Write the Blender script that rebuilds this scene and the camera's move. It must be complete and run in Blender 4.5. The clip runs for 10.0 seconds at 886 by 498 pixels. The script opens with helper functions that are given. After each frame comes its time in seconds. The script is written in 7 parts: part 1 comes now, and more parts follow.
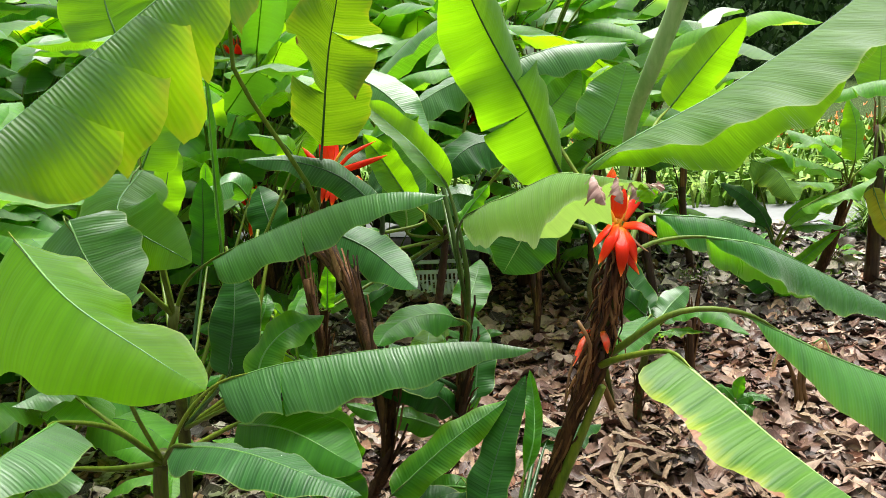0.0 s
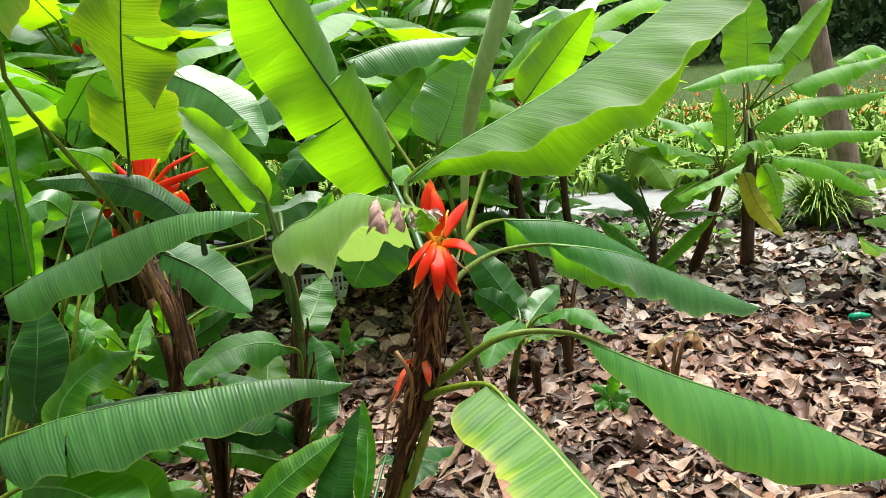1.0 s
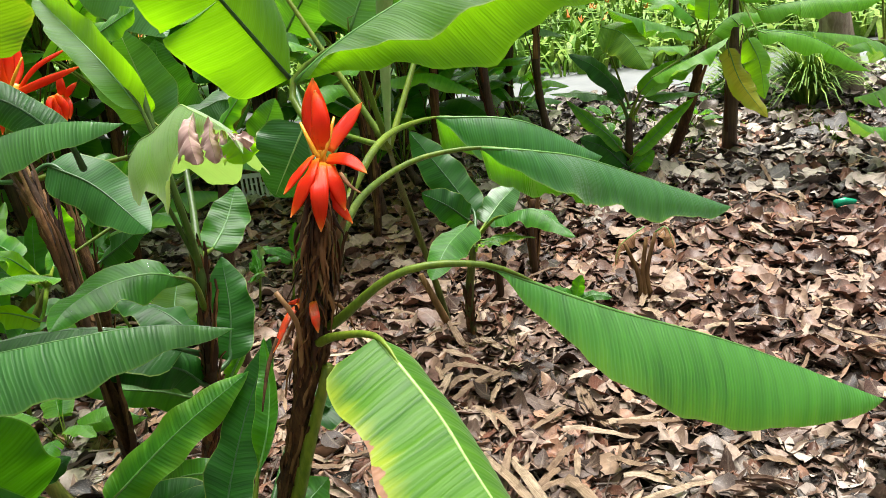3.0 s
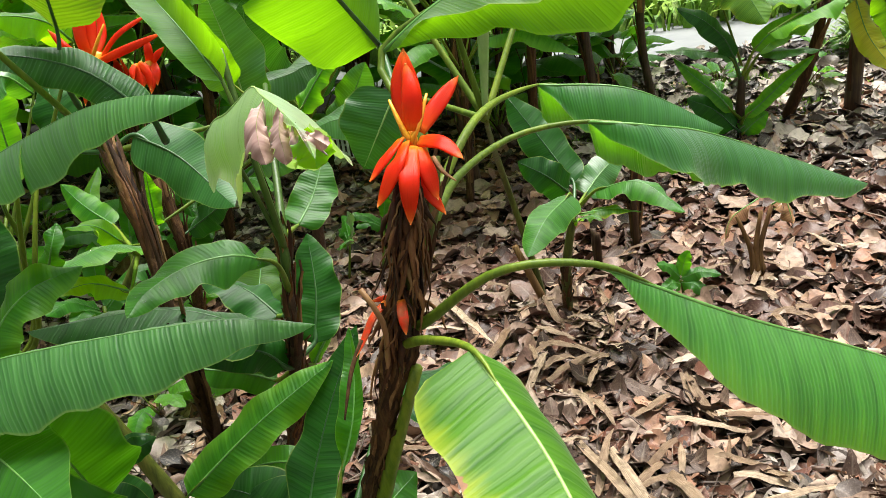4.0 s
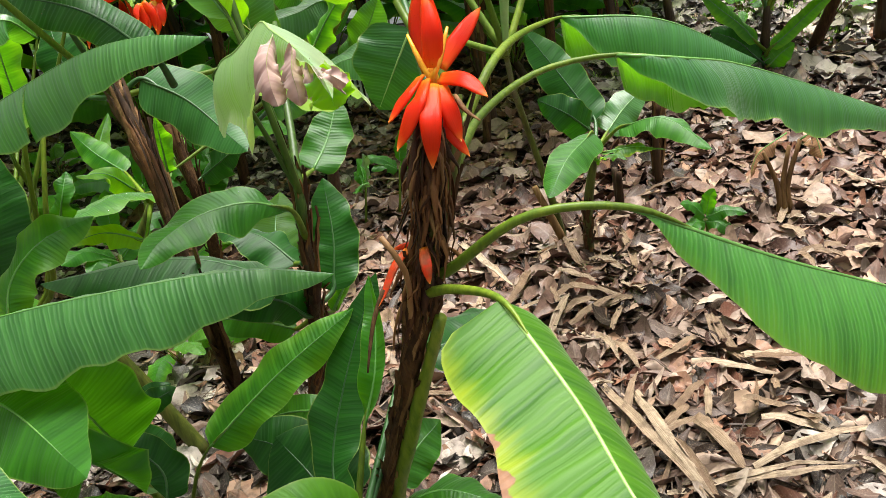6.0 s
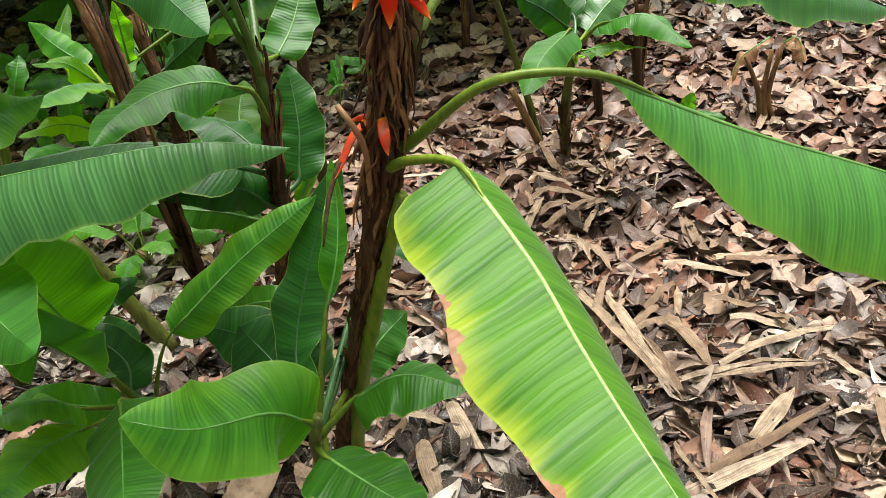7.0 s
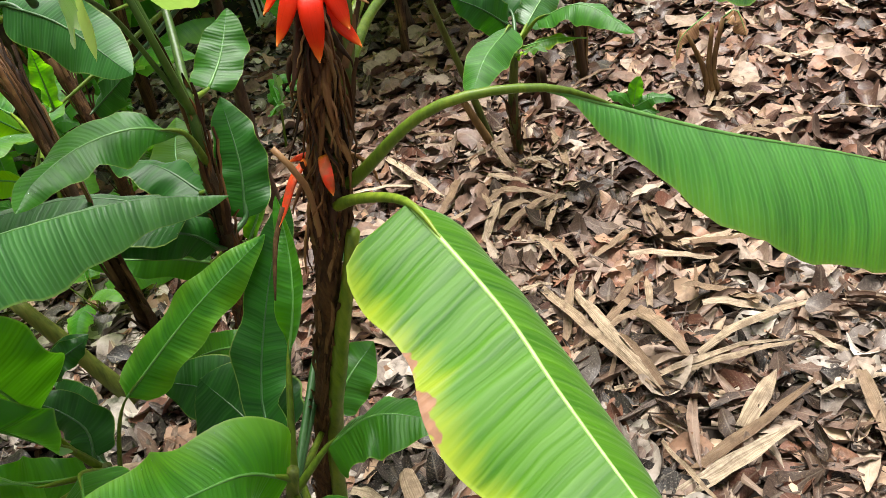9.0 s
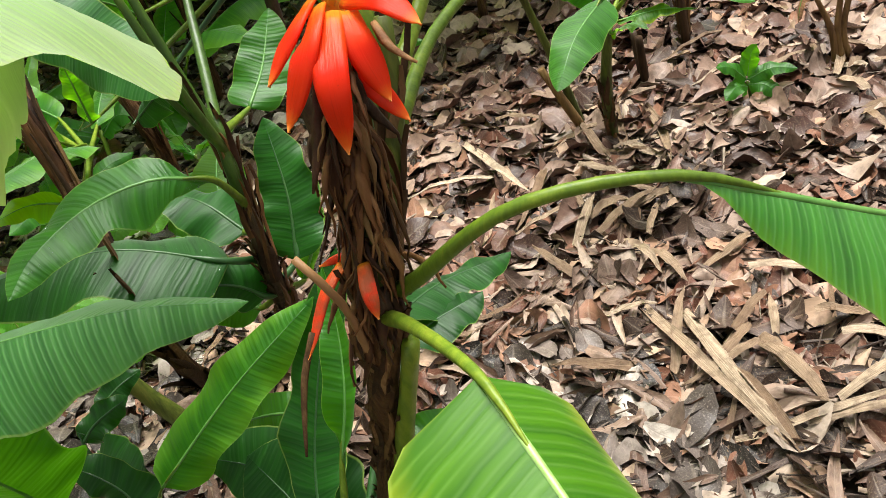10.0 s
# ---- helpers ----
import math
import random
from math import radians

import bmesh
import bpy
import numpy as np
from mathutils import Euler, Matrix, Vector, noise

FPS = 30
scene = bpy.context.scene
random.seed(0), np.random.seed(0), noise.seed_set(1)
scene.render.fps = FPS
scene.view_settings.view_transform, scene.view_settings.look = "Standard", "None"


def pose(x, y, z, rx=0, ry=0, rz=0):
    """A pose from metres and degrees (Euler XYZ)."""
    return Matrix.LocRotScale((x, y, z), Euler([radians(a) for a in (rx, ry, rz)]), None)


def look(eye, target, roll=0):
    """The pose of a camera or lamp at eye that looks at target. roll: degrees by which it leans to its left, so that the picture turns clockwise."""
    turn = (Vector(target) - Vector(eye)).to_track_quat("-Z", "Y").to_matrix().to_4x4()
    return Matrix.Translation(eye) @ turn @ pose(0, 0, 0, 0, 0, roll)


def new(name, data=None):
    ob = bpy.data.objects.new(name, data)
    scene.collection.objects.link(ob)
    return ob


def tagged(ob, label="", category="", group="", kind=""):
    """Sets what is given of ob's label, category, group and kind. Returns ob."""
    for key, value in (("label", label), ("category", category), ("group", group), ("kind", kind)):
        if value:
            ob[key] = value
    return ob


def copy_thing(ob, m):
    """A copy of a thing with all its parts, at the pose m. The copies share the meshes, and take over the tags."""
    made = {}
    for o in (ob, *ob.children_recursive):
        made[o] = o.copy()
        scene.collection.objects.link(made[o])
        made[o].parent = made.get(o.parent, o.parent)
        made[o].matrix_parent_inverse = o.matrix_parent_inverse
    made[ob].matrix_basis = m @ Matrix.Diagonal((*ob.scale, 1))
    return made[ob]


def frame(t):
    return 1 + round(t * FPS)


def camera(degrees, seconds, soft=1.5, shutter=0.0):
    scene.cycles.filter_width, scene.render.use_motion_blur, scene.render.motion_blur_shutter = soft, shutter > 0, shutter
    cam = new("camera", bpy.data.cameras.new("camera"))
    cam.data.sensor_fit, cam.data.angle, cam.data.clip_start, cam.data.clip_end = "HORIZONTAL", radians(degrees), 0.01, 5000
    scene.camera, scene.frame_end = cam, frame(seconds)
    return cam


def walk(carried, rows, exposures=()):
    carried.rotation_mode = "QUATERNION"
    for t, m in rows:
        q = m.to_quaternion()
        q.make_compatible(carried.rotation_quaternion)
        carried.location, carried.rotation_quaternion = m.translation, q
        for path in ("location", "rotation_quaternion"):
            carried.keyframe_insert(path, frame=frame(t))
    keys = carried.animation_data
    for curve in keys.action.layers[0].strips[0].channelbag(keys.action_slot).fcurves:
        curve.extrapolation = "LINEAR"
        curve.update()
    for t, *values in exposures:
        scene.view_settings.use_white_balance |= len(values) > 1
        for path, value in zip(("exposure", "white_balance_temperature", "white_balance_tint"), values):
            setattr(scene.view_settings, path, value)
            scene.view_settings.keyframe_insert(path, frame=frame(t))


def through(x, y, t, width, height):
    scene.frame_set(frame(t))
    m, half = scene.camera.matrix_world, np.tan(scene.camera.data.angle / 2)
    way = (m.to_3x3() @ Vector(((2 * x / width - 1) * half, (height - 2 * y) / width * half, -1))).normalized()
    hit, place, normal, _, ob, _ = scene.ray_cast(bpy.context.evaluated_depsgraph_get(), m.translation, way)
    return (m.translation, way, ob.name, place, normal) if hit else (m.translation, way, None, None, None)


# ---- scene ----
cam = camera(56.3, 10.0, soft=0.6)
PATH = [
    (0, (0.093, -0.09, 1.574), (-0.07, 1.854, 1.134), -3.4),
    (0.5, (0.203, 0.044, 1.582), (0.119, 1.99, 1.127), -4.9),
    (1, (0.288, 0.097, 1.584), (0.338, 2.038, 1.107), -4.6),
    (1.5, (0.327, 0.131, 1.578), (0.417, 2.047, 1.012), -4.5),
    (2, (0.375, 0.163, 1.544), (0.432, 2.055, 0.898), -4.5),
    (2.2, (0.399, 0.166, 1.546), (0.452, 2.05, 0.877), -4.7),
    (3.3, (0.463, 0.469, 1.551), (0.476, 2.309, 0.767), -7.4),
    (3.5, (0.46, 0.509, 1.56), (0.419, 2.337, 0.75), -7.6),
    (4, (0.448, 0.532, 1.545), (0.262, 2.348, 0.728), -8.2),
    (4.5, (0.416, 0.547, 1.563), (0.133, 2.351, 0.747), -8.2),
    (5, (0.414, 0.572, 1.552), (0.13, 2.37, 0.722), -8.6),
    (5.2, (0.418, 0.579, 1.544), (0.15, 2.372, 0.699), -8.8),
    (6.3, (0.435, 0.585, 1.507), (0.198, 2.308, 0.52), -10.2),
    (6.5, (0.439, 0.584, 1.484), (0.2, 2.286, 0.46), -10.2),
    (7, (0.45, 0.586, 1.451), (0.237, 2.24, 0.346), -9.1),
    (7.5, (0.448, 0.589, 1.447), (0.249, 2.23, 0.321), -8.8),
    (8, (0.446, 0.591, 1.451), (0.284, 2.244, 0.337), -9.8),
    (8.5, (0.45, 0.608, 1.453), (0.342, 2.269, 0.344), -11.6),
    (9, (0.456, 0.667, 1.453), (0.329, 2.315, 0.327), -13.9),
    (9.5, (0.478, 0.861, 1.442), (0.194, 2.476, 0.298), -17.7),
    (10, (0.472, 0.992, 1.433), (0.119, 2.565, 0.249), -19.8),
]
walk(cam, [(t, look(eye, target, roll)) for t, eye, target, roll in PATH])

# ---- world and light: an overcast tropical day ----
SUN_ELEV, SUN_ROT = radians(73), radians(25)
world = bpy.data.worlds.new("overcast_sky")
scene.world = world
world.use_nodes = True
wn, wl = world.node_tree.nodes, world.node_tree.links
sky = wn.new("ShaderNodeTexSky")
sky.sky_type, sky.sun_disc, sky.sun_elevation, sky.sun_rotation = "NISHITA", False, SUN_ELEV, SUN_ROT
sky.air_density, sky.dust_density, sky.ozone_density = 1.0, 4.0, 0.6
haze = wn.new("ShaderNodeHueSaturation")
haze.inputs["Saturation"].default_value = 0.10
wl.new(sky.outputs[0], haze.inputs["Color"])
wl.new(haze.outputs[0], wn["Background"].inputs["Color"])
wn["Background"].inputs["Strength"].default_value = 0.098
sun_data = bpy.data.lights.new("sun", "SUN")
sun_data.energy, sun_data.angle, sun_data.color = 4.6, radians(42), (1.0, 0.97, 0.92)
sun = new("sun", sun_data)
sun.matrix_world = look((0, 0, 0), (-math.sin(SUN_ROT) * math.cos(SUN_ELEV), -math.cos(SUN_ROT) * math.cos(SUN_ELEV), -math.sin(SUN_ELEV)))
scene.view_settings.exposure = 0.99


# ---- materials ----
class Nodes:
    """Short hand for building a node material."""

    def __init__(self, name):
        self.mat = bpy.data.materials.new(name)
        self.mat.use_nodes = True
        self.n, self.l = self.mat.node_tree.nodes, self.mat.node_tree.links
        self.bsdf = self.n["Principled BSDF"]
        self.out = self.n["Material Output"]

    def uv(self, layer):
        node = self.n.new("ShaderNodeUVMap")
        node.uv_map = layer
        return node.outputs[0]

    def add(self, kind, **inputs):
        node = self.n.new(kind)
        for key, value in inputs.items():
            self.put(node.inputs[key.replace("_", " ")], value)
        return node

    def put(self, socket, value):
        if isinstance(value, bpy.types.NodeSocket):
            self.l.new(value, socket)
        else:
            socket.default_value = value

    def math(self, op, a, b=0.0, c=0.0):
        node = self.n.new("ShaderNodeMath")
        node.operation = op
        for i, v in enumerate((a, b, c)):
            self.put(node.inputs[i], v)
        return node.outputs[0]

    def mix(self, fac, a, b):
        node = self.n.new("ShaderNodeMix")
        node.data_type = "RGBA"
        self.put(node.inputs[0], fac)
        self.put(node.inputs[6], a)
        self.put(node.inputs[7], b)
        return node.outputs[2]

    def noise(self, vector, scale, detail=3.0, rough=0.55):
        node = self.n.new("ShaderNodeTexNoise")
        self.put(node.inputs["Vector"], vector)
        node.inputs["Scale"].default_value, node.inputs["Detail"].default_value = scale, detail
        node.inputs["Roughness"].default_value = rough
        return node.outputs["Fac"]

    def ramp(self, fac, stops):
        node = self.n.new("ShaderNodeValToRGB")
        self.put(node.inputs[0], fac)
        els = node.color_ramp.elements
        while len(els) < len(stops):
            els.new(0.5)
        for el, (pos, col) in zip(els, stops):
            el.position, el.color = pos, (*col, 1.0) if len(col) == 3 else col
        return node.outputs["Color"]

    def smooth(self, x, lo, hi):
        node = self.n.new("ShaderNodeMapRange")
        node.interpolation_type = "SMOOTHSTEP"
        self.put(node.inputs[0], x)
        self.put(node.inputs[1], lo)
        self.put(node.inputs[2], hi)
        return node.outputs[0]

    def bump(self, height, strength, distance, normal=None):
        node = self.n.new("ShaderNodeBump")
        self.put(node.inputs["Height"], height)
        node.inputs["Strength"].default_value, node.inputs["Distance"].default_value = strength, distance
        if normal is not None:
            self.put(node.inputs["Normal"], normal)
        return node.outputs[0]


def rgb(r, g, b):
    return (r, g, b, 1.0)


def leaf_material(name, dark, light, glow, glow_amount, yellow=0.0, burn=0.0, rough=0.43, pale=0.0, shine=0.6, tip=0.0, veins=0.45, fade=0.0, ribs=0.17, fade_from=0.3, pitch=760.0):
    """Ribbed banana blade: gloss on top, light shining through, paler veins, yellowing and scorch along the edge."""
    m = Nodes(name)
    metres = m.uv("metres")
    blade = m.uv("blade")
    a = m.add("ShaderNodeSeparateXYZ", Vector=metres)
    b = m.add("ShaderNodeSeparateXYZ", Vector=blade)
    across = m.math("ABSOLUTE", a.outputs[0])
    along = m.math("SUBTRACT", a.outputs[1], m.math("MULTIPLY", across, 0.28))
    wobble = m.noise(metres, 9.0, 2.0)
    along = m.math("ADD", along, m.math("MULTIPLY", wobble, 0.014))
    rows = m.add("ShaderNodeCombineXYZ", X=m.math("MULTIPLY", across, 2.5), Y=m.math("MULTIPLY", along, 105.0)).outputs[0]
    vein = m.smooth(m.noise(rows, 1.0, 2.0, 0.6), 0.3, 0.7)
    fine = m.math("ADD", m.math("MULTIPLY", m.math("SINE", m.math("MULTIPLY", along, pitch)), 0.5), 0.5)
    line = m.math("MULTIPLY", m.math("POWER", fine, 5.0), m.math("ADD", 0.55, m.math("MULTIPLY", m.smooth(m.noise(metres, 16.0, 2.0), 0.3, 0.7), 0.45)))
    broad = m.math("ADD", m.math("MULTIPLY", m.math("SINE", m.math("MULTIPLY", along, 97.0)), 0.5), 0.5)
    stretched = m.add("ShaderNodeCombineXYZ", X=m.math("MULTIPLY", across, 3.0), Y=m.math("MULTIPLY", along, 40.0)).outputs[0]
    streak = m.noise(stretched, 1.0, 3.0)
    big = m.noise(metres, 5.0, 3.0)
    tone = m.math("ADD", m.math("MULTIPLY", big, 0.42), m.math("ADD", m.math("MULTIPLY", streak, 0.72), m.math("MULTIPLY", m.math("SUBTRACT", vein, 0.5), 0.10)))
    info = m.add("ShaderNodeObjectInfo").outputs["Random"]
    tone = m.math("ADD", tone, m.math("MULTIPLY", m.math("SUBTRACT", info, 0.5), 0.14))
    tone = m.smooth(tone, 0.38, 0.78)
    colour = m.mix(tone, rgb(*dark), rgb(*light))
    edge = m.math("MULTIPLY", m.math("ABSOLUTE", m.math("SUBTRACT", b.outputs[0], 0.5)), 2.0)
    through = m.mix(tone, rgb(glow[0] * 0.8, glow[1] * 0.85, glow[2] * 0.7), rgb(*glow))
    through = m.mix(m.math("MULTIPLY", line, 0.35), through, rgb(glow[0] * 0.55, glow[1] * 0.6, glow[2] * 0.4))
    if fade:
        out = m.math("MULTIPLY", m.smooth(m.math("ADD", edge, m.math("MULTIPLY", m.math("SUBTRACT", streak, 0.5), 0.9)), fade_from, fade_from + 0.6), fade)
        colour = m.mix(out, colour, rgb(0.17, 0.42, 0.02))
        through = m.mix(out, through, rgb(0.45, 0.85, 0.01))
    colour = m.mix(m.math("MULTIPLY", line, veins), colour, rgb(light[0] * 1.6 + 0.06, light[1] * 1.3 + 0.07, light[2] * 1.6 + 0.045))
    margin = m.math("MULTIPLY", m.smooth(edge, 0.955, 0.985), 0.55)
    colour = m.mix(margin, colour, rgb(0.26, 0.36, 0.07))
    speck = m.math("MULTIPLY", m.smooth(m.noise(metres, 75.0, 2.0), 0.74, 0.78), 0.6)
    colour = m.mix(speck, colour, rgb(0.10, 0.07, 0.02))
    if yellow:
        patch = m.math("ADD", m.math("MULTIPLY", streak, 0.8), m.math("MULTIPLY", big, 0.5))
        fac = m.smooth(m.math("ADD", edge, m.math("MULTIPLY", m.math("SUBTRACT", patch, 0.65), 1.1)), 1.15 - 0.85 * yellow, 1.35 - 0.45 * yellow)
        fac = m.math("MULTIPLY", fac, min(1.0, 0.5 + 0.5 * yellow))
        colour = m.mix(fac, colour, rgb(0.27, 0.335, 0.018))
        through = m.mix(fac, through, rgb(0.50, 0.54, 0.015))
    if burn:
        spots = m.noise(metres, 14.0, 4.0)
        fac = m.smooth(m.math("ADD", m.math("MULTIPLY", edge, 0.62), m.math("MULTIPLY", spots, 0.75)), 1.0 - 0.14 * burn, 1.03 - 0.12 * burn)
        colour = m.mix(fac, colour, m.mix(m.noise(metres, 60.0), rgb(0.10, 0.035, 0.02), rgb(0.45, 0.24, 0.13)))
        through = m.mix(fac, through, rgb(0.10, 0.04, 0.02))
    if pale:
        fac = m.math("MULTIPLY", m.smooth(m.math("ADD", edge, m.math("MULTIPLY", big, 0.7)), 0.35, 1.1), pale)
        colour = m.mix(fac, colour, rgb(0.62, 0.66, 0.36))
        through = m.mix(fac, through, rgb(0.55, 0.6, 0.25))
    if tip:
        spots = m.noise(metres, 11.0, 4.0)
        fac = m.smooth(m.math("ADD", b.outputs[1], m.math("MULTIPLY", m.math("SUBTRACT", spots, 0.5), 0.35)), tip, tip + 0.06)
        shade = m.mix(m.noise(metres, 40.0), rgb(0.20, 0.10, 0.09), rgb(0.50, 0.34, 0.30))
        colour = m.mix(fac, colour, shade)
        through = m.mix(fac, through, rgb(0.30, 0.14, 0.10))
    rough_in = m.math("ADD", rough, m.math("MULTIPLY", m.math("SUBTRACT", big, 0.5), 0.22))
    height = m.math("ADD", m.math("MULTIPLY", vein, 0.2), m.math("ADD", m.math("ADD", m.math("MULTIPLY", broad, 0.2), m.math("MULTIPLY", fine, ribs)), m.math("MULTIPLY", streak, 1.3)))
    normal = m.bump(height, 0.75, 0.0018)
    body = m.add("ShaderNodeBsdfDiffuse", Color=colour, Normal=normal)
    lit = m.add("ShaderNodeBsdfTranslucent", Color=through, Normal=normal)
    both = m.add("ShaderNodeMixShader", Fac=glow_amount)
    m.l.new(body.outputs[0], both.inputs[1])
    m.l.new(lit.outputs[0], both.inputs[2])
    gloss = m.add("ShaderNodeBsdfAnisotropic", Roughness=rough_in, Normal=normal)
    facing = m.add("ShaderNodeFresnel", IOR=1.5, Normal=normal).outputs[0]
    coat = m.add("ShaderNodeMixShader", Fac=m.math("MINIMUM", m.math("MULTIPLY", facing, shine), 0.38))
    m.l.new(both.outputs[0], coat.inputs[1])
    m.l.new(gloss.outputs[0], coat.inputs[2])
    m.l.new(coat.outputs[0], m.out.inputs["Surface"])
    return m.mat


def streaked_material(name, stops, scale=(60.0, 60.0, 4.0), rough=0.6, bump=0.5, depth=0.002, shine=0.4, grain=1.0, spread=0.16):
    """Fibres that run along the local z of stems, sheaths and stalks."""
    m = Nodes(name)
    place = m.add("ShaderNodeTexCoord").outputs["Object"]
    mapped = m.add("ShaderNodeMapping", Vector=place, Scale=scale).outputs[0]
    fibre = m.noise(mapped, grain, 5.0, 0.65)
    blotch = m.noise(place, 9.0, 3.0)
    info = m.add("ShaderNodeObjectInfo").outputs["Random"]
    isle = m.add("ShaderNodeNewGeometry").outputs["Random Per Island"]
    tone = m.math("ADD", m.math("MULTIPLY", fibre, 0.62), m.math("MULTIPLY", blotch, 0.38))
    tone = m.math("ADD", tone, m.math("MULTIPLY", m.math("SUBTRACT", m.math("ADD", info, isle), 1.0), spread))
    m.put(m.bsdf.inputs["Base Color"], m.ramp(tone, stops))
    m.bsdf.inputs["Roughness"].default_value = rough
    m.bsdf.inputs["Specular IOR Level"].default_value = shine
    m.put(m.bsdf.inputs["Normal"], m.bump(fibre, bump, depth))
    return m.mat


def litter_material(name, stops, rough=0.5, per_island=True, veined=False, fibrous=False, fleck=(0.34, 0.235, 0.145), stain=(0.030, 0.016, 0.010)):
    """Dead leaves: each one its own shade, with fine veins, blotches and a dull sheen."""
    m = Nodes(name)
    geo = m.add("ShaderNodeNewGeometry")
    info = m.add("ShaderNodeObjectInfo").outputs["Random"]
    pick = geo.outputs["Random Per Island"] if per_island else info
    place = m.add("ShaderNodeTexCoord").outputs["Object"]
    blotch = m.noise(place, 38.0, 4.0)
    fine = m.noise(place, 260.0, 3.0)
    colour = m.ramp(pick, stops)
    colour = m.mix(m.smooth(blotch, 0.40, 0.72), colour, m.mix(0.55, colour, rgb(*stain)))
    colour = m.mix(m.math("MULTIPLY", m.smooth(fine, 0.52, 0.75), 0.35), colour, rgb(*fleck))
    relief = m.math("ADD", fine, m.math("MULTIPLY", blotch, 1.5))
    if veined or fibrous:
        b = m.add("ShaderNodeSeparateXYZ", Vector=m.uv("blade"))
        off = m.math("ABSOLUTE", b.outputs[0])
        if veined:
            rib = m.smooth(off, 0.13, 0.03)
            side_vein = m.math("POWER", m.math("ADD", m.math("MULTIPLY", m.math("SINE", m.math("MULTIPLY", m.math("SUBTRACT", b.outputs[1], m.math("MULTIPLY", off, 0.22)), 62.0)), 0.5), 0.5), 4.0)
            mark = m.math("MAXIMUM", m.math("MULTIPLY", rib, 0.18), m.math("MULTIPLY", side_vein, 0.05))
            colour = m.mix(mark, colour, m.mix(0.6, colour, rgb(0.62, 0.52, 0.40)))
            relief = m.math("ADD", relief, m.math("MULTIPLY", mark, 3.0))
        else:
            lines = m.noise(m.add("ShaderNodeCombineXYZ", X=m.math("MULTIPLY", b.outputs[0], 11.0), Y=m.math("MULTIPLY", b.outputs[1], 1.6), Z=m.math("MULTIPLY", info, 50.0)).outputs[0], 1.0, 4.0)
            colour = m.mix(m.smooth(lines, 0.35, 0.68), m.mix(0.55, colour, rgb(0.13, 0.07, 0.035)), colour)
            relief = m.math("ADD", relief, m.math("MULTIPLY", lines, 4.0))
    m.put(m.bsdf.inputs["Base Color"], colour)
    m.put(m.bsdf.inputs["Roughness"], m.math("ADD", rough - 0.15, m.math("MULTIPLY", blotch, 0.35)))
    m.bsdf.inputs["Specular IOR Level"].default_value = 0.28
    m.put(m.bsdf.inputs["Normal"], m.bump(relief, 0.6, 0.0015))
    return m.mat


leaf_deep = leaf_material("leaf_deep", (0.004, 0.034, 0.004), (0.013, 0.085, 0.007), (0.07, 0.36, 0.004), 0.20, shine=0.5, veins=0.16, ribs=0.1)
leaf_wet = leaf_material("leaf_wet", (0.006, 0.050, 0.010), (0.028, 0.135, 0.024), (0.12, 0.42, 0.008), 0.25, shine=0.6, veins=0.5)
leaf_fresh = leaf_material("leaf_fresh", (0.012, 0.100, 0.004), (0.044, 0.215, 0.009), (0.23, 0.72, 0.004), 0.44, fade=0.35, veins=0.2, shine=0.5)
leaf_mid = leaf_material("leaf_mid", (0.009, 0.074, 0.004), (0.036, 0.180, 0.009), (0.19, 0.62, 0.004), 0.38, shine=0.55, veins=0.22)
leaf_lime = leaf_material("leaf_lime", (0.014, 0.072, 0.010), (0.044, 0.150, 0.022), (0.38, 0.82, 0.003), 0.54, veins=0.6, ribs=0.10, shine=0.35, rough=0.5, pitch=1150.0)
leaf_grey = leaf_material("leaf_grey", (0.014, 0.092, 0.014), (0.056, 0.205, 0.040), (0.22, 0.62, 0.006), 0.38, rough=0.38, shine=1.1, veins=0.6, ribs=0.16)
# yellower foliage, with light added into its colour for blades that fall dim
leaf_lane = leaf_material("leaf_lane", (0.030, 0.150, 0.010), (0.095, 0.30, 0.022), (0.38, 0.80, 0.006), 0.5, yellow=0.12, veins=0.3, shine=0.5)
leaf_turning = leaf_material("leaf_turning", (0.010, 0.072, 0.002), (0.056, 0.172, 0.005), (0.26, 0.56, 0.003), 0.24, yellow=0.58, burn=-0.10, shine=0.4, veins=0.3, ribs=0.14, pitch=620.0)
leaf_rimmed = leaf_material("leaf_rimmed", (0.005, 0.052, 0.018), (0.026, 0.140, 0.032), (0.26, 0.74, 0.004), 0.40, veins=0.6, fade=0.6, fade_from=0.8, shine=1.0, pitch=980.0)
leaf_arch = leaf_material("leaf_arch", (0.006, 0.070, 0.010), (0.050, 0.245, 0.024), (0.28, 0.84, 0.004), 0.42, veins=0.8, fade=0.6, fade_from=0.6, shine=1.2, ribs=0.24, pitch=980.0)
leaf_yellow = leaf_material("leaf_yellow", (0.04, 0.14, 0.008), (0.11, 0.25, 0.010), (0.27, 0.50, 0.004), 0.32, yellow=0.40, burn=-0.40, ribs=0.4)
leaf_torn = leaf_material("leaf_torn", (0.010, 0.060, 0.012), (0.040, 0.135, 0.028), (0.46, 0.78, 0.003), 0.54, yellow=0.42, shine=0.8, ribs=0.5, pitch=520.0)
leaf_glow = leaf_material("leaf_glow", (0.020, 0.11, 0.006), (0.055, 0.20, 0.014), (0.52, 0.92, 0.004), 0.66, fade=0.2, shine=0.3, ribs=0.08, veins=0.25)
leaf_pale = leaf_material("leaf_pale", (0.09, 0.24, 0.05), (0.19, 0.36, 0.09), (0.46, 0.86, 0.06), 0.48, pale=0.28, yellow=0.12, shine=1.0, tip=0.94)
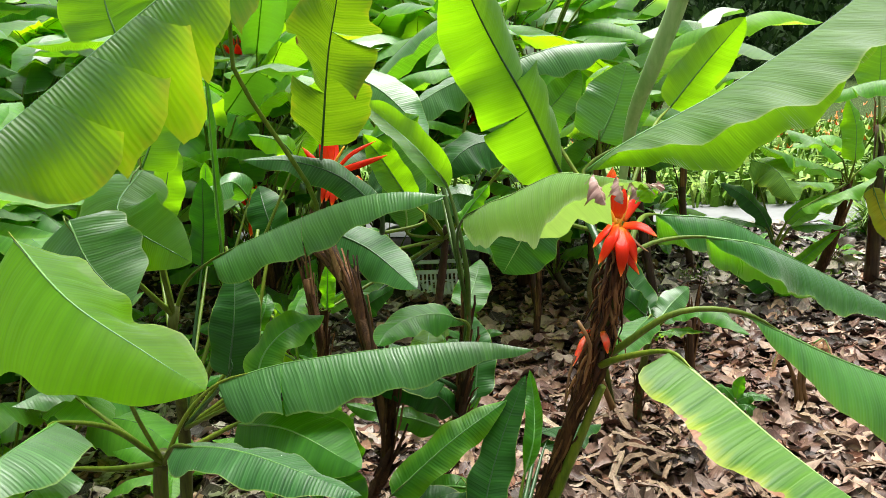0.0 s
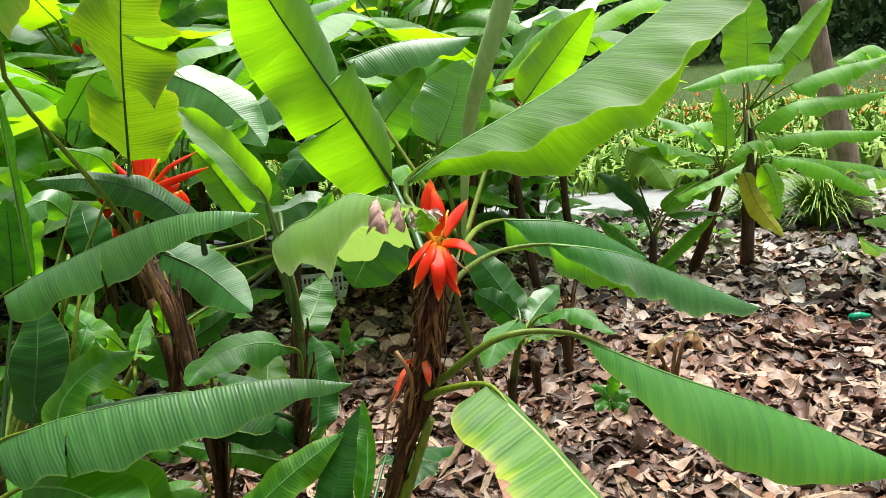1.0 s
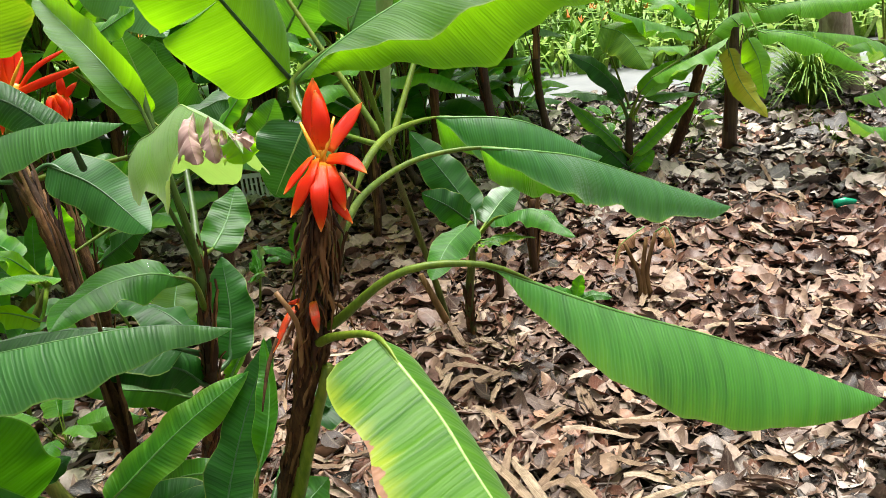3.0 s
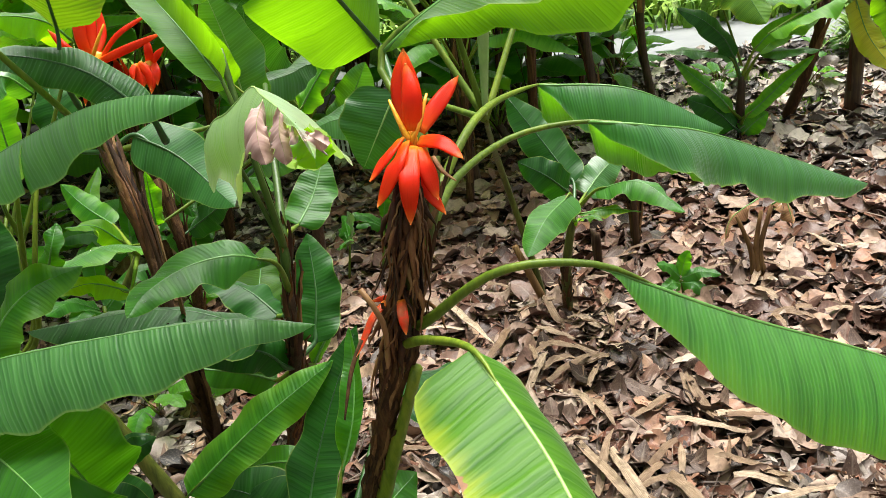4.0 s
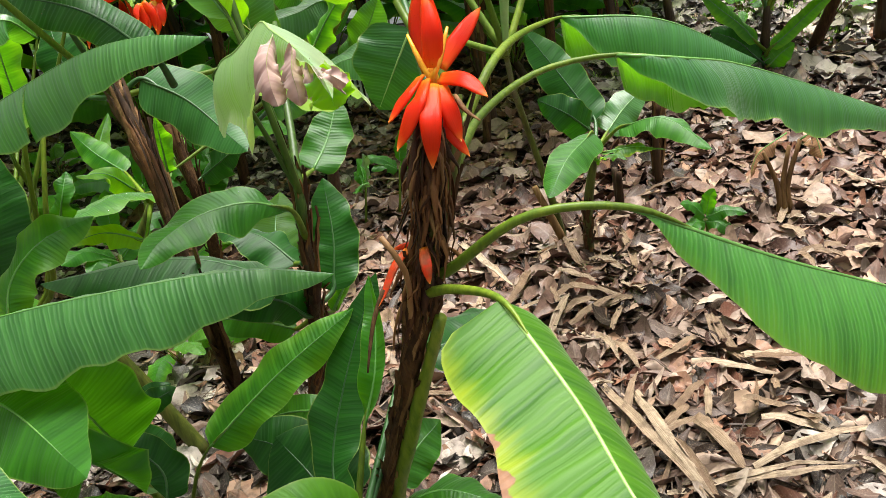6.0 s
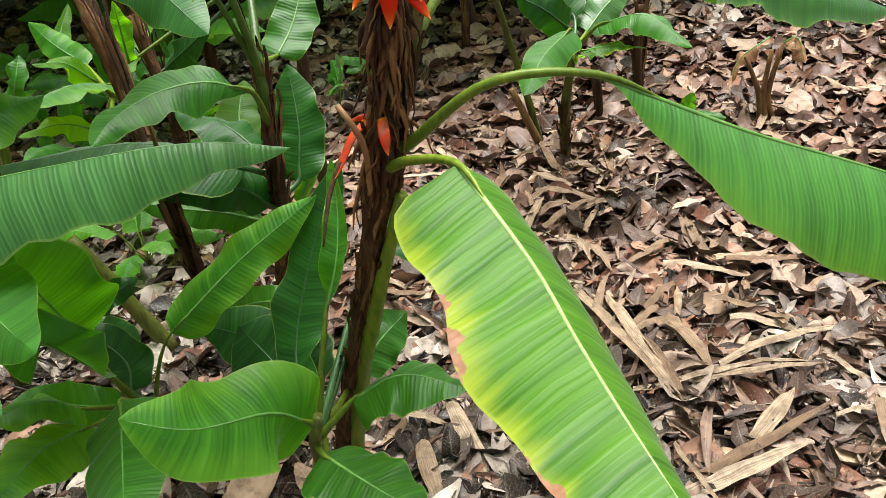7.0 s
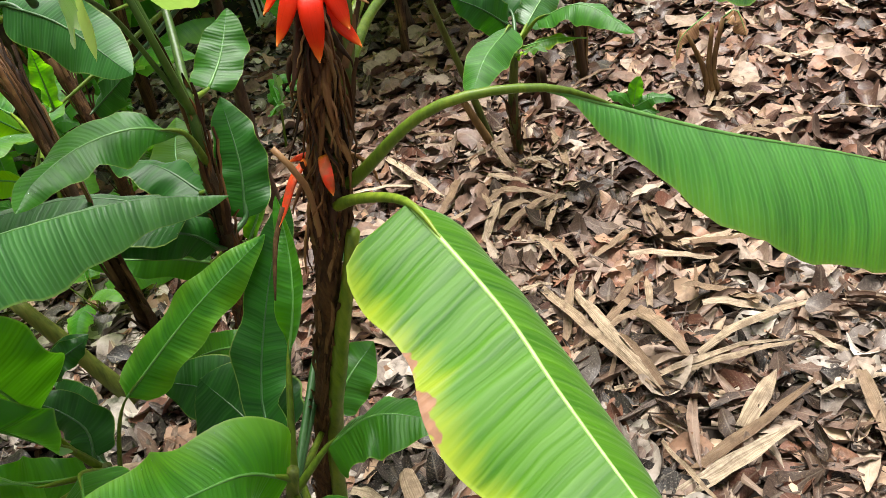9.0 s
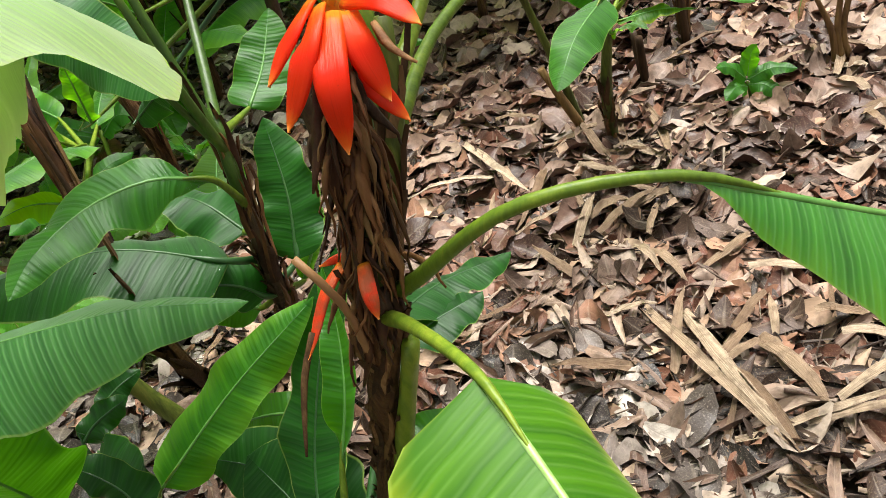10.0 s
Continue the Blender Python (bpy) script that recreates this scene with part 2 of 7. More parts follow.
leaf_shrivelled = leaf_material("leaf_shrivelled", (0.24, 0.135, 0.115), (0.62, 0.44, 0.38), (0.42, 0.22, 0.16), 0.25, veins=0.05, burn=-0.1, ribs=0.02, rough=0.6, shine=0.3)
leaf_withered = leaf_material("leaf_withered", (0.20, 0.10, 0.05), (0.42, 0.24, 0.11), (0.35, 0.18, 0.07), 0.2, burn=0.4)
leaf_dying = leaf_material("leaf_dying", (0.16, 0.20, 0.008), (0.36, 0.36, 0.015), (0.60, 0.55, 0.01), 0.40, yellow=0.95, burn=0.1)
stalk_green = streaked_material("stalk_green", [(0.25, (0.036, 0.060, 0.006)), (0.5, (0.090, 0.150, 0.010)), (0.68, (0.175, 0.235, 0.018)), (0.82, (0.13, 0.085, 0.020))], scale=(90.0, 90.0, 6.0), rough=0.42, bump=0.4, shine=0.3)
rib_pale = streaked_material("rib_pale", [(0.25, (0.13, 0.27, 0.05)), (0.55, (0.24, 0.40, 0.10)), (0.8, (0.40, 0.54, 0.20))], rough=0.4, bump=0.2, shine=0.5)
rib_mid = streaked_material("rib_mid", [(0.25, (0.05, 0.16, 0.025)), (0.55, (0.09, 0.24, 0.04)), (0.8, (0.18, 0.35, 0.08))], rough=0.4, bump=0.2, shine=0.5)
rolled_green = streaked_material("rolled_green", [(0.25, (0.16, 0.32, 0.08)), (0.55, (0.27, 0.45, 0.14)), (0.8, (0.42, 0.58, 0.26))], scale=(60.0, 60.0, 3.0), rough=0.42, bump=0.3, shine=0.6)
rib_dark = streaked_material("rib_dark", [(0.25, (0.012, 0.05, 0.012)), (0.55, (0.025, 0.085, 0.018)), (0.8, (0.06, 0.14, 0.03))], rough=0.4, bump=0.2, shine=0.5)
stem_brown = streaked_material("stem_brown", [(0.22, (0.012, 0.006, 0.003)), (0.45, (0.042, 0.019, 0.008)), (0.60, (0.105, 0.052, 0.018)), (0.72, (0.17, 0.10, 0.035)), (0.85, (0.085, 0.12, 0.020))], scale=(110.0, 110.0, 5.0), rough=0.75, shine=0.2, bump=1.0, depth=0.005, spread=0.05)
stem_dark = streaked_material("stem_dark", [(0.25, (0.012, 0.007, 0.004)), (0.48, (0.040, 0.021, 0.010)), (0.62, (0.085, 0.050, 0.022)), (0.72, (0.06, 0.10, 0.02)), (0.85, (0.10, 0.17, 0.035))], scale=(100.0, 100.0, 4.0), bump=0.9, depth=0.004, spread=0.05)
stem_green = streaked_material("stem_green", [(0.25, (0.018, 0.011, 0.004)), (0.42, (0.040, 0.050, 0.008)), (0.58, (0.090, 0.115, 0.014)), (0.72, (0.155, 0.155, 0.026)), (0.85, (0.11, 0.055, 0.018))], scale=(90.0, 90.0, 4.0), rough=0.5, bump=0.7, shine=0.3)
sheath_dry = streaked_material("sheath_dry", [(0.2, (0.012, 0.006, 0.003)), (0.5, (0.062, 0.031, 0.013)), (0.75, (0.18, 0.100, 0.038)), (0.95, (0.34, 0.215, 0.092))], scale=(90.0, 90.0, 8.0), rough=0.8, shine=0.2, bump=0.9, spread=0.45)
sheath_black = streaked_material("sheath_black", [(0.2, (0.008, 0.0035, 0.002)), (0.45, (0.052, 0.020, 0.008)), (0.7, (0.155, 0.066, 0.022)), (0.95, (0.33, 0.18, 0.070))], scale=(90.0, 90.0, 8.0), rough=0.6, bump=1.0, spread=0.5, shine=0.25)
stalk_rust = streaked_material("stalk_rust", [(0.2, (0.10, 0.045, 0.018)), (0.5, (0.24, 0.12, 0.045)), (0.8, (0.36, 0.22, 0.09))], rough=0.55, bump=0.4)
stalk_dark = streaked_material("stalk_dark", [(0.25, (0.014, 0.026, 0.005)), (0.5, (0.038, 0.082, 0.010)), (0.68, (0.075, 0.135, 0.016)), (0.82, (0.08, 0.05, 0.015))], scale=(100.0, 100.0, 5.0), rough=0.42, bump=0.4, shine=0.35)
bark = streaked_material("bark", [(0.2, (0.06, 0.042, 0.030)), (0.4, (0.19, 0.145, 0.11)), (0.6, (0.36, 0.30, 0.24)), (0.8, (0.52, 0.46, 0.39))], scale=(30.0, 30.0, 6.0), rough=0.85, bump=0.7, depth=0.012, shine=0.2)
litter_brown = litter_material("litter_brown", [(0.0, (0.005, 0.003, 0.002)), (0.25, (0.022, 0.009, 0.006)), (0.45, (0.125, 0.046, 0.028)), (0.65, (0.255, 0.122, 0.075)), (0.85, (0.39, 0.235, 0.152)), (1.0, (0.54, 0.39, 0.27))], rough=0.42, veined=True)
litter_pale = litter_material("litter_pale", [(0.0, (0.007, 0.006, 0.005)), (0.32, (0.036, 0.028, 0.025)), (0.52, (0.19, 0.150, 0.128)), (0.78, (0.39, 0.325, 0.275)), (1.0, (0.60, 0.53, 0.455))], rough=0.36, veined=True, fleck=(0.44, 0.37, 0.30))
litter_shreds = litter_material("litter_shreds", [(0.0, (0.014, 0.009, 0.007)), (0.35, (0.115, 0.064, 0.044)), (0.65, (0.235, 0.155, 0.112)), (1.0, (0.42, 0.32, 0.24))], rough=0.45, veined=True)
litter_red = litter_material("litter_red", [(0.0, (0.020, 0.009, 0.007)), (0.35, (0.088, 0.042, 0.031)), (0.7, (0.19, 0.108, 0.080)), (1.0, (0.35, 0.25, 0.19))], rough=0.36, veined=True)
litter_bits = litter_material("litter_bits", [(0.0, (0.010, 0.007, 0.005)), (0.5, (0.055, 0.036, 0.026)), (0.8, (0.17, 0.125, 0.095)), (1.0, (0.36, 0.29, 0.225))])
litter_single = litter_material("litter_single", [(0.0, (0.032, 0.020, 0.015)), (0.3, (0.12, 0.075, 0.056)), (0.65, (0.26, 0.18, 0.135)), (1.0, (0.45, 0.36, 0.285))], per_island=False, veined=True)
litter_straw = litter_material("litter_straw", [(0.0, (0.19, 0.122, 0.072)), (0.4, (0.33, 0.235, 0.150)), (0.8, (0.47, 0.365, 0.25)), (1.0, (0.60, 0.49, 0.36))], per_island=False, fibrous=True)


def bract_material(name, faded=0.0):
    m = Nodes(name)
    blade = m.uv("blade")
    b = m.add("ShaderNodeSeparateXYZ", Vector=blade)
    place = m.add("ShaderNodeTexCoord").outputs["Object"]
    streak = m.noise(m.add("ShaderNodeCombineXYZ", X=m.math("MULTIPLY", b.outputs[0], 22.0), Y=m.math("MULTIPLY", b.outputs[1], 2.0)).outputs[0], 1.0, 4.0)
    along = m.math("ADD", b.outputs[1], m.math("MULTIPLY", m.math("SUBTRACT", streak, 0.5), 0.12))
    colour = m.ramp(along, [(0.0, (0.85, 0.30, 0.02)), (0.12, (0.80, 0.085, 0.008)), (0.45, (0.66, 0.022, 0.004)), (0.82, (0.72, 0.042, 0.006)), (0.94, (0.84, 0.18, 0.02)), (1.0, (0.88, 0.45, 0.10))])
    colour = m.mix(m.math("MULTIPLY", m.smooth(m.noise(place, 45.0), 0.55, 0.75), 0.25), colour, rgb(0.82, 0.085, 0.02))
    colour = m.mix(m.math("MULTIPLY", m.smooth(streak, 0.56, 0.72), 0.45), colour, rgb(0.40, 0.012, 0.003))
    colour = m.mix(m.math("MULTIPLY", m.smooth(m.noise(place, 320.0, 2.0), 0.70, 0.76), 0.6), colour, rgb(0.16, 0.02, 0.008))
    if faded:
        colour = m.mix(m.math("MULTIPLY", m.smooth(m.noise(place, 70.0, 4.0), 0.3, 0.65), faded), colour, rgb(0.22, 0.08, 0.03))
    m.put(m.bsdf.inputs["Base Color"], colour)
    m.bsdf.inputs["Roughness"].default_value = 0.34
    m.bsdf.inputs["Specular IOR Level"].default_value = 0.22
    m.put(m.bsdf.inputs["Normal"], m.bump(streak, 0.5, 0.0015))
    lit = m.add("ShaderNodeBsdfTranslucent", Color=rgb(0.95, 0.085, 0.008))
    both = m.add("ShaderNodeMixShader", Fac=0.42 - 0.3 * faded)
    m.l.new(m.bsdf.outputs[0], both.inputs[1])
    m.l.new(lit.outputs[0], both.inputs[2])
    m.l.new(both.outputs[0], m.out.inputs["Surface"])
    return m.mat


def plain_material(name, colour, rough=0.5, second=None, scale=20.0, bump=0.3, shine=0.5):
    m = Nodes(name)
    place = m.add("ShaderNodeTexCoord").outputs["Object"]
    n = m.noise(place, scale, 5.0)
    m.put(m.bsdf.inputs["Base Color"], m.mix(m.smooth(n, 0.3, 0.7), rgb(*colour), rgb(*(second or [c * 0.7 for c in colour]))))
    m.bsdf.inputs["Roughness"].default_value = rough
    m.bsdf.inputs["Specular IOR Level"].default_value = shine
    m.put(m.bsdf.inputs["Normal"], m.bump(n, bump, 0.01))
    return m.mat


bract_red = bract_material("bract_red")
bract_faded = bract_material("bract_faded", 0.75)
floret_yellow = plain_material("floret_yellow", (0.85, 0.45, 0.02), 0.4, (0.8, 0.30, 0.02), 60.0)
soil = plain_material("soil", (0.014, 0.009, 0.006), 0.9, (0.036, 0.024, 0.016), 14.0, 1.0)
lane_grey = plain_material("lane_grey", (0.22, 0.23, 0.23), 0.6, (0.16, 0.17, 0.17), 3.0)
grass_green = litter_material("grass_green", [(0.0, (0.03, 0.10, 0.012)), (0.5, (0.07, 0.20, 0.02)), (0.9, (0.14, 0.30, 0.035)), (1.0, (0.30, 0.32, 0.06))], fleck=(0.06, 0.16, 0.02), stain=(0.01, 0.03, 0.006))
hedge_green = litter_material("hedge_green", [(0.0, (0.012, 0.035, 0.010)), (0.5, (0.035, 0.09, 0.022)), (1.0, (0.09, 0.18, 0.04))], fleck=(0.08, 0.19, 0.03), stain=(0.015, 0.04, 0.010))
white_plastic = plain_material("white_plastic", (0.78, 0.79, 0.78), 0.4, (0.66, 0.68, 0.66), 8.0, 0.05)
bottle_green = plain_material("bottle_green", (0.0, 0.32, 0.16), 0.25, (0.0, 0.25, 0.12), 30.0, 0.05)


def pond_material():
    m = Nodes("pond_green")
    place = m.add("ShaderNodeTexCoord").outputs["Object"]
    n = m.noise(place, 0.35, 4.0)
    m.put(m.bsdf.inputs["Base Color"], m.mix(n, rgb(0.045, 0.085, 0.02), rgb(0.075, 0.12, 0.03)))
    m.bsdf.inputs["Roughness"].default_value = 0.25
    m.put(m.bsdf.inputs["Normal"], m.bump(m.noise(place, 6.0), 0.1, 0.02))
    return m.mat


pond_green = pond_material()


def bead_material():
    m = Nodes("water_bead")
    m.bsdf.inputs["Base Color"].default_value = (1.0, 1.0, 1.0, 1)
    m.bsdf.inputs["Roughness"].default_value = 0.08
    m.bsdf.inputs["IOR"].default_value = 1.33
    m.bsdf.inputs["Transmission Weight"].default_value = 0.95
    return m.mat


water_bead = bead_material()


# ---- building blocks ----
def mesh_object(name, verts, faces, material, parent=None, label="", smooth=True, uvs=None):
    """One mesh object; uvs: {layer name: one (u, v) for each vertex}."""
    me = bpy.data.meshes.new(name)
    me.from_pydata([tuple(v) for v in verts], [], faces)
    if uvs:
        index = np.empty(len(me.loops), dtype=np.int32)
        me.loops.foreach_get("vertex_index", index)
        for layer_name, values in uvs.items():
            layer = me.uv_layers.new(name=layer_name)
            layer.data.foreach_set("uv", np.asarray(values, dtype=np.float32)[index].ravel())
    if smooth:
        me.polygons.foreach_set("use_smooth", [True] * len(me.polygons))
    me.materials.append(material)
    me.update()
    ob = new(name, me)
    if parent is not None:
        ob.parent = parent
    if label:
        ob["label"] = label
    return ob


def curve_points(pts, n):
    """n points evenly spaced along a smooth curve through pts."""
    p = [Vector(q) for q in pts]
    if len(p) == 2:
        return [p[0].lerp(p[1], i / (n - 1)) for i in range(n)]
    ext = [p[0] * 2 - p[1], *p, p[-1] * 2 - p[-2]]
    dense = []
    for i in range(1, len(ext) - 2):
        a, b, c, d = ext[i - 1:i + 3]
        for k in range(16):
            t = k / 16
            dense.append(0.5 * (2 * b + (c - a) * t + (2 * a - 5 * b + 4 * c - d) * t * t + (3 * b - a - 3 * c + d) * t ** 3))
    dense.append(p[-1])
    run = [0.0]
    for a, b in zip(dense, dense[1:]):
        run.append(run[-1] + (b - a).length)
    out, j = [], 0
    for i in range(n):
        s = run[-1] * i / (n - 1)
        while j < len(run) - 2 and run[j + 1] < s:
            j += 1
        f = (s - run[j]) / max(run[j + 1] - run[j], 1e-9)
        out.append(dense[j].lerp(dense[j + 1], min(max(f, 0), 1)))
    return out


def tangents(pts):
    last = len(pts) - 1
    return [(pts[min(i + 1, last)] - pts[max(i - 1, 0)]).normalized() for i in range(len(pts))]


def tube_mesh(path, radii, sides=8, flat=1.0, lump=0.0, seed=0):
    """Verts and faces of a closed tapered tube; flat squeezes it along the curve's own normal."""
    tang = tangents(path)
    n = Vector((0.3, -0.9, 0.2)).cross(tang[0]).normalized()
    verts, faces = [], []
    count = len(path)
    for i, (p, t) in enumerate(zip(path, tang)):
        n = (n - t * n.dot(t)).normalized()
        b = t.cross(n)
        f = i / (count - 1) * (len(radii) - 1)
        k = min(int(f), len(radii) - 2)
        r = radii[k] + (radii[k + 1] - radii[k]) * (f - k)
        for s in range(sides):
            a = 2 * math.pi * s / sides
            rr = r * (1 + lump * noise.noise(Vector((math.cos(a) * 1.7, math.sin(a) * 1.7, i * 0.35 + seed * 7.3))))
            verts.append(p + n * math.cos(a) * rr + b * math.sin(a) * rr * flat)
    for i in range(count - 1):
        for s in range(sides):
            s2 = (s + 1) % sides
            faces.append((i * sides + s, i * sides + s2, (i + 1) * sides + s2, (i + 1) * sides + s))
    faces.append(tuple(reversed(range(sides))))
    faces.append(tuple((count - 1) * sides + s for s in range(sides)))
    return verts, faces


def tube(name, parent, pts, radii, material, n=14, sides=8, flat=1.0, lump=0.0, label="", seed=0):
    base = Vector(parent.location) if parent is not None and parent.parent is None else BASE[parent.name]
    verts, faces = tube_mesh(curve_points(pts, n), radii, sides, flat, lump, seed)
    ob = mesh_object(name, [v - base for v in verts], faces, material, parent, label)
    BASE[ob.name] = base
    return ob


BASE = {}


def plant_thing(foot, label, name="banana_plant", category="banana plant", group="banana plants in the bed"):
    ob = new(name)
    ob.empty_display_size = 0.1
    ob.location = foot
    tagged(ob, label, category, group)
    return ob


def half_width(s, shoulder=0.11):
    """Outline of a banana blade: round shoulders, long even sides, a tapering tip."""
    a = min(s / shoulder, 1.0)
    b = max(s - 0.42, 0.0) / 0.58
    start = math.sqrt(max(0.0, 1 - (1 - a) ** 2)) if shoulder < 0.2 else math.sin(a * math.pi / 2) ** 1.25
    return start * (0.90 + 0.10 * min(s / 0.4, 1.0)) * max(0.0, 1 - b ** 2.1) ** 0.8


def along(values, s):
    """A number, or evenly spaced numbers from base to tip, read at s."""
    if not isinstance(values, (tuple, list)):
        return values
    f = s * (len(values) - 1)
    k = min(int(f), len(values) - 2)
    return values[k] + (values[k + 1] - values[k]) * (f - k)


def blade_mesh(mid, width, dl, dr, up, wave, tears, n, m, seed, origin, ragged=0.0, shoulder=0.13, far_shoulder=None, wide=(1.0, 1.0), hem=(0.0, 0.0), pleat=0.0012):
    """A blade about its midrib: dl and dr are how far the halves hang (degrees), tears split a half at (side, place, slip);
    wide scales the halves from base to tip, hem turns their rims, pleat lifts the side veins."""
    rnd = random.Random(seed)
    path = curve_points(mid, n + 1)
    tang = tangents(path)
    length = sum((b - a).length for a, b in zip(path, path[1:]))
    up = Vector(up).normalized()
    ph = [rnd.uniform(0, 6.28) for _ in range(4)]
    fr = rnd.uniform(9, 13)
    verts, faces, uvm, uvb = [], [], [], []
    for side, hang in ((-1, dl), (1, dr)):
        cuts = sorted((s, slip) for sd, s, slip in tears if sd == side)
        bounds = [0.0] + [c[0] for c in cuts] + [1.0]
        slips = [0.0] + [c[1] for c in cuts]
        for k, slip in enumerate(slips):
            lo, hi = bounds[k], bounds[k + 1]
            rows = sorted({lo, hi, *[i / n for i in range(n + 1) if lo < i / n < hi]})
            first = len(verts)
            for s in rows:
                f = s * n
                i = min(int(f), n - 1)
                p = path[i].lerp(path[i + 1], f - i)
                t = tang[i].lerp(tang[i + 1], f - i).normalized()
                nrm = (up - t * up.dot(t))
                nrm = nrm.normalized() if nrm.length > 0.05 else Vector((0, -1, 0))
                sd = t.cross(nrm).normalized() * side
                w = width * half_width(s, shoulder if side > 0 or far_shoulder is None else far_shoulder)
                w *= along(wide[0 if side < 0 else 1], s)
                w *= 1 + 0.05 * math.sin(fr * 1.7 * s + ph[2] + side) + ragged * noise.noise(Vector((s * 30, side * 3.1, seed)))
                inside = (s - lo) / max(hi - lo, 1e-6)
                pull = slip * max(0.0, 1 - inside * (hi - lo) / 0.16)
                o = Vector((0, 0, 0))
                for j in range(m + 1):
                    q = j / m
                    if j:
                        a = radians((along(hang, s) + pull) * (0.55 + 0.8 * (q - 0.5 / m)) + hem[0 if side < 0 else 1] * max(0.0, q - 0.76) * 4.2)
                        o = o + (sd * math.cos(a) - nrm * math.sin(a)) * (w / m)
                    rip = wave * q * q * (math.sin(fr * 2.2 * s * max(length, 0.4) + ph[0] + side * 1.3) + 0.6 * math.sin(fr * 5.1 * s * max(length, 0.4) + ph[1]))
                    fold = pleat * math.sin((s * length - 0.28 * q * w) * 150 + 2.2 * math.sin(s * length * 23 + ph[3])) * min(1.0, q * 3)
                    v = p + o + nrm * (rip + fold) * half_width(s)
                    verts.append(v - origin)
                    uvm.append((side * q * w, s * length))
                    uvb.append((0.5 + 0.5 * side * q, s))
            for r in range(len(rows) - 1):
                for j in range(m):
                    a = first + r * (m + 1) + j
                    quad = (a, a + 1, a + m + 2, a + m + 1)
                    faces.append(quad if side > 0 else quad[::-1])
    return verts, faces, {"metres": uvm, "blade": uvb}, path


def leaf(plant, stalk, mid, width, dl, dr, material, up=(0, 0, 1), wave=0.009, tears=(), rib=None, thick=0.0045, n=30, m=7, label="", ragged=0.0, name="leaf", shoulder=0.13, drops=0, far_shoulder=None, stem=None, wide=(1.0, 1.0), hem=(0.0, 0.0), pleat=0.0012):
    """A leaf of a plant: blade with a midrib, on a stalk that runs from the stem to the blade."""
    base = Vector(plant.location)
    seed = len(BASE)
    verts, faces, uvs, path = blade_mesh(mid, width, dl, dr, up, wave, tears, n, m, seed, base, ragged, shoulder, far_shoulder, wide, hem, pleat)
    ob = mesh_object(name, verts, faces, material, plant, label, uvs=uvs)
    BASE[ob.name] = base
    rib = rib or (rib_dark if material is leaf_deep else rib_mid)
    if drops:
        rain_drops(ob, verts, faces, drops, seed)
    lift = [p - Vector((0, 0, thick * 0.25)) for p in path[:-1]]
    tube("midrib", ob, lift, [thick * 0.8, thick * 0.58, thick * 0.38, thick * 0.15], rib, n=max(n // 2, 8), sides=6)
    if stalk:
        tube("stalk", ob, [*stalk, mid[0], tuple(path[max(2, n // 6)] - Vector((0, 0, thick * 0.4)))], [thick * 1.9, thick * 1.6, thick * 1.35, thick * 1.05, thick * 0.12], stem or (stalk_green if rib is not rib_dark else rib_dark), n=16, sides=8)
    return ob


def rain_drops(blade, verts, faces, count, seed):
    """Tiny beads of rain scattered in patches over a blade."""
    rnd = random.Random(seed)
    out, tris = [], []
    while len(tris) < count * 16:
        q = faces[rnd.randrange(len(faces))]
        a, b, c, d = (verts[i] for i in q)
        u, v = rnd.random(), rnd.random()
        p = (a * (1 - u) + b * u) * (1 - v) + (d * (1 - u) + c * u) * v
        if noise.noise(p * 9 + Vector((seed, 0, 0))) < 0.05:
            continue
        n = (b - a).cross(d - a)
        if n.length < 1e-9:
            continue
        n.normalize()
        if n.z < 0:
            n = -n
        t = n.orthogonal().normalized()
        w = n.cross(t)
        r = rnd.choice((0.0004, 0.0006, 0.0008, 0.0012))
        first = len(out)
        for ring, lift in ((1.0, 0.0), (0.7, 0.5)):
            for k in range(6):
                ang = k * math.pi / 3
                out.append(p + (t * math.cos(ang) + w * math.sin(ang)) * r * ring + n * (r * lift + 0.0004))
        out.append(p + n * (r * 0.75 + 0.0004))
        for k in range(6):
            k2 = (k + 1) % 6
            tris.append((first + k, first + k2, first + 6 + k2, first + 6 + k))
            tris.append((first + 6 + k, first + 6 + k2, first + 12))
    tagged(mesh_object("rain_beading", out, tris, water_bead, blade), kind="stuff")


def sheaths(plant, pts, radius, count, material, seed, length=(0.12, 0.3), name="dry_sheath", spread=0.5, width=0.012, down=False):
    """Loose dry strips that cling to a stem."""
    rnd = random.Random(seed)
    path = curve_points(pts, 40)
    tang = tangents(path)
    for _ in range(count):
        i = rnd.randrange(1, 38)
        t = tang[i]
        a = rnd.uniform(0, 2 * math.pi)
        n = t.orthogonal().normalized()
        out = (n * math.cos(a) + t.cross(n) * math.sin(a)).normalized()
        ln = rnd.uniform(*length)
        way = -t if down else t
        w = width * rnd.uniform(0.6, 1.5)
        verts, faces = [], []
        side = t.cross(out)
        for k in range(7):
            s = k / 6
            p = path[i] + out * (radius * 1.02 + spread * ln * s * s * rnd.uniform(0.1, 0.35)) + way * ln * s + side * 0.004 * math.sin(s * 5 + a)
            ww = w * (1 - s ** 2 * 0.85)
            for q in (-1, 0, 1):
                verts.append(p + side * ww * q - out * (0.004 if q else -0.001) * (1 if not down else 0.6) - Vector(plant.location))
        for k in range(6):
            for q in range(2):
                b = k * 3 + q
                faces.append((b, b + 1, b + 4, b + 3))
        mesh_object(name, verts, faces, material, plant)


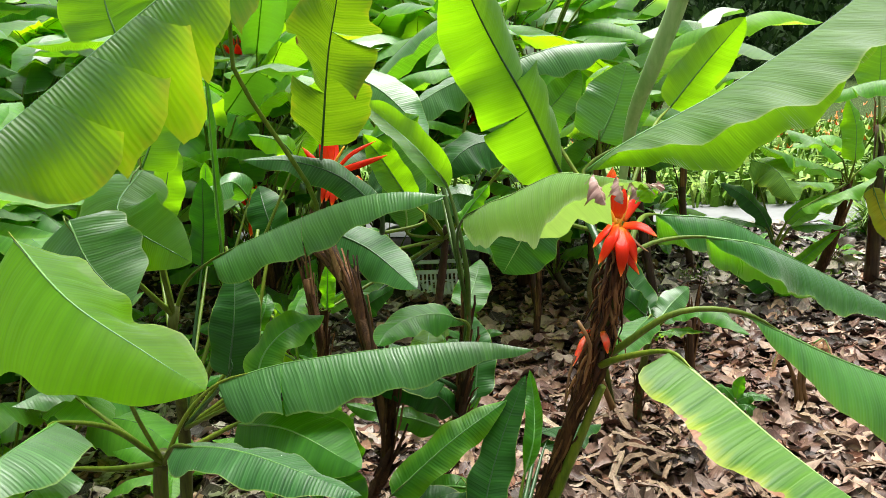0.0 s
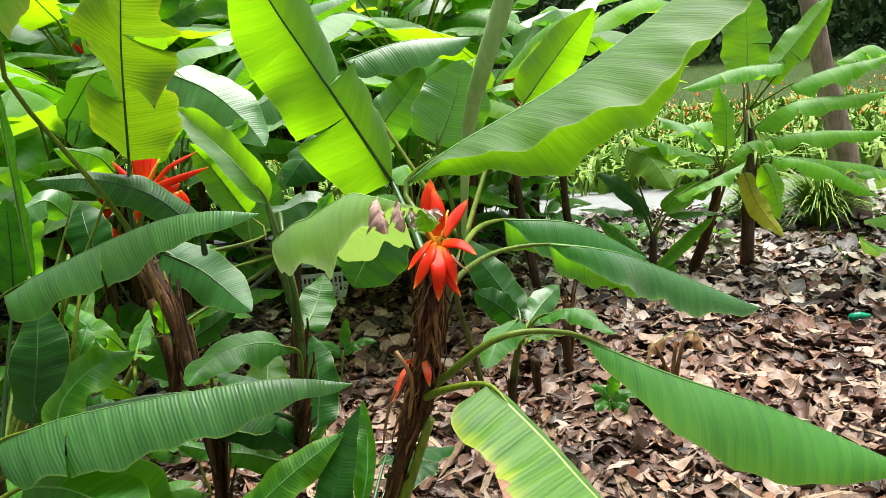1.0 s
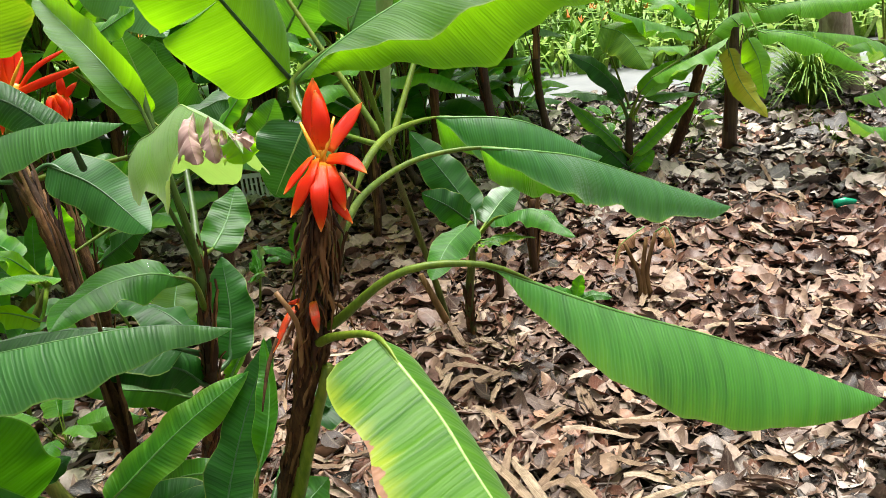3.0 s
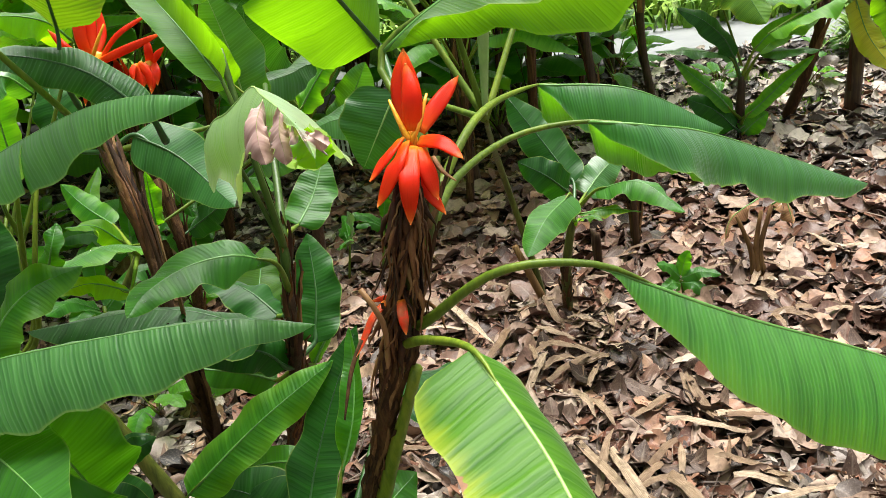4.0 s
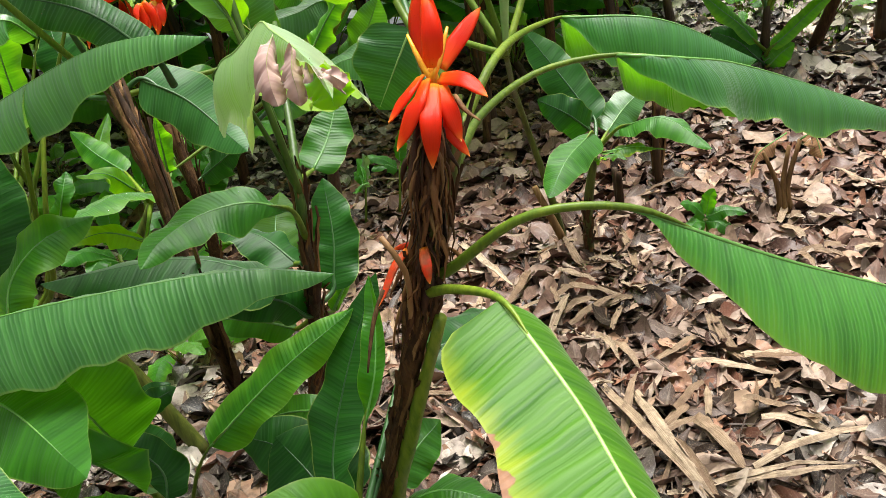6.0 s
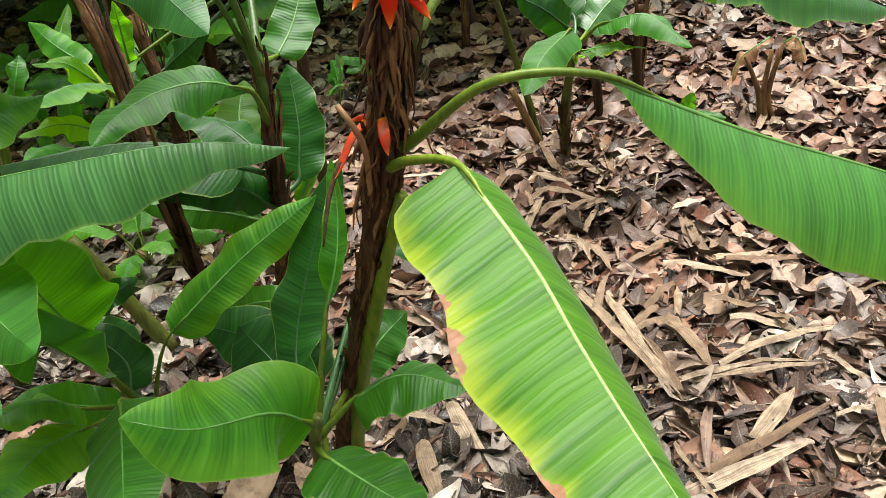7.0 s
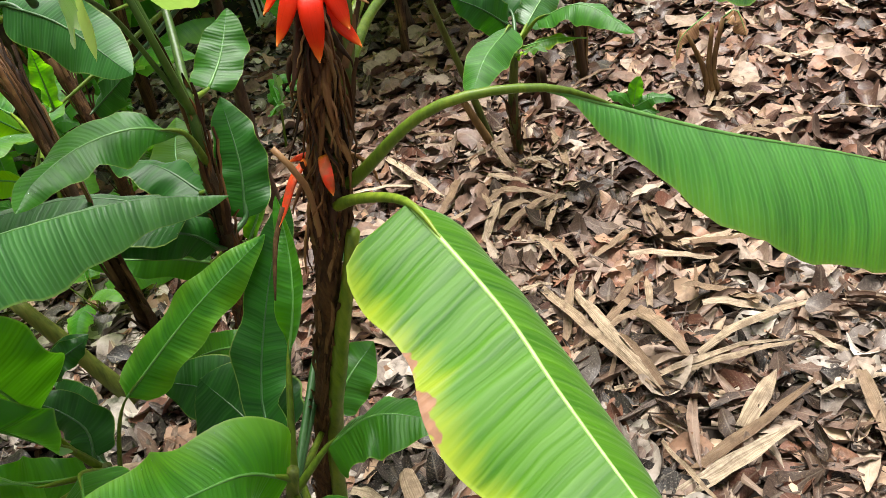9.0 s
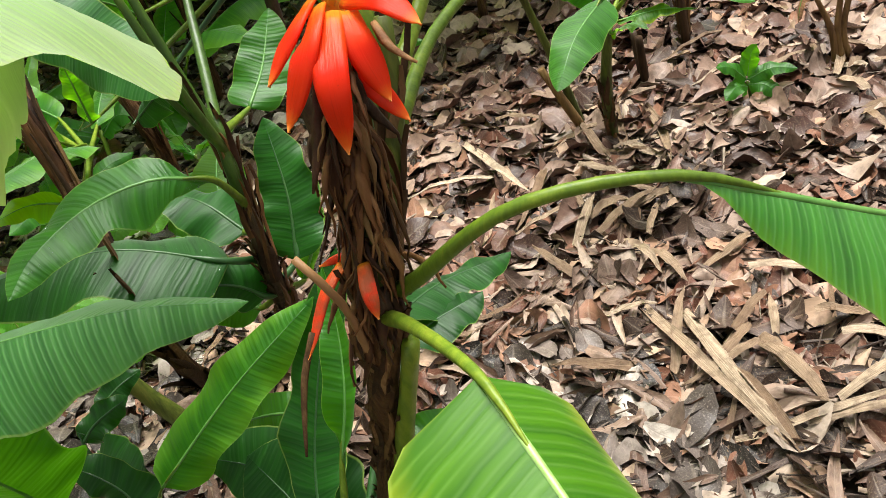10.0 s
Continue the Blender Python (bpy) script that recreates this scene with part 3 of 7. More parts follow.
def bract(head, base, bend, tip, width, out, cup=0.2, material=None, name="bract"):
    """One boat-shaped bract from base over bend to tip, hollow on the side that turns away from out."""
    path = curve_points([base, bend, tip], 15)
    tang = tangents(path)
    out = Vector(out).normalized()
    verts, faces, uvb = [], [], []
    m = 6
    for i, (p, t) in enumerate(zip(path, tang)):
        s = i / 14
        nrm = (out - t * out.dot(t)).normalized()
        sd = t.cross(nrm)
        w = width * (0.55 + 0.40 * math.sin(math.pi * min(s * 0.85 + 0.1, 1.0)) ** 0.7) * (1 - s ** 5) ** 0.8
        for j in range(m + 1):
            q = j / m * 2 - 1
            verts.append(p + sd * w * math.sin(q * 1.25) / 0.95 + nrm * w * (cup * 2 * (math.cos(q * 1.25) - 1) - 0.10 * math.exp(-(q * 5) ** 2) + 0.05 * math.sin(s * 9 + q * 4 + width * 900)) - BASE[head.name])
            uvb.append((j / m, s))
    for i in range(14):
        for j in range(m):
            a = i * (m + 1) + j
            faces.append((a, a + 1, a + m + 2, a + m + 1))
    ob = mesh_object(name, verts, faces, material or bract_red, head, uvs={"blade": uvb})
    solid = ob.modifiers.new("thickness", "SOLIDIFY")
    solid.thickness = 0.0025
    return ob


def dead_bracts(plant, pts, count, seed, reach=0.031):
    """The dark withered bracts that cling, overlapping, to an old flower stalk and hang from it."""
    rnd = random.Random(seed)
    path = curve_points(pts, 40)
    tang = tangents(path)
    for k in range(count):
        i = 4 + int(35 * (k + rnd.random()) / count)
        t = tang[min(i, 39)]
        a = k * 2.4 + rnd.uniform(-0.4, 0.4)
        n = t.orthogonal().normalized()
        out = n * math.cos(a) + t.cross(n) * math.sin(a)
        side = t.cross(out)
        ln, drift = rnd.uniform(0.05, 0.14), rnd.gauss(0.006, 0.013)
        p = path[min(i, 39)]
        far = rnd.uniform(0.35, 1.0) * reach
        line = [p + out * 0.008, p + out * far * 0.8 - t * ln * 0.2 + side * drift * 0.3, p + out * far - t * ln * 0.6 + side * drift, p + out * (far + rnd.uniform(-0.006, 0.010)) - t * ln + side * drift * 1.4]
        w = rnd.uniform(0.0016, 0.0056)
        roll = rnd.uniform(-1.3, 1.3)
        verts, faces = [], []
        for i, q in enumerate(curve_points(line, 9)):
            u = i / 8
            ww = w * (0.55 + 0.6 * math.sin(math.pi * min(u + 0.15, 1.0))) * rnd.uniform(0.7, 1.25) * (1 - 0.75 * u ** 4)
            tilt = roll * (0.3 + u)
            across = side * math.cos(tilt) + out * math.sin(tilt)
            bow = out * math.cos(tilt) - side * math.sin(tilt)
            q = q + side * (rnd.uniform(-0.0015, 0.0015) + 0.0035 * math.sin(u * 6 + k)) + out * (rnd.uniform(-0.0016, 0.0016) + 0.003 * math.sin(u * 7 + k * 1.7))
            for e, lift in ((-1, -0.6), (-0.4, 0.2), (0.4, 0.2), (1, -0.6)):
                verts.append(q + across * ww * e + bow * lift * ww * 0.7 - Vector(plant.location))
        for i in range(8):
            for e in range(3):
                c = i * 4 + e
                faces.append((c, c + 1, c + 5, c + 4))
        flake = mesh_object("dead_bract", verts, faces, sheath_black if rnd.random() < 0.88 else sheath_dry, plant)
        flake.modifiers.new("thickness", "SOLIDIFY").thickness = 0.0012


# ---- the ground and its litter ----
def ground_height(x, y):
    near = max(0.0, 1 - math.hypot(x - 0.5, y - 2.5) / 9)
    return (0.018 * noise.noise(Vector((x * 2.1, y * 2.1, 0))) + 0.03 * noise.noise(Vector((x * 0.6, y * 0.6, 3)))) * near - 0.018


def build_ground():
    xs = [-400, -120, -40, -15] + [-8 + 0.2 * i for i in range(81)] + [12, 30, 100, 400]
    ys = [-400, -100, -20, -5] + [-2 + 0.2 * i for i in range(61)] + [13, 18, 40, 120, 400, 900]
    verts = [(x, y, ground_height(x, y) if -8 <= x <= 8 and -2 <= y <= 10 else -0.018) for y in ys for x in xs]
    w = len(xs)
    faces = [(j * w + i, j * w + i + 1, (j + 1) * w + i + 1, (j + 1) * w + i) for j in range(len(ys) - 1) for i in range(w - 1)]
    ob = mesh_object("ground", verts, faces, soil)
    return tagged(ob, "dark brown soil covered in dead leaf litter", "ground", kind="structure")


ground = build_ground()


def dead_leaf(rnd, length, width, curl, fold, segs=5, cols=2):
    """Verts and faces of one dry leaf, curled along and rolled about its rib, with a nibbled edge, lying about the origin."""
    verts, faces = [], []
    twist, bend = rnd.uniform(-0.7, 0.7), rnd.uniform(-0.5, 0.5)
    roll = [rnd.uniform(0.3, 1.2) * fold, rnd.uniform(0.3, 1.2) * fold]
    ph = [rnd.uniform(0, 6.28) for _ in range(5)]
    crumple = 0.022 * length
    blunt = rnd.uniform(0.5, 0.9)
    for i in range(segs + 1):
        s = i / segs
        x = (s - 0.5) * length
        w = width * max(0.04, math.sin(math.pi * min(0.04 + s * 0.94, 1.0)) ** blunt)
        z = curl * length * (s - 0.5) ** 2 * 2 + 0.06 * length * math.sin(s * 5 + ph[0])
        y0 = bend * length * (s - 0.5) ** 2
        for c in range(-cols, cols + 1):
            q = c / cols
            a = roll[0 if q < 0 else 1] * abs(q) ** 1.3 * 1.4
            jag = 1 + 0.10 * math.sin(s * 9 + ph[1] + c) if abs(c) == cols else 1
            reach = abs(q) * w * jag
            wavy = 0.22 * w * q * q * math.sin(s * 8 + ph[2] + q * 1.5)
            verts.append((x, y0 + math.copysign(reach * math.cos(a), q), z + reach * math.sin(a) + twist * (s - 0.5) * q * w + wavy + rnd.gauss(0, crumple)))
    k = 2 * cols + 1
    for i in range(segs):
        for c in range(k - 1):
            b = i * k + c
            faces.append((b, b + 1, b + k + 1, b + k))
    return verts, faces


def leaf_uv(count, segs, cols=2):
    """Across and along, for each vertex of a run of dead leaves of one build."""
    return [(c / cols, i / segs) for i in range(segs + 1) for c in range(-cols, cols + 1)] * count


def lie(rnd, tilt=0.4):
    return Euler((rnd.gauss(0, tilt), rnd.gauss(0, tilt), rnd.uniform(0, 6.28))).to_matrix()


def litter_density(x, y):
    """Thick under the plants and on the open bed, thinning out towards the lane."""
    if y > 6.4 + 0.25 * math.sin(x * 2):
        return 0.1
    return 1.0


def build_litter():
    rnd = random.Random(5)
    verts, faces = [], []
    kinds = []
    for k in range(60):
        ln = rnd.choice((0.035, 0.05, 0.07, 0.09, 0.10, 0.12, 0.13, 0.15))
        kinds.append(dead_leaf(rnd, ln, ln * rnd.choice((rnd.uniform(0.10, 0.2), rnd.uniform(0.24, 0.36), rnd.uniform(0.28, 0.40))), rnd.uniform(-0.35, 0.45), rnd.uniform(-0.7, 0.7), segs=7))
    total = 0
    while total < 20000:
        x, y = rnd.uniform(-4.5, 5.5), rnd.triangular(-0.6, 7.5, 2.2)
        if rnd.random() > litter_density(x, y) or (abs(x - 0.3) > 1.8 + y * 0.62):
            continue
        v, f = kinds[rnd.randrange(60)]
        r = lie(rnd, 0.19)
        o = Vector((x, y, ground_height(x, y) + 0.010 + abs(rnd.gauss(0, 0.016))))
        first = len(verts)
        verts += [r @ Vector(p) + o for p in v]
        faces += [tuple(i + first for i in q) for q in f]
        total += 1
    ob = mesh_object("leaf_litter", verts, faces, litter_brown, uvs={"blade": leaf_uv(total, 7)})
    tagged(ob, "thick carpet of curled brown and grey dead leaves", "leaf litter", kind="stuff")
    # paler, flatter leaves on the near side of the bed
    verts, faces = [], []
    total = 0
    while total < 7200:
        x, y = rnd.triangular(-1.4, 3.4, 1.8), rnd.triangular(0.7, 2.45, 1.4)
        if noise.noise(Vector((x * 1.6, y * 1.6, 9))) < -0.12:
            continue
        v, f = kinds[rnd.randrange(60)]
        r = lie(rnd, 0.2)
        o = Vector((x, y, ground_height(x, y) + 0.028 + abs(rnd.gauss(0, 0.010))))
        first = len(verts)
        verts += [r @ Vector(p) + o for p in v]
        faces += [tuple(i + first for i in q) for q in f]
        total += 1
    tagged(mesh_object("pale_leaf_litter", verts, faces, litter_pale, uvs={"blade": leaf_uv(total, 7)}), "dry pale grey-tan dead leaves lying loose on top", "leaf litter", kind="stuff")
    # the same paler leaves, thinner, under the plants behind
    verts, faces = [], []
    total = 0
    while total < 3000:
        x, y = rnd.triangular(-3.2, -0.2, -1.0), rnd.uniform(1.7, 5.4)
        v, f = kinds[rnd.randrange(60)]
        r = lie(rnd, 0.2)
        o = Vector((x, y, ground_height(x, y) + 0.026 + abs(rnd.gauss(0, 0.010))))
        first = len(verts)
        verts += [r @ Vector(p) + o for p in v]
        faces += [tuple(i + first for i in q) for q in f]
        total += 1
    tagged(mesh_object("pale_leaf_litter", verts, faces, litter_pale, uvs={"blade": leaf_uv(total, 7)}), "pale dead leaves strewn under the banana plants", "leaf litter", kind="stuff")
    # broad reddish-brown leaves, fresher fallen, behind the flower
    verts, faces = [], []
    total = 0
    while total < 1900:
        x, y = rnd.triangular(-0.9, 3.0, 0.7), rnd.triangular(2.5, 5.2, 3.4)
        v, f = kinds[rnd.randrange(60)]
        r = lie(rnd, 0.14)
        o = Vector((x, y, ground_height(x, y) + 0.030 + abs(rnd.gauss(0, 0.010))))
        first = len(verts)
        verts += [r @ Vector(p) * 1.15 + o for p in v]
        faces += [tuple(i + first for i in q) for q in f]
        total += 1
    tagged(mesh_object("reddish_leaf_litter", verts, faces, litter_red, uvs={"blade": leaf_uv(total, 7)}), "reddish-brown fallen leaves lying flat behind the flower", "leaf litter", kind="stuff")
    # long torn shreds of old banana leaf lying on top
    verts, faces = [], []
    shreds = []
    for k in range(40):
        ln = rnd.uniform(0.09, 0.24)
        shreds.append(dead_leaf(rnd, ln, ln * rnd.uniform(0.055, 0.12), rnd.uniform(-0.25, 0.3), rnd.uniform(-0.6, 0.6), segs=7))
    total = 0
    while total < 950:
        x, y = rnd.triangular(-1.0, 3.6, 1.2), rnd.triangular(0.9, 3.7, 2.0)
        if noise.noise(Vector((x * 1.3, y * 1.3, 4))) < -0.2:
            continue
        v, f = shreds[rnd.randrange(40)]
        r = lie(rnd, 0.07)
        o = Vector((x, y, ground_height(x, y) + 0.036 + abs(rnd.gauss(0, 0.007))))
        first = len(verts)
        verts += [r @ Vector(p) + o for p in v]
        faces += [tuple(i + first for i in q) for q in f]
        total += 1
    tagged(mesh_object("leaf_shreds", verts, faces, litter_shreds, uvs={"blade": leaf_uv(total, 7)}), "long torn tan shreds of dried banana leaf", "leaf litter", kind="stuff")
    # pale leaves between the plants by the path
    verts, faces = [], []
    total = 0
    while total < 3600:
        x, y = rnd.uniform(0.6, 5.0), rnd.uniform(4.3, 7.2)
        v, f = kinds[rnd.randrange(60)]
        r = lie(rnd, 0.2)
        o = Vector((x, y, ground_height(x, y) + 0.030 + abs(rnd.gauss(0, 0.010))))
        first = len(verts)
        verts += [r @ Vector(p) * 1.2 + o for p in v]
        faces += [tuple(i + first for i in q) for q in f]
        total += 1
    tagged(mesh_object("pale_leaf_litter", verts, faces, litter_pale, uvs={"blade": leaf_uv(total, 7)}), "pale dead leaves scattered along the grassy verge", "leaf litter", kind="stuff")
    # coarser litter over the rest of the bed, all round
    verts, faces = [], []
    kinds = [dead_leaf(rnd, ln, ln * rnd.uniform(0.2, 0.34), rnd.uniform(-0.5, 0.8), rnd.uniform(-0.6, 0.9), segs=4, cols=1) for ln in (0.09, 0.11, 0.13, 0.15, 0.16, 0.18) * 4]
    total = 0
    while total < 13000:
        x, y = rnd.uniform(-6.0, 7.0), rnd.uniform(-4.0, 6.6)
        if abs(x - 0.3) < 1.7 + y * 0.6 and y > -0.7:
            continue
        v, f = kinds[rnd.randrange(24)]
        r = lie(rnd, 0.27)
        o = Vector((x, y, ground_height(x, y) + 0.012 + abs(rnd.gauss(0, 0.015))))
        first = len(verts)
        verts += [r @ Vector(p) + o for p in v]
        faces += [tuple(i + first for i in q) for q in f]
        total += 1
    tagged(mesh_object("outer_leaf_litter", verts, faces, litter_brown, uvs={"blade": leaf_uv(total, 4, 1)}), "scattered brown dead leaves round the planted bed", "leaf litter", kind="stuff")
    # broken crumbs and twigs between the leaves
    verts, faces = [], []
    for _ in range(9000):
        x, y = rnd.uniform(-2.0, 2.8), rnd.triangular(0.9, 4.4, 1.7)
        r = lie(rnd, 0.25)
        ln, w = rnd.choice((rnd.uniform(0.008, 0.022), rnd.uniform(0.03, 0.08))), rnd.uniform(0.0010, 0.0045)
        o = Vector((x, y, ground_height(x, y) + 0.02 + rnd.uniform(0, 0.025)))
        first = len(verts)
        for sx, sy, sz in ((-1, -1, 0), (1, -0.6, 0), (1, 0.6, 0.4), (-1, 1, 0.3), (0, 0.2, 1.2)):
            verts.append(r @ Vector((sx * ln, sy * w, sz * w)) + o)
        faces += [tuple(i + first for i in q) for q in ((0, 1, 4), (1, 2, 4), (2, 3, 4), (3, 0, 4))]
    ob = mesh_object("litter_crumbs", verts, faces, litter_bits, smooth=False)
    tagged(ob, "broken bits of dead leaf and thin twigs", "leaf litter", kind="stuff")


build_litter()


def loose_leaves():
    """The single dead leaves on the open bed beside the flower, and the long straw-coloured strips among them."""
    rnd = random.Random(77)
    shapes = []
    for k in range(14):
        ln = rnd.uniform(0.09, 0.15)
        v, f = dead_leaf(rnd, ln, ln * rnd.uniform(0.18, 0.32), rnd.uniform(-0.3, 0.7), rnd.uniform(-0.6, 0.9), segs=7)
        me = bpy.data.meshes.new("dead_leaf")
        me.from_pydata(v, [], f)
        me.polygons.foreach_set("use_smooth", [True] * len(me.polygons))
        me.materials.append(litter_single)
        spread, place = me.uv_layers.new(name="blade"), leaf_uv(1, 7)
        for loop in me.loops:
            spread.data[loop.index].uv = place[loop.vertex_index]
        shapes.append(me)
    for k in range(280):
        x, y = rnd.uniform(0.25, 1.9), rnd.uniform(1.5, 3.4)
        ob = new("dead_leaf", shapes[k % 14])
        ob.parent = ground
        ob.matrix_basis = Matrix.Translation((x, y, ground_height(x, y) + rnd.uniform(0.035, 0.055))) @ lie(rnd, 0.3).to_4x4()


def dry_strip(x0, y0, x1, y1, width, lift=0.066):
    """One long dry leaf sheath lying from one place to another, hollow and slightly bowed."""
    a, b = Vector((x0, y0, 0)), Vector((x1, y1, 0))
    d = b - a
    side = Vector((-d.y, d.x, 0)).normalized()
    seed = x0 * 7.1 + y0 * 3.3
    verts, faces = [], []
    for i in range(9):
        s = i / 8
        p = a + d * s + side * d.length * 0.06 * math.sin(math.pi * s + seed) * math.sin(seed * 5)
        z = ground_height(p.x, p.y) + lift + 0.02 * math.sin(s * 3 + seed)
        w = width * (0.35 + 0.65 * math.sin(math.pi * min(0.12 + 0.88 * s, 1)) ** 0.6) * (1 - 0.7 * s ** 4)
        for q in (-1, -0.45, 0, 0.45, 1):
            verts.append((p.x + side.x * w * q, p.y + side.y * w * q, z + 0.55 * w * q * q * (1 if math.sin(seed * 9) > 0 else -0.6) + 0.004 * math.sin(seed + i * 2 + q * 3)))
    for i in range(8):
        for q in range(4):
            k = i * 5 + q
            faces.append((k, k + 1, k + 6, k + 5))
    return mesh_object("dry_strip", verts, faces, litter_straw, ground, uvs={"blade": [(q, i / 8) for i in range(9) for q in (-1, -0.45, 0, 0.45, 1)]})


loose_leaves()


# ---- the plants round the flower ----
main = plant_thing((-0.03, 1.85, 0), "flowering banana plant with dry brown stem and orange-red flower head")
tube("pseudostem", main, [(-0.03, 1.85, 0), (0.06, 1.76, 0.3), (0.17, 1.66, 0.65), (0.255, 1.585, 0.92), (0.3, 1.6, 1.02)], [0.021, 0.019, 0.017, 0.016, 0.014], stem_brown, n=26, sides=12, lump=0.35)
tube("pseudostem", main, [(0.26, 1.6, 0.9), (0.3, 1.625, 1.03), (0.33, 1.655, 1.12), (0.34, 1.67, 1.18)], [0.012, 0.011, 0.01, 0.008], stem_green, n=12, sides=10, lump=0.4)
sheaths(main, [(0.26, 1.6, 0.9), (0.3, 1.625, 1.03), (0.33, 1.655, 1.12)], 0.011, 16, sheath_dry, 6, length=(0.05, 0.14), spread=0.2, width=0.005)
tube("flower_stalk", main, [(0.25, 1.59, 0.88), (0.287, 1.575, 1.03), (0.312, 1.572, 1.14), (0.318, 1.572, 1.195)], [0.012, 0.012, 0.01, 0.006], stem_green, n=14, sides=8, lump=0.4)
sheaths(main, [(-0.03, 1.85, 0), (0.06, 1.76, 0.3), (0.17, 1.66, 0.65), (0.255, 1.585, 0.92)], 0.015, 90, sheath_dry, 3, length=(0.07, 0.24), spread=0.3, width=0.006)
sheaths(main, [(-0.03, 1.85, 0), (0.06, 1.76, 0.3), (0.17, 1.66, 0.65), (0.255, 1.585, 0.92)], 0.016, 40, sheath_black, 4, length=(0.06, 0.16), spread=0.4, width=0.005)
tube("leaf_sheath", main, [(0.012, 1.825, 0.02), (0.097, 1.73, 0.35), (0.197, 1.64, 0.66), (0.275, 1.585, 0.88)], [0.017, 0.015, 0.013, 0.010], stalk_green, n=20, sides=8, lump=0.4, label='green strip of living sheath on the brown stem')
dead_bracts(main, [(0.25, 1.588, 0.92), (0.288, 1.573, 1.05), (0.314, 1.570, 1.195)], 150, 5, reach=0.027)
leaf(main, [(0.27, 1.585, 0.95), (0.302, 1.572, 0.965), (0.416, 1.522, 1.059)], [(0.545, 1.524, 1.054), (0.732, 1.536, 0.951), (0.952, 1.556, 0.845), (1.221, 1.569, 0.691)], 0.15, (76, 70, 60), (47, 54, 56), leaf_arch, wave=0.006, thick=0.0047, n=40, m=9, shoulder=0.5, far_shoulder=0.2, rib=rib_mid, wide=((0.25, 0.45, 0.9, 1.0), 1.0))
leaf(main, [(0.265, 1.575, 0.93), (0.311, 1.5, 0.977)], [(0.378, 1.381, 1.029), (0.447, 1.24, 0.993), (0.48, 1.138, 0.98), (0.509, 1.05, 0.972), (0.541, 0.954, 0.968), (0.556, 0.89, 0.979)], 0.102, (50, 64, 70), 10, leaf_turning, wave=0.005, thick=0.0044, n=40, m=9, shoulder=0.07, rib=rib_pale)
leaf(main, [(0.31, 1.63, 1.05), (0.32, 1.7, 1.2)], [(0.264, 1.811, 1.308), (0.368, 1.815, 1.376), (0.599, 1.856, 1.483), (0.857, 1.927, 1.631), (1.138, 2.042, 1.832)], 0.21, 82, 16, leaf_lime, wave=0.01, thick=0.005, n=60, m=9, shoulder=0.4)
leaf(main, [(0.31, 1.65, 1.05), (0.29, 1.78, 1.16)], [(0.23, 2.058, 1.278), (0.142, 1.898, 1.475), (0.081, 1.868, 1.592), (0.031, 1.785, 1.702), (-0.012, 1.709, 1.833)], 0.125, 8, 44, leaf_lime, up=(0, -0.9, 0.45), wave=0.014, ragged=0.06, thick=0.006, rib=rib_dark, n=34, tears=[(-1, 0.34, 10), (-1, 0.62, -8), (1, 0.45, 25)])
leaf(main, [(0.32, 1.64, 1.08), (0.36, 1.823, 1.094), (0.459, 1.977, 1.103)], [(0.594, 2.043, 1.095), (0.714, 2.042, 1.073), (0.887, 2.222, 0.977), (1.304, 2.477, 0.729)], 0.109, (86, 82, 78), (66, 70, 68, 64), leaf_rimmed, wave=0.008, n=44, m=10, shoulder=0.24, far_shoulder=0.07, wide=((1.0, 0.94, 0.92, 0.92, 0.92), 1.06), hem=(0.0, -28.0), pleat=0.0022, rib=rib_mid)
leaf(main, [(0.33, 1.66, 1.12), (0.405, 1.901, 1.173)], [(0.519, 2.328, 1.105), (0.717, 2.292, 1.081), (0.921, 2.338, 0.956)], 0.11, (86, 82, 78), (66, 70, 68, 64), leaf_rimmed, wave=0.008, n=40, m=10, shoulder=0.32, far_shoulder=0.07, wide=((1.0, 0.94, 0.92, 0.92, 0.92), 1.06), hem=(0.0, -28.0), pleat=0.0022, rib=rib_mid)
tube("cut_stalk", main, [(0.19, 1.645, 0.7), (0.222, 1.598, 0.84), (0.248, 1.537, 0.981), (0.223, 1.541, 1.043)], [0.008, 0.0062, 0.0042, 0.004], stalk_rust, n=14, lump=0.15, label='cut orange-brown leaf stalk')
old = tube("old_flower", main, [(0.27, 1.57, 0.93), (0.275, 1.565, 0.97)], [0.010, 0.006], stem_dark, n=4)
bract(old, (0.274, 1.551, 1.016), (0.278, 1.524, 1.002), (0.28, 1.515, 0.979), 0.0085, (0, -1, 0.2), cup=0.2, material=bract_faded)
bract(old, (0.277, 1.574, 0.996), (0.251, 1.578, 1.006), (0.228, 1.571, 1.007), 0.0055, (0, -0.9, 0.5), cup=0.3, material=bract_faded)
bract(old, (0.249, 1.572, 1.006), (0.23, 1.545, 0.994), (0.207, 1.505, 0.957), 0.0075, (-0.5, -0.8, 0.2), cup=0.3, material=bract_faded)
tube("withered_bract", main, [(0.216, 1.522, 0.974), (0.201, 1.497, 0.946), (0.192, 1.475, 0.915), (0.186, 1.457, 0.888)], [0.0035, 0.0034, 0.0026, 0.0012], sheath_dry, n=10, sides=6, flat=0.5)
head = tube("flower_head", main, [(0.316, 1.616, 1.208), (0.316, 1.618, 1.222), (0.317, 1.622, 1.236)], [0.006, 0.009, 0.005], floret_yellow, n=8, sides=10)
bract(head, (0.315, 1.628, 1.23), (0.309, 1.653, 1.287), (0.315, 1.681, 1.336), 0.022, (-0.1, -1, 0.1), cup=0.5)
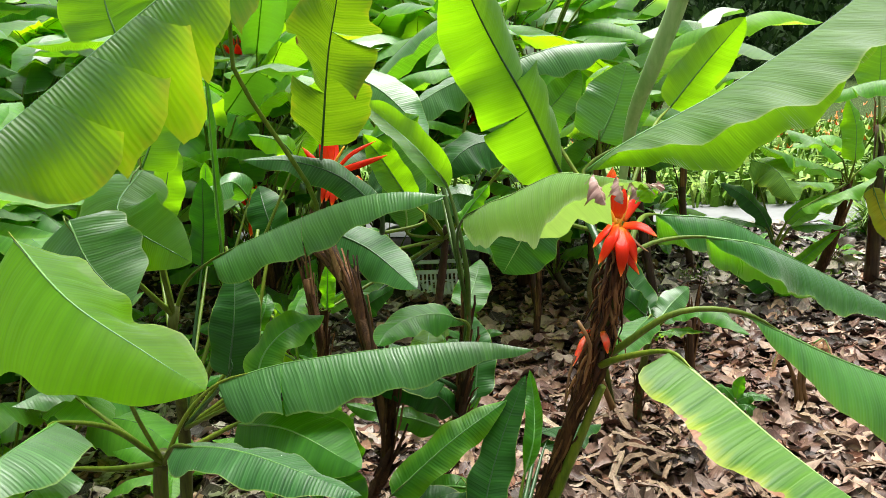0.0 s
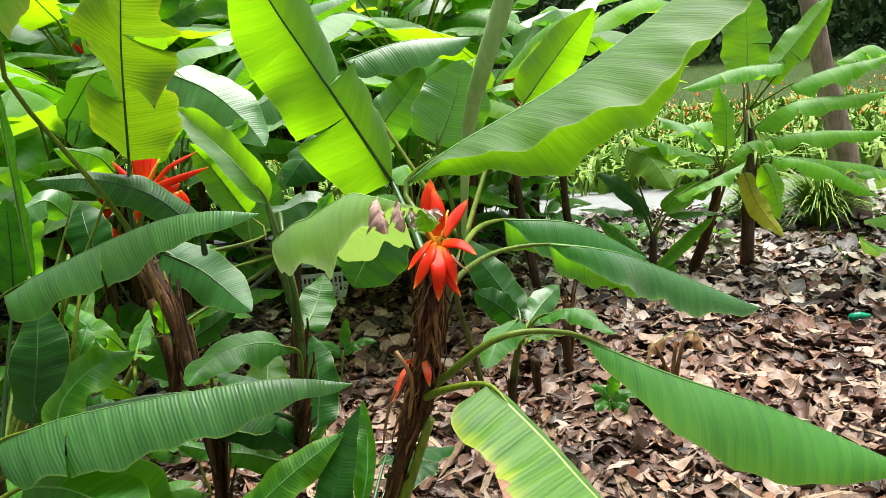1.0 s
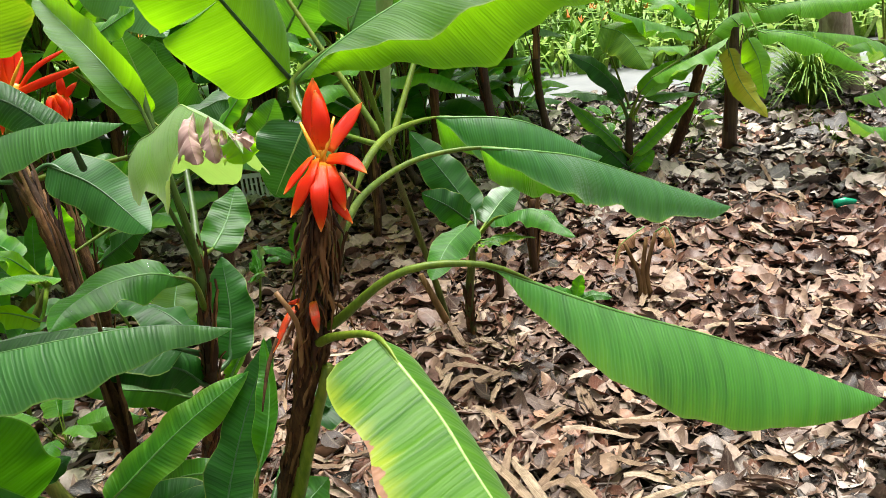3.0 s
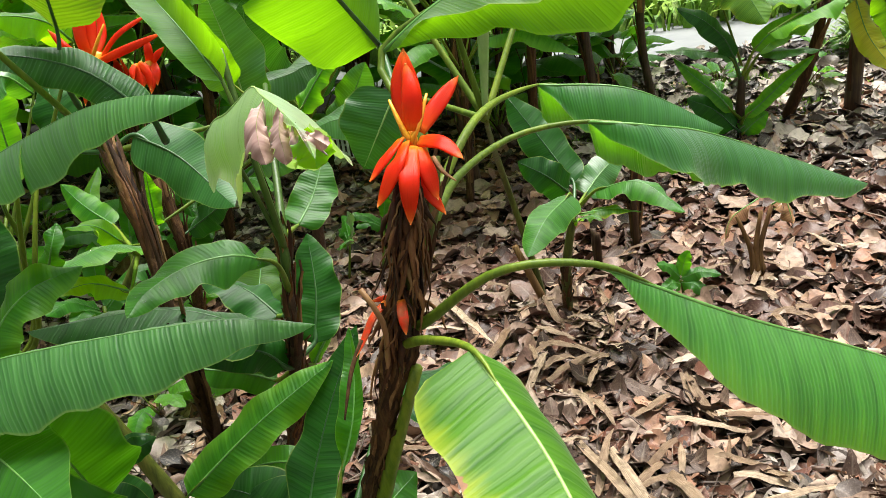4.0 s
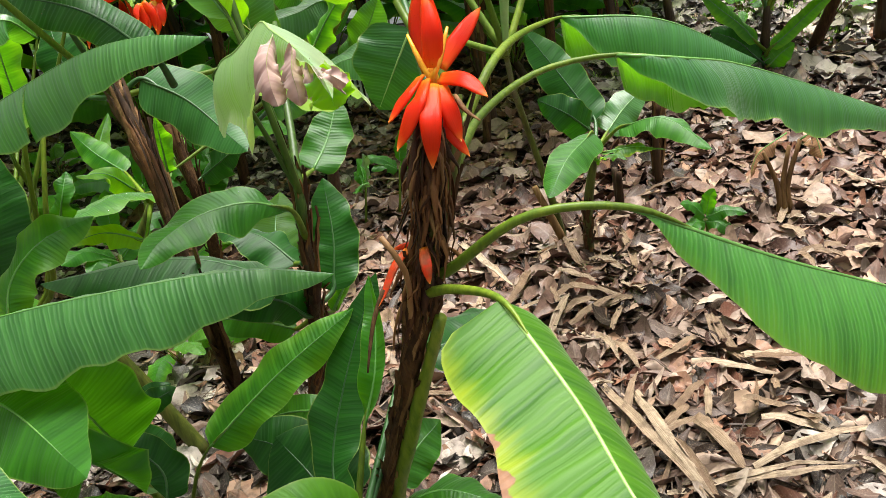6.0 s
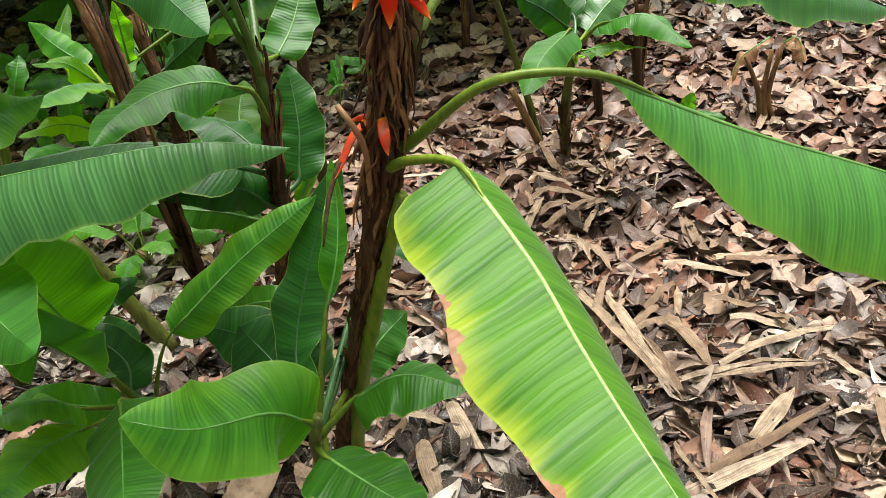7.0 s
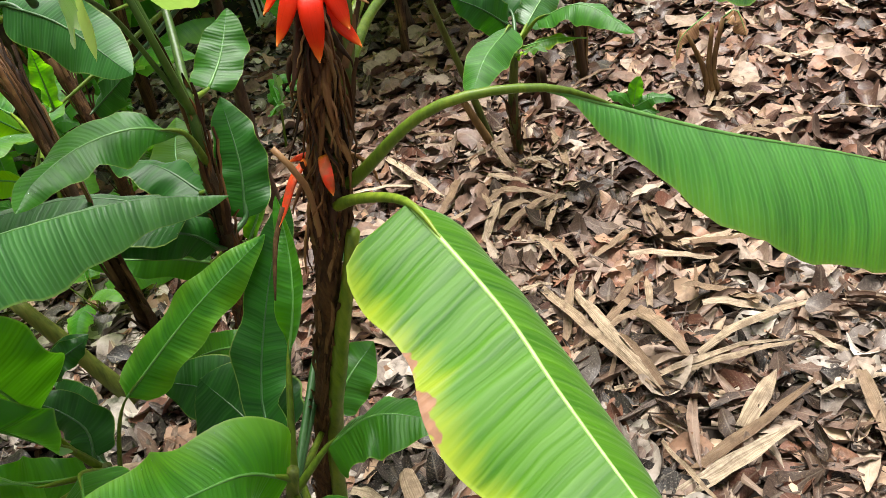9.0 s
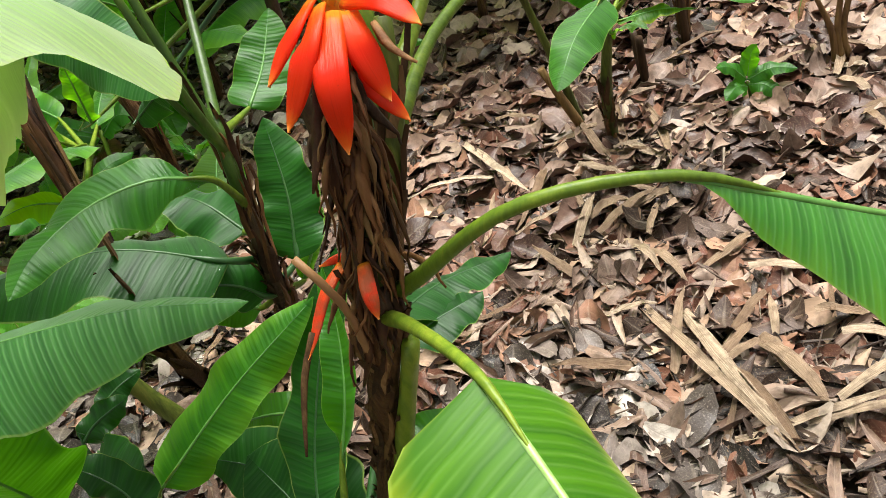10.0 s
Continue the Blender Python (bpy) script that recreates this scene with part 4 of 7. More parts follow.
bract(head, (0.319, 1.624, 1.233), (0.327, 1.651, 1.278), (0.316, 1.679, 1.332), 0.0165, (0.7, -0.7, 0.1), cup=0.5)
bract(head, (0.314, 1.638, 1.229), (0.314, 1.68, 1.272), (0.315, 1.687, 1.33), 0.02, (0, 1, 0.1), cup=0.5)
bract(head, (0.319, 1.61, 1.238), (0.323, 1.617, 1.284), (0.318, 1.651, 1.322), 0.0155, (0, -1, 0.1), cup=0.45)
bract(head, (0.327, 1.626, 1.233), (0.35, 1.651, 1.256), (0.386, 1.692, 1.287), 0.0125, (0.2, -0.8, 0.5))
bract(head, (0.325, 1.611, 1.225), (0.358, 1.584, 1.228), (0.386, 1.557, 1.209), 0.0125, (0.3, -0.7, 0.6))
bract(head, (0.315, 1.589, 1.225), (0.314, 1.533, 1.193), (0.309, 1.524, 1.137), 0.015, (0, -1, 0.2))
bract(head, (0.306, 1.598, 1.228), (0.294, 1.554, 1.209), (0.266, 1.539, 1.16), 0.014, (-0.5, -0.8, 0.3))
bract(head, (0.301, 1.61, 1.231), (0.282, 1.579, 1.218), (0.258, 1.562, 1.19), 0.0115, (-0.7, -0.6, 0.5))
bract(head, (0.328, 1.597, 1.219), (0.337, 1.571, 1.196), (0.346, 1.56, 1.154), 0.014, (0.5, -0.8, 0.3))
bract(head, (0.323, 1.601, 1.205), (0.331, 1.581, 1.169), (0.353, 1.571, 1.128), 0.012, (0.6, -0.7, 0.3))
bract(head, (0.301, 1.622, 1.21), (0.288, 1.614, 1.172), (0.28, 1.604, 1.14), 0.01, (-0.5, 0.5, 0.3), material=stalk_rust)
tube("floret", head, [(0.315, 1.61, 1.222), (0.303, 1.616, 1.25), (0.291, 1.635, 1.278)], [0.0036, 0.0036, 0.0018], floret_yellow, n=6, sides=6)
tube("floret", head, [(0.315, 1.61, 1.222), (0.329, 1.618, 1.246), (0.343, 1.638, 1.28)], [0.0042, 0.0042, 0.0018], floret_yellow, n=6, sides=6)
tube("withered_bract", main, [(0.342, 1.612, 1.199), (0.354, 1.586, 1.186), (0.372, 1.573, 1.174)], [0.003, 0.0042, 0.001], sheath_black, n=8, sides=6, flat=0.4, lump=0.4)
tube("withered_bract", main, [(0.295, 1.577, 1.186), (0.285, 1.547, 1.147), (0.269, 1.527, 1.11)], [0.004, 0.006, 0.001], sheath_black, n=8, sides=6, flat=0.5)

sucker = plant_thing((0, 1.72, 0), "young banana shoot with broad glossy leaves beside flowering stem", group='banana shoots')
tube("pseudostem", sucker, [(0, 1.72, 0), (0.053, 1.564, 0.416), (0.08, 1.543, 0.504)], [0.016, 0.014, 0.01], stem_green, n=8)
leaf(sucker, [(0.055, 1.569, 0.422)], [(0.07, 1.542, 0.487), (0.035, 1.481, 0.581), (-0.044, 1.393, 0.645), (-0.128, 1.369, 0.697)], 0.088, 14, 14, leaf_fresh, up=(0, -0.6, 0.8), label="dark green leaf beaded with rain", drops=200)
leaf(sucker, [(0.055, 1.569, 0.422)], [(0.126, 1.596, 0.485), (0.219, 1.594, 0.537), (0.331, 1.556, 0.533)], 0.072, 30, 20, leaf_mid)
leaf(sucker, [(0.055, 1.569, 0.422)], [(0.079, 1.516, 0.447), (0.158, 1.441, 0.466), (0.265, 1.36, 0.472)], 0.075, 18, 18, leaf_mid)
leaf(sucker, [(0.055, 1.569, 0.422)], [(0.035, 1.607, 0.428), (0.003, 1.733, 0.492), (0.047, 1.834, 0.633), (0.118, 1.919, 0.779)], 0.05, -20, 20, leaf_deep, up=(-0.5, -0.8, 0.2), n=30)
leaf(sucker, [(0.055, 1.569, 0.422)], [(0.003, 1.68, 0.415), (-0.055, 1.749, 0.455), (-0.134, 1.829, 0.48)], 0.11, 10, 10, leaf_deep, up=(0, -0.7, 0.7))
leaf(sucker, [(0.055, 1.569, 0.422)], [(0.101, 1.66, 0.629), (0.127, 1.7, 0.701), (0.133, 1.76, 0.761), (0.127, 1.82, 0.831)], 0.028, -35, -50, leaf_mid, up=(0, -0.9, 0.45), shoulder=0.3)
leaf(sucker, [(0.055, 1.569, 0.422)], [(0.098, 1.772, 0.391), (0.143, 1.826, 0.426), (0.189, 1.889, 0.439)], 0.05, 10, 10, leaf_mid, up=(0, -0.9, 0.45))
leaf(sucker, [(0.055, 1.569, 0.422)], [(0.149, 1.948, 0.604), (0.213, 2.043, 0.575), (0.33, 2.131, 0.539)], 0.055, 25, 25, leaf_deep)
leaf(sucker, [(0.055, 1.569, 0.422)], [(0.159, 1.927, 0.572), (0.213, 1.964, 0.571), (0.282, 2.012, 0.564)], 0.05, 20, 20, leaf_deep)
leaf(sucker, [(0.03, 1.65, 0.2)], [(-0.03, 1.78, 0.34), (-0.074, 1.8, 0.425), (-0.134, 1.82, 0.468), (-0.224, 1.84, 0.488)], 0.07, 14, 16, leaf_deep, up=(0, -0.8, 0.6), wave=0.012, n=26, m=6)
leaf(sucker, [(0.03, 1.65, 0.2)], [(-0.045, 1.9, 0.476), (-0.109, 1.92, 0.469), (-0.182, 1.94, 0.441), (-0.266, 1.95, 0.398)], 0.04, 14, 16, leaf_mid, up=(0, -0.6, 0.8), wave=0.012, n=26, m=6)

shoot = plant_thing((-0.5, 1.95, 0), "low clump of young banana leaves, deep green and wet", group='banana shoots')
tube("pseudostem", shoot, [(-0.5, 1.95, 0), (-0.419, 1.834, 0.252), (-0.371, 1.798, 0.334)], [0.018, 0.015, 0.01], stem_green, n=8)
leaf(shoot, [(-0.47, 1.93, 0.12), (-0.346, 1.799, 0.331), (-0.284, 1.771, 0.458)], [(-0.221, 1.737, 0.549), (-0.078, 1.804, 0.652), (0.068, 1.886, 0.726)], 0.05, 26, 14, leaf_fresh, up=(0.25, -0.65, 0.7), wave=0.014, thick=0.0035)
leaf(shoot, [(-0.397, 1.827, 0.291)], [(-0.316, 1.654, 0.47), (-0.219, 1.457, 0.52), (-0.147, 1.298, 0.543)], 0.085, 20, 20, leaf_mid, up=(0, -0.4, 0.9))
leaf(shoot, [(-0.397, 1.827, 0.291), (-0.374, 1.747, 0.437)], [(-0.368, 1.711, 0.561), (-0.388, 1.671, 0.721), (-0.409, 1.625, 0.835)], 0.11, 14, 14, leaf_mid, shoulder=0.3, up=(0, -0.7, 0.7))
leaf(shoot, [(-0.397, 1.827, 0.291), (-0.374, 1.747, 0.437)], [(-0.334, 1.65, 0.556), (-0.329, 1.56, 0.69), (-0.352, 1.477, 0.787)], 0.075, 18, 18, leaf_mid, up=(0, -0.6, 0.8))
leaf(shoot, [(-0.397, 1.827, 0.291)], [(-0.411, 1.678, 0.433), (-0.446, 1.634, 0.499), (-0.509, 1.567, 0.52)], 0.06, 16, 16, leaf_fresh)
leaf(shoot, [(-0.397, 1.827, 0.291)], [(-0.37, 1.626, 0.439), (-0.405, 1.53, 0.482), (-0.43, 1.409, 0.488)], 0.07, 16, 16, leaf_fresh, up=(0, -0.5, 0.8))
leaf(shoot, [(-0.397, 1.827, 0.291)], [(-0.558, 2.022, 0.338), (-0.484, 1.968, 0.335), (-0.396, 1.908, 0.321)], 0.06, 10, 10, leaf_deep, up=(0, -0.9, 0.45))
leaf(shoot, [(-0.397, 1.827, 0.291)], [(-0.665, 2.213, 0.28), (-0.622, 2.255, 0.298), (-0.579, 2.297, 0.299)], 0.03, 10, 10, leaf_deep, up=(0, -0.9, 0.45))
leaf(shoot, [(-0.43, 1.85, 0.22)], [(-0.421, 1.85, 0.314), (-0.425, 1.88, 0.362), (-0.465, 1.9, 0.406), (-0.529, 1.92, 0.437)], 0.05, 14, 16, leaf_deep, up=(0, -0.8, 0.6), wave=0.012, n=26, m=6)
leaf(shoot, [(-0.43, 1.85, 0.22)], [(-0.496, 1.95, 0.454), (-0.462, 1.97, 0.479), (-0.396, 2, 0.5)], 0.03, 14, 16, leaf_deep, up=(0, -0.8, 0.6), wave=0.012, n=26, m=6)
leaf(shoot, [(-0.43, 1.85, 0.22)], [(-0.414, 1.8, 0.317), (-0.468, 1.75, 0.374), (-0.498, 1.7, 0.44), (-0.532, 1.66, 0.472)], 0.045, 14, 20, leaf_mid, up=(0, -0.7, 0.7), wave=0.012, n=26, m=6)

near_left = plant_thing((-0.8, 1.55, 0), "young banana plant with arching stalks and long green leaf")
tube("pseudostem", near_left, [(-0.8, 1.55, 0), (-0.77, 1.62, 0.35), (-0.741, 1.619, 0.663), (-0.719, 1.608, 0.74)], [0.024, 0.022, 0.02, 0.015], stem_green, n=14, sides=10, lump=0.15)
leaf(near_left, [(-0.724, 1.611, 0.71), (-0.656, 1.612, 0.827)], [(-0.57, 1.6, 0.905), (-0.42, 1.6, 0.947), (-0.19, 1.6, 0.975), (0, 1.6, 0.985), (0.133, 1.6, 0.963)], 0.128, 34, 50, leaf_grey, wave=0.010, n=40, m=9, tears=[(1, 0.22, 7)], thick=0.0032, wide=(1.0, (1.0, 1.0, 0.92, 0.85, 0.75, 0.7)))
leaf(near_left, [(-0.724, 1.611, 0.71), (-0.711, 1.487, 0.885), (-0.653, 1.323, 1.048)], [(-0.623, 1.036, 1.359), (-0.496, 0.929, 1.296), (-0.392, 0.903, 1.231), (-0.303, 0.878, 1.182)], 0.12, (30, 24, 16), (66, 60, 50), leaf_glow, wave=0.009, n=34, m=9, wide=((0.6, 0.8, 1.1, 1.2), (1.2, 1.2, 0.9, 0.8)), hem=(-30.0, 0.0), thick=0.003)
leaf(near_left, [(-0.724, 1.611, 0.71), (-0.76, 1.477, 0.858)], [(-0.795, 1.338, 0.939), (-0.732, 1.099, 0.996), (-0.733, 0.942, 0.985)], 0.1, 30, 40, leaf_grey)
leaf(near_left, [(-0.724, 1.611, 0.71), (-0.788, 1.502, 0.754)], [(-0.804, 1.363, 0.828), (-0.815, 1.261, 0.835), (-0.869, 1.198, 0.804)], 0.06, 30, 40, leaf_grey)
leaf(near_left, [(-0.724, 1.611, 0.71)], [(-1.027, 1.802, 0.805), (-1.027, 1.711, 0.858), (-1.063, 1.606, 0.861)], 0.06, 30, 40, leaf_grey)
leaf(near_left, [(-0.724, 1.611, 0.71)], [(-0.651, 1.523, 0.794), (-0.458, 1.404, 0.836), (-0.198, 1.276, 0.807)], 0.07, 20, 28, leaf_wet, label="dark green leaf beaded with rain", drops=200)
leaf(near_left, [(-0.724, 1.611, 0.71)], [(-0.548, 1.634, 0.793), (-0.405, 1.548, 0.816), (-0.221, 1.404, 0.794)], 0.085, 12, 22, leaf_mid, up=(0, -0.5, 0.8))

bare_stem = plant_thing((-0.27, 2.3, 0), "banana plant with dark stem and several cut green leaf stalks")
tube("pseudostem", bare_stem, [(-0.27, 2.3, 0), (-0.15, 2.2, 0.35), (-0.058, 2.06, 0.647), (-0.044, 2.064, 0.812)], [0.018, 0.017, 0.016, 0.011], stem_dark, n=24, sides=10, lump=0.45)
sheaths(bare_stem, [(-0.27, 2.3, 0), (-0.15, 2.2, 0.35), (-0.058, 2.06, 0.647), (-0.044, 2.064, 0.812)], 0.017, 80, sheath_black, 8, spread=0.35, length=(0.06, 0.22), width=0.007)
tube("leaf_stalk", bare_stem, [(-0.046, 2.057, 0.796), (-0.03, 2.052, 0.902), (-0.051, 2.069, 1.069), (-0.069, 2.093, 1.179), (-0.093, 2.141, 1.294)], [0.009, 0.0095, 0.0078, 0.0065, 0.006], stalk_dark, lump=0.15)
tube("leaf_stalk", bare_stem, [(-0.046, 2.057, 0.796), (-0.03, 2.052, 0.902), (-0.05, 2.168, 0.995), (-0.083, 2.307, 1.068), (-0.108, 2.442, 1.154)], [0.009, 0.0095, 0.0078, 0.0065, 0.006], stalk_dark, lump=0.15)
sheaths(bare_stem, [(-0.068, 2.064, 0.624), (-0.044, 2.064, 0.812), (-0.031, 2.061, 0.923)], 0.014, 30, sheath_black, 9, spread=0.3, length=(0.05, 0.16), width=0.007)
leaf(bare_stem, [(-0.03, 2.052, 0.902), (-0.04, 1.93, 1.12)], [(-0.011, 1.735, 1.228), (0.049, 1.62, 1.281), (0.093, 1.55, 1.306), (0.127, 1.5, 1.33), (0.18, 1.4, 1.367), (0.215, 1.31, 1.377), (0.256, 1.22, 1.381), (0.297, 1.12, 1.384), (0.31, 1.088, 1.374)], 0.122, (46, 50, 54, 54, 52, 50, 46), (84, 84, 84, 80, 74, 74), leaf_pale, stem=stalk_dark, wave=0.009, ragged=0.04, m=10, n=52, shoulder=0.16, far_shoulder=0.16, wide=((0.7, 0.8, 0.95, 1.05, 1.1, 1.1, 1.05, 0.7, 0.4, 0.3, 0.4), (0.66, 0.7, 0.75, 0.82, 0.92, 0.97, 0.97, 0.8, 0.3, 0.1, 0.1, 0.2)), hem=(-15.0, -50.0), rib=rib_pale, thick=0.003, label="pale bleached leaf with a withered purple-brown end")
leaf(bare_stem, [], [(0.231, 1.26, 1.383), (0.233, 1.22, 1.373), (0.237, 1.2, 1.359), (0.242, 1.19, 1.343)], 0.0175, 56, 64, leaf_shrivelled, up=(0.3, -0.9, 0.3), n=24, m=6, wave=0.010, ragged=0.55, thick=0.0006, rib=leaf_shrivelled, name="leaf_tip", label="shrivelled purple-brown leaf end", pleat=0.0034, wide=((0.8, 1.0, 1.0, 1.4, 2.6), (0.6, 0.9, 1.2, 1.6, 2.2)))
leaf(bare_stem, [], [(0.261, 1.2, 1.384), (0.262, 1.18, 1.372), (0.264, 1.175, 1.359), (0.265, 1.17, 1.347)], 0.014, 56, 64, leaf_shrivelled, up=(0.3, -0.9, 0.3), n=24, m=6, wave=0.010, ragged=0.55, thick=0.0006, rib=leaf_shrivelled, name="leaf_tip", label="shrivelled purple-brown leaf end", pleat=0.0034, wide=((0.8, 1.0, 1.0, 1.4, 2.6), (0.6, 0.9, 1.2, 1.6, 2.2)))
leaf(bare_stem, [], [(0.277, 1.17, 1.382), (0.283, 1.15, 1.371), (0.288, 1.14, 1.355)], 0.010, 56, 64, leaf_shrivelled, up=(0.3, -0.9, 0.3), n=24, m=6, wave=0.010, ragged=0.55, thick=0.0006, rib=leaf_shrivelled, name="leaf_tip", label="shrivelled purple-brown leaf end", pleat=0.0034, wide=((0.8, 1.0, 1.0, 1.4, 2.6), (0.6, 0.9, 1.2, 1.6, 2.2)))
leaf(bare_stem, [], [(0.295, 1.13, 1.382), (0.308, 1.11, 1.383), (0.317, 1.105, 1.378)], 0.008, 50, 60, leaf_shrivelled, up=(0.3, -0.9, 0.3), n=24, m=6, wave=0.010, ragged=0.55, thick=0.0006, rib=leaf_shrivelled, name="leaf_tip", label="shrivelled purple-brown leaf end", pleat=0.0034, wide=((0.8, 1.0, 1.0, 1.4, 2.6), (0.6, 0.9, 1.2, 1.6, 2.2)))
leaf(bare_stem, [], [(0.287, 1.15, 1.379), (0.298, 1.13, 1.37), (0.301, 1.125, 1.355)], 0.018, 30, 40, leaf_glow, up=(0.3, -0.9, 0.3), n=18, m=5, wave=0.008, ragged=0.3, thick=0.0006, rib=leaf_glow, name="leaf_tip", label="torn lime-green scrap at the withered leaf end", wide=((0.6, 0.9, 1.2, 2.2), (0.6, 0.9, 1.2, 2.2)))
leaf(bare_stem, [(-0.044, 2.066, 0.791)], [(-0.026, 1.97, 0.902), (-0.086, 1.93, 0.947), (-0.159, 1.88, 0.957), (-0.209, 1.8, 0.951), (-0.229, 1.74, 0.932)], 0.058, 30, 10, leaf_mid, up=(0, -0.35, 0.93), shoulder=0.4, label="green leaf with a brown tip, wet with rain", drops=180)
leaf(bare_stem, [(-0.068, 2.064, 0.624)], [(-0.027, 2.101, 0.642), (-0.017, 2.167, 0.735), (-0.034, 2.257, 0.843)], 0.055, 10, 8, leaf_deep, up=(0, -0.9, 0.45))
leaf(bare_stem, [(-0.039, 2.088, 0.912)], [(-0.052, 2.263, 0.863), (-0.026, 2.34, 0.9), (-0.003, 2.429, 0.966)], 0.055, 10, 8, leaf_mid, up=(0, -0.9, 0.45))
leaf(bare_stem, [(-0.068, 2.085, 0.67)], [(-0.098, 2.026, 0.722), (-0.282, 2.004, 0.81), (-0.557, 1.943, 0.821)], 0.11, 16, 26, leaf_deep, label="dark green leaf beaded with rain", drops=200)
leaf(bare_stem, [(-0.067, 2.088, 0.725)], [(-0.099, 2.129, 0.704), (-0.185, 2.191, 0.75), (-0.303, 2.239, 0.772)], 0.06, 20, 26, leaf_deep)
leaf(bare_stem, [(-0.061, 2.088, 0.724)], [(-0.139, 2.169, 0.685), (-0.167, 2.244, 0.736), (-0.161, 2.326, 0.793)], 0.06, 10, 10, leaf_lime, up=(0, -0.9, 0.45))
leaf(bare_stem, [(-0.068, 2.085, 0.6)], [(-0.082, 2.05, 0.617), (-0.116, 2.02, 0.68), (-0.186, 1.98, 0.718), (-0.267, 1.94, 0.728)], 0.05, 20, 30, leaf_deep, up=(0, -0.7, 0.7), wave=0.012, n=26, m=6)
leaf(bare_stem, [(-0.068, 2.085, 0.6)], [(-0.128, 2.1, 0.556), (-0.202, 2.1, 0.584), (-0.307, 2.1, 0.607), (-0.398, 2.1, 0.635)], 0.04, 20, 30, leaf_mid, up=(0, -0.6, 0.8), wave=0.012, n=26, m=6)
leaf(bare_stem, [(-0.06, 2.08, 0.6)], [(-0.055, 2.15, 0.558), (-0.007, 2.2, 0.638), (0.002, 2.25, 0.736)], 0.022, 20, 40, leaf_fresh, up=(0.4, -0.8, 0.4), wave=0.012, n=26, m=6)
leaf(bare_stem, [(-0.03, 2.052, 0.902), (-0.024, 1.995, 1.056)], [(-0.061, 2.017, 1.256), (-0.141, 2.081, 1.355), (-0.315, 2.291, 1.479)], 0.055, -50, -40, leaf_lime, up=(0, -0.9, 0.45), stem=stalk_dark)

second = plant_thing((-0.42, 2.42, 0), "banana plant with shaggy brown stem and orange-red flower head")
tube("pseudostem", second, [(-0.5, 2.5, 0), (-0.267, 2.007, 0.551), (-0.352, 2.145, 0.917), (-0.523, 2.435, 1.037), (-0.515, 2.435, 1.158)], [0.02, 0.018, 0.017, 0.016, 0.013], stem_brown, n=24, sides=12, lump=0.35)
sheaths(second, [(-0.5, 2.5, 0), (-0.267, 2.007, 0.551), (-0.352, 2.145, 0.917), (-0.523, 2.435, 1.037)], 0.016, 70, sheath_dry, 17, spread=0.16, length=(0.12, 0.34), width=0.011)
sheaths(second, [(-0.267, 2.007, 0.551), (-0.352, 2.145, 0.917), (-0.523, 2.435, 1.037)], 0.015, 60, sheath_black, 18, spread=0.3, length=(0.08, 0.24), width=0.007)
tube("flower_stalk", second, [(-0.515, 2.435, 1.158), (-0.458, 2.343, 1.229), (-0.418, 2.292, 1.274)], [0.018, 0.014, 0.01], stalk_green)
head_two = tube("flower_head", second, [(-0.418, 2.289, 1.268), (-0.413, 2.302, 1.294)], [0.016, 0.012], floret_yellow, n=5)
bract(head_two, (-0.434, 2.287, 1.29), (-0.438, 2.29, 1.344), (-0.432, 2.33, 1.433), 0.015, (0.1, -1, 0.3), cup=0.4)
bract(head_two, (-0.428, 2.29, 1.291), (-0.421, 2.31, 1.345), (-0.432, 2.35, 1.412), 0.014, (0.1, -1, 0.3), cup=0.4)
bract(head_two, (-0.44, 2.286, 1.288), (-0.459, 2.26, 1.316), (-0.497, 2.28, 1.357), 0.01, (0.1, -1, 0.3), cup=0.4)
bract(head_two, (-0.412, 2.284, 1.278), (-0.333, 2.25, 1.301), (-0.249, 2.27, 1.323), 0.0105, (0.1, -1, 0.3), cup=0.4)
bract(head_two, (-0.409, 2.29, 1.281), (-0.359, 2.3, 1.328), (-0.291, 2.34, 1.359), 0.0065, (0.1, -1, 0.3), cup=0.4)
bract(head_two, (-0.428, 2.28, 1.276), (-0.39, 2.24, 1.273), (-0.376, 2.2, 1.272), 0.012, (0.1, -1, 0.3), cup=0.4)
bract(head_two, (-0.433, 2.281, 1.276), (-0.439, 2.25, 1.237), (-0.446, 2.24, 1.197), 0.01, (0.1, -1, 0.3), cup=0.4)
bract(head_two, (-0.427, 2.295, 1.287), (-0.415, 2.34, 1.327), (-0.423, 2.38, 1.389), 0.012, (0.1, -1, 0.3), cup=0.4)
bract(head_two, (-0.37, 2.36, 1.252), (-0.364, 2.35, 1.224), (-0.36, 2.34, 1.193), 0.01, (0.1, -1, 0.3), cup=0.4)
bract(head_two, (-0.364, 2.37, 1.252), (-0.346, 2.36, 1.226), (-0.343, 2.35, 1.192), 0.011, (0.1, -1, 0.3), cup=0.4)
bract(head_two, (-0.364, 2.355, 1.252), (-0.37, 2.34, 1.24), (-0.366, 2.33, 1.222), 0.008, (0.1, -1, 0.3), cup=0.4)
tube("floret", second, [(-0.416, 2.275, 1.29), (-0.397, 2.275, 1.319), (-0.373, 2.28, 1.354)], [0.0045, 0.004, 0.002], floret_yellow, n=6)
leaf(second, [(-0.523, 2.435, 1.037)], [(-0.465, 2.458, 1.068), (-0.34, 2.399, 1.016), (-0.189, 2.269, 0.922)], 0.075, 16, 18, leaf_wet, up=(0.1, -0.8, 0.6), rib=rib_dark)
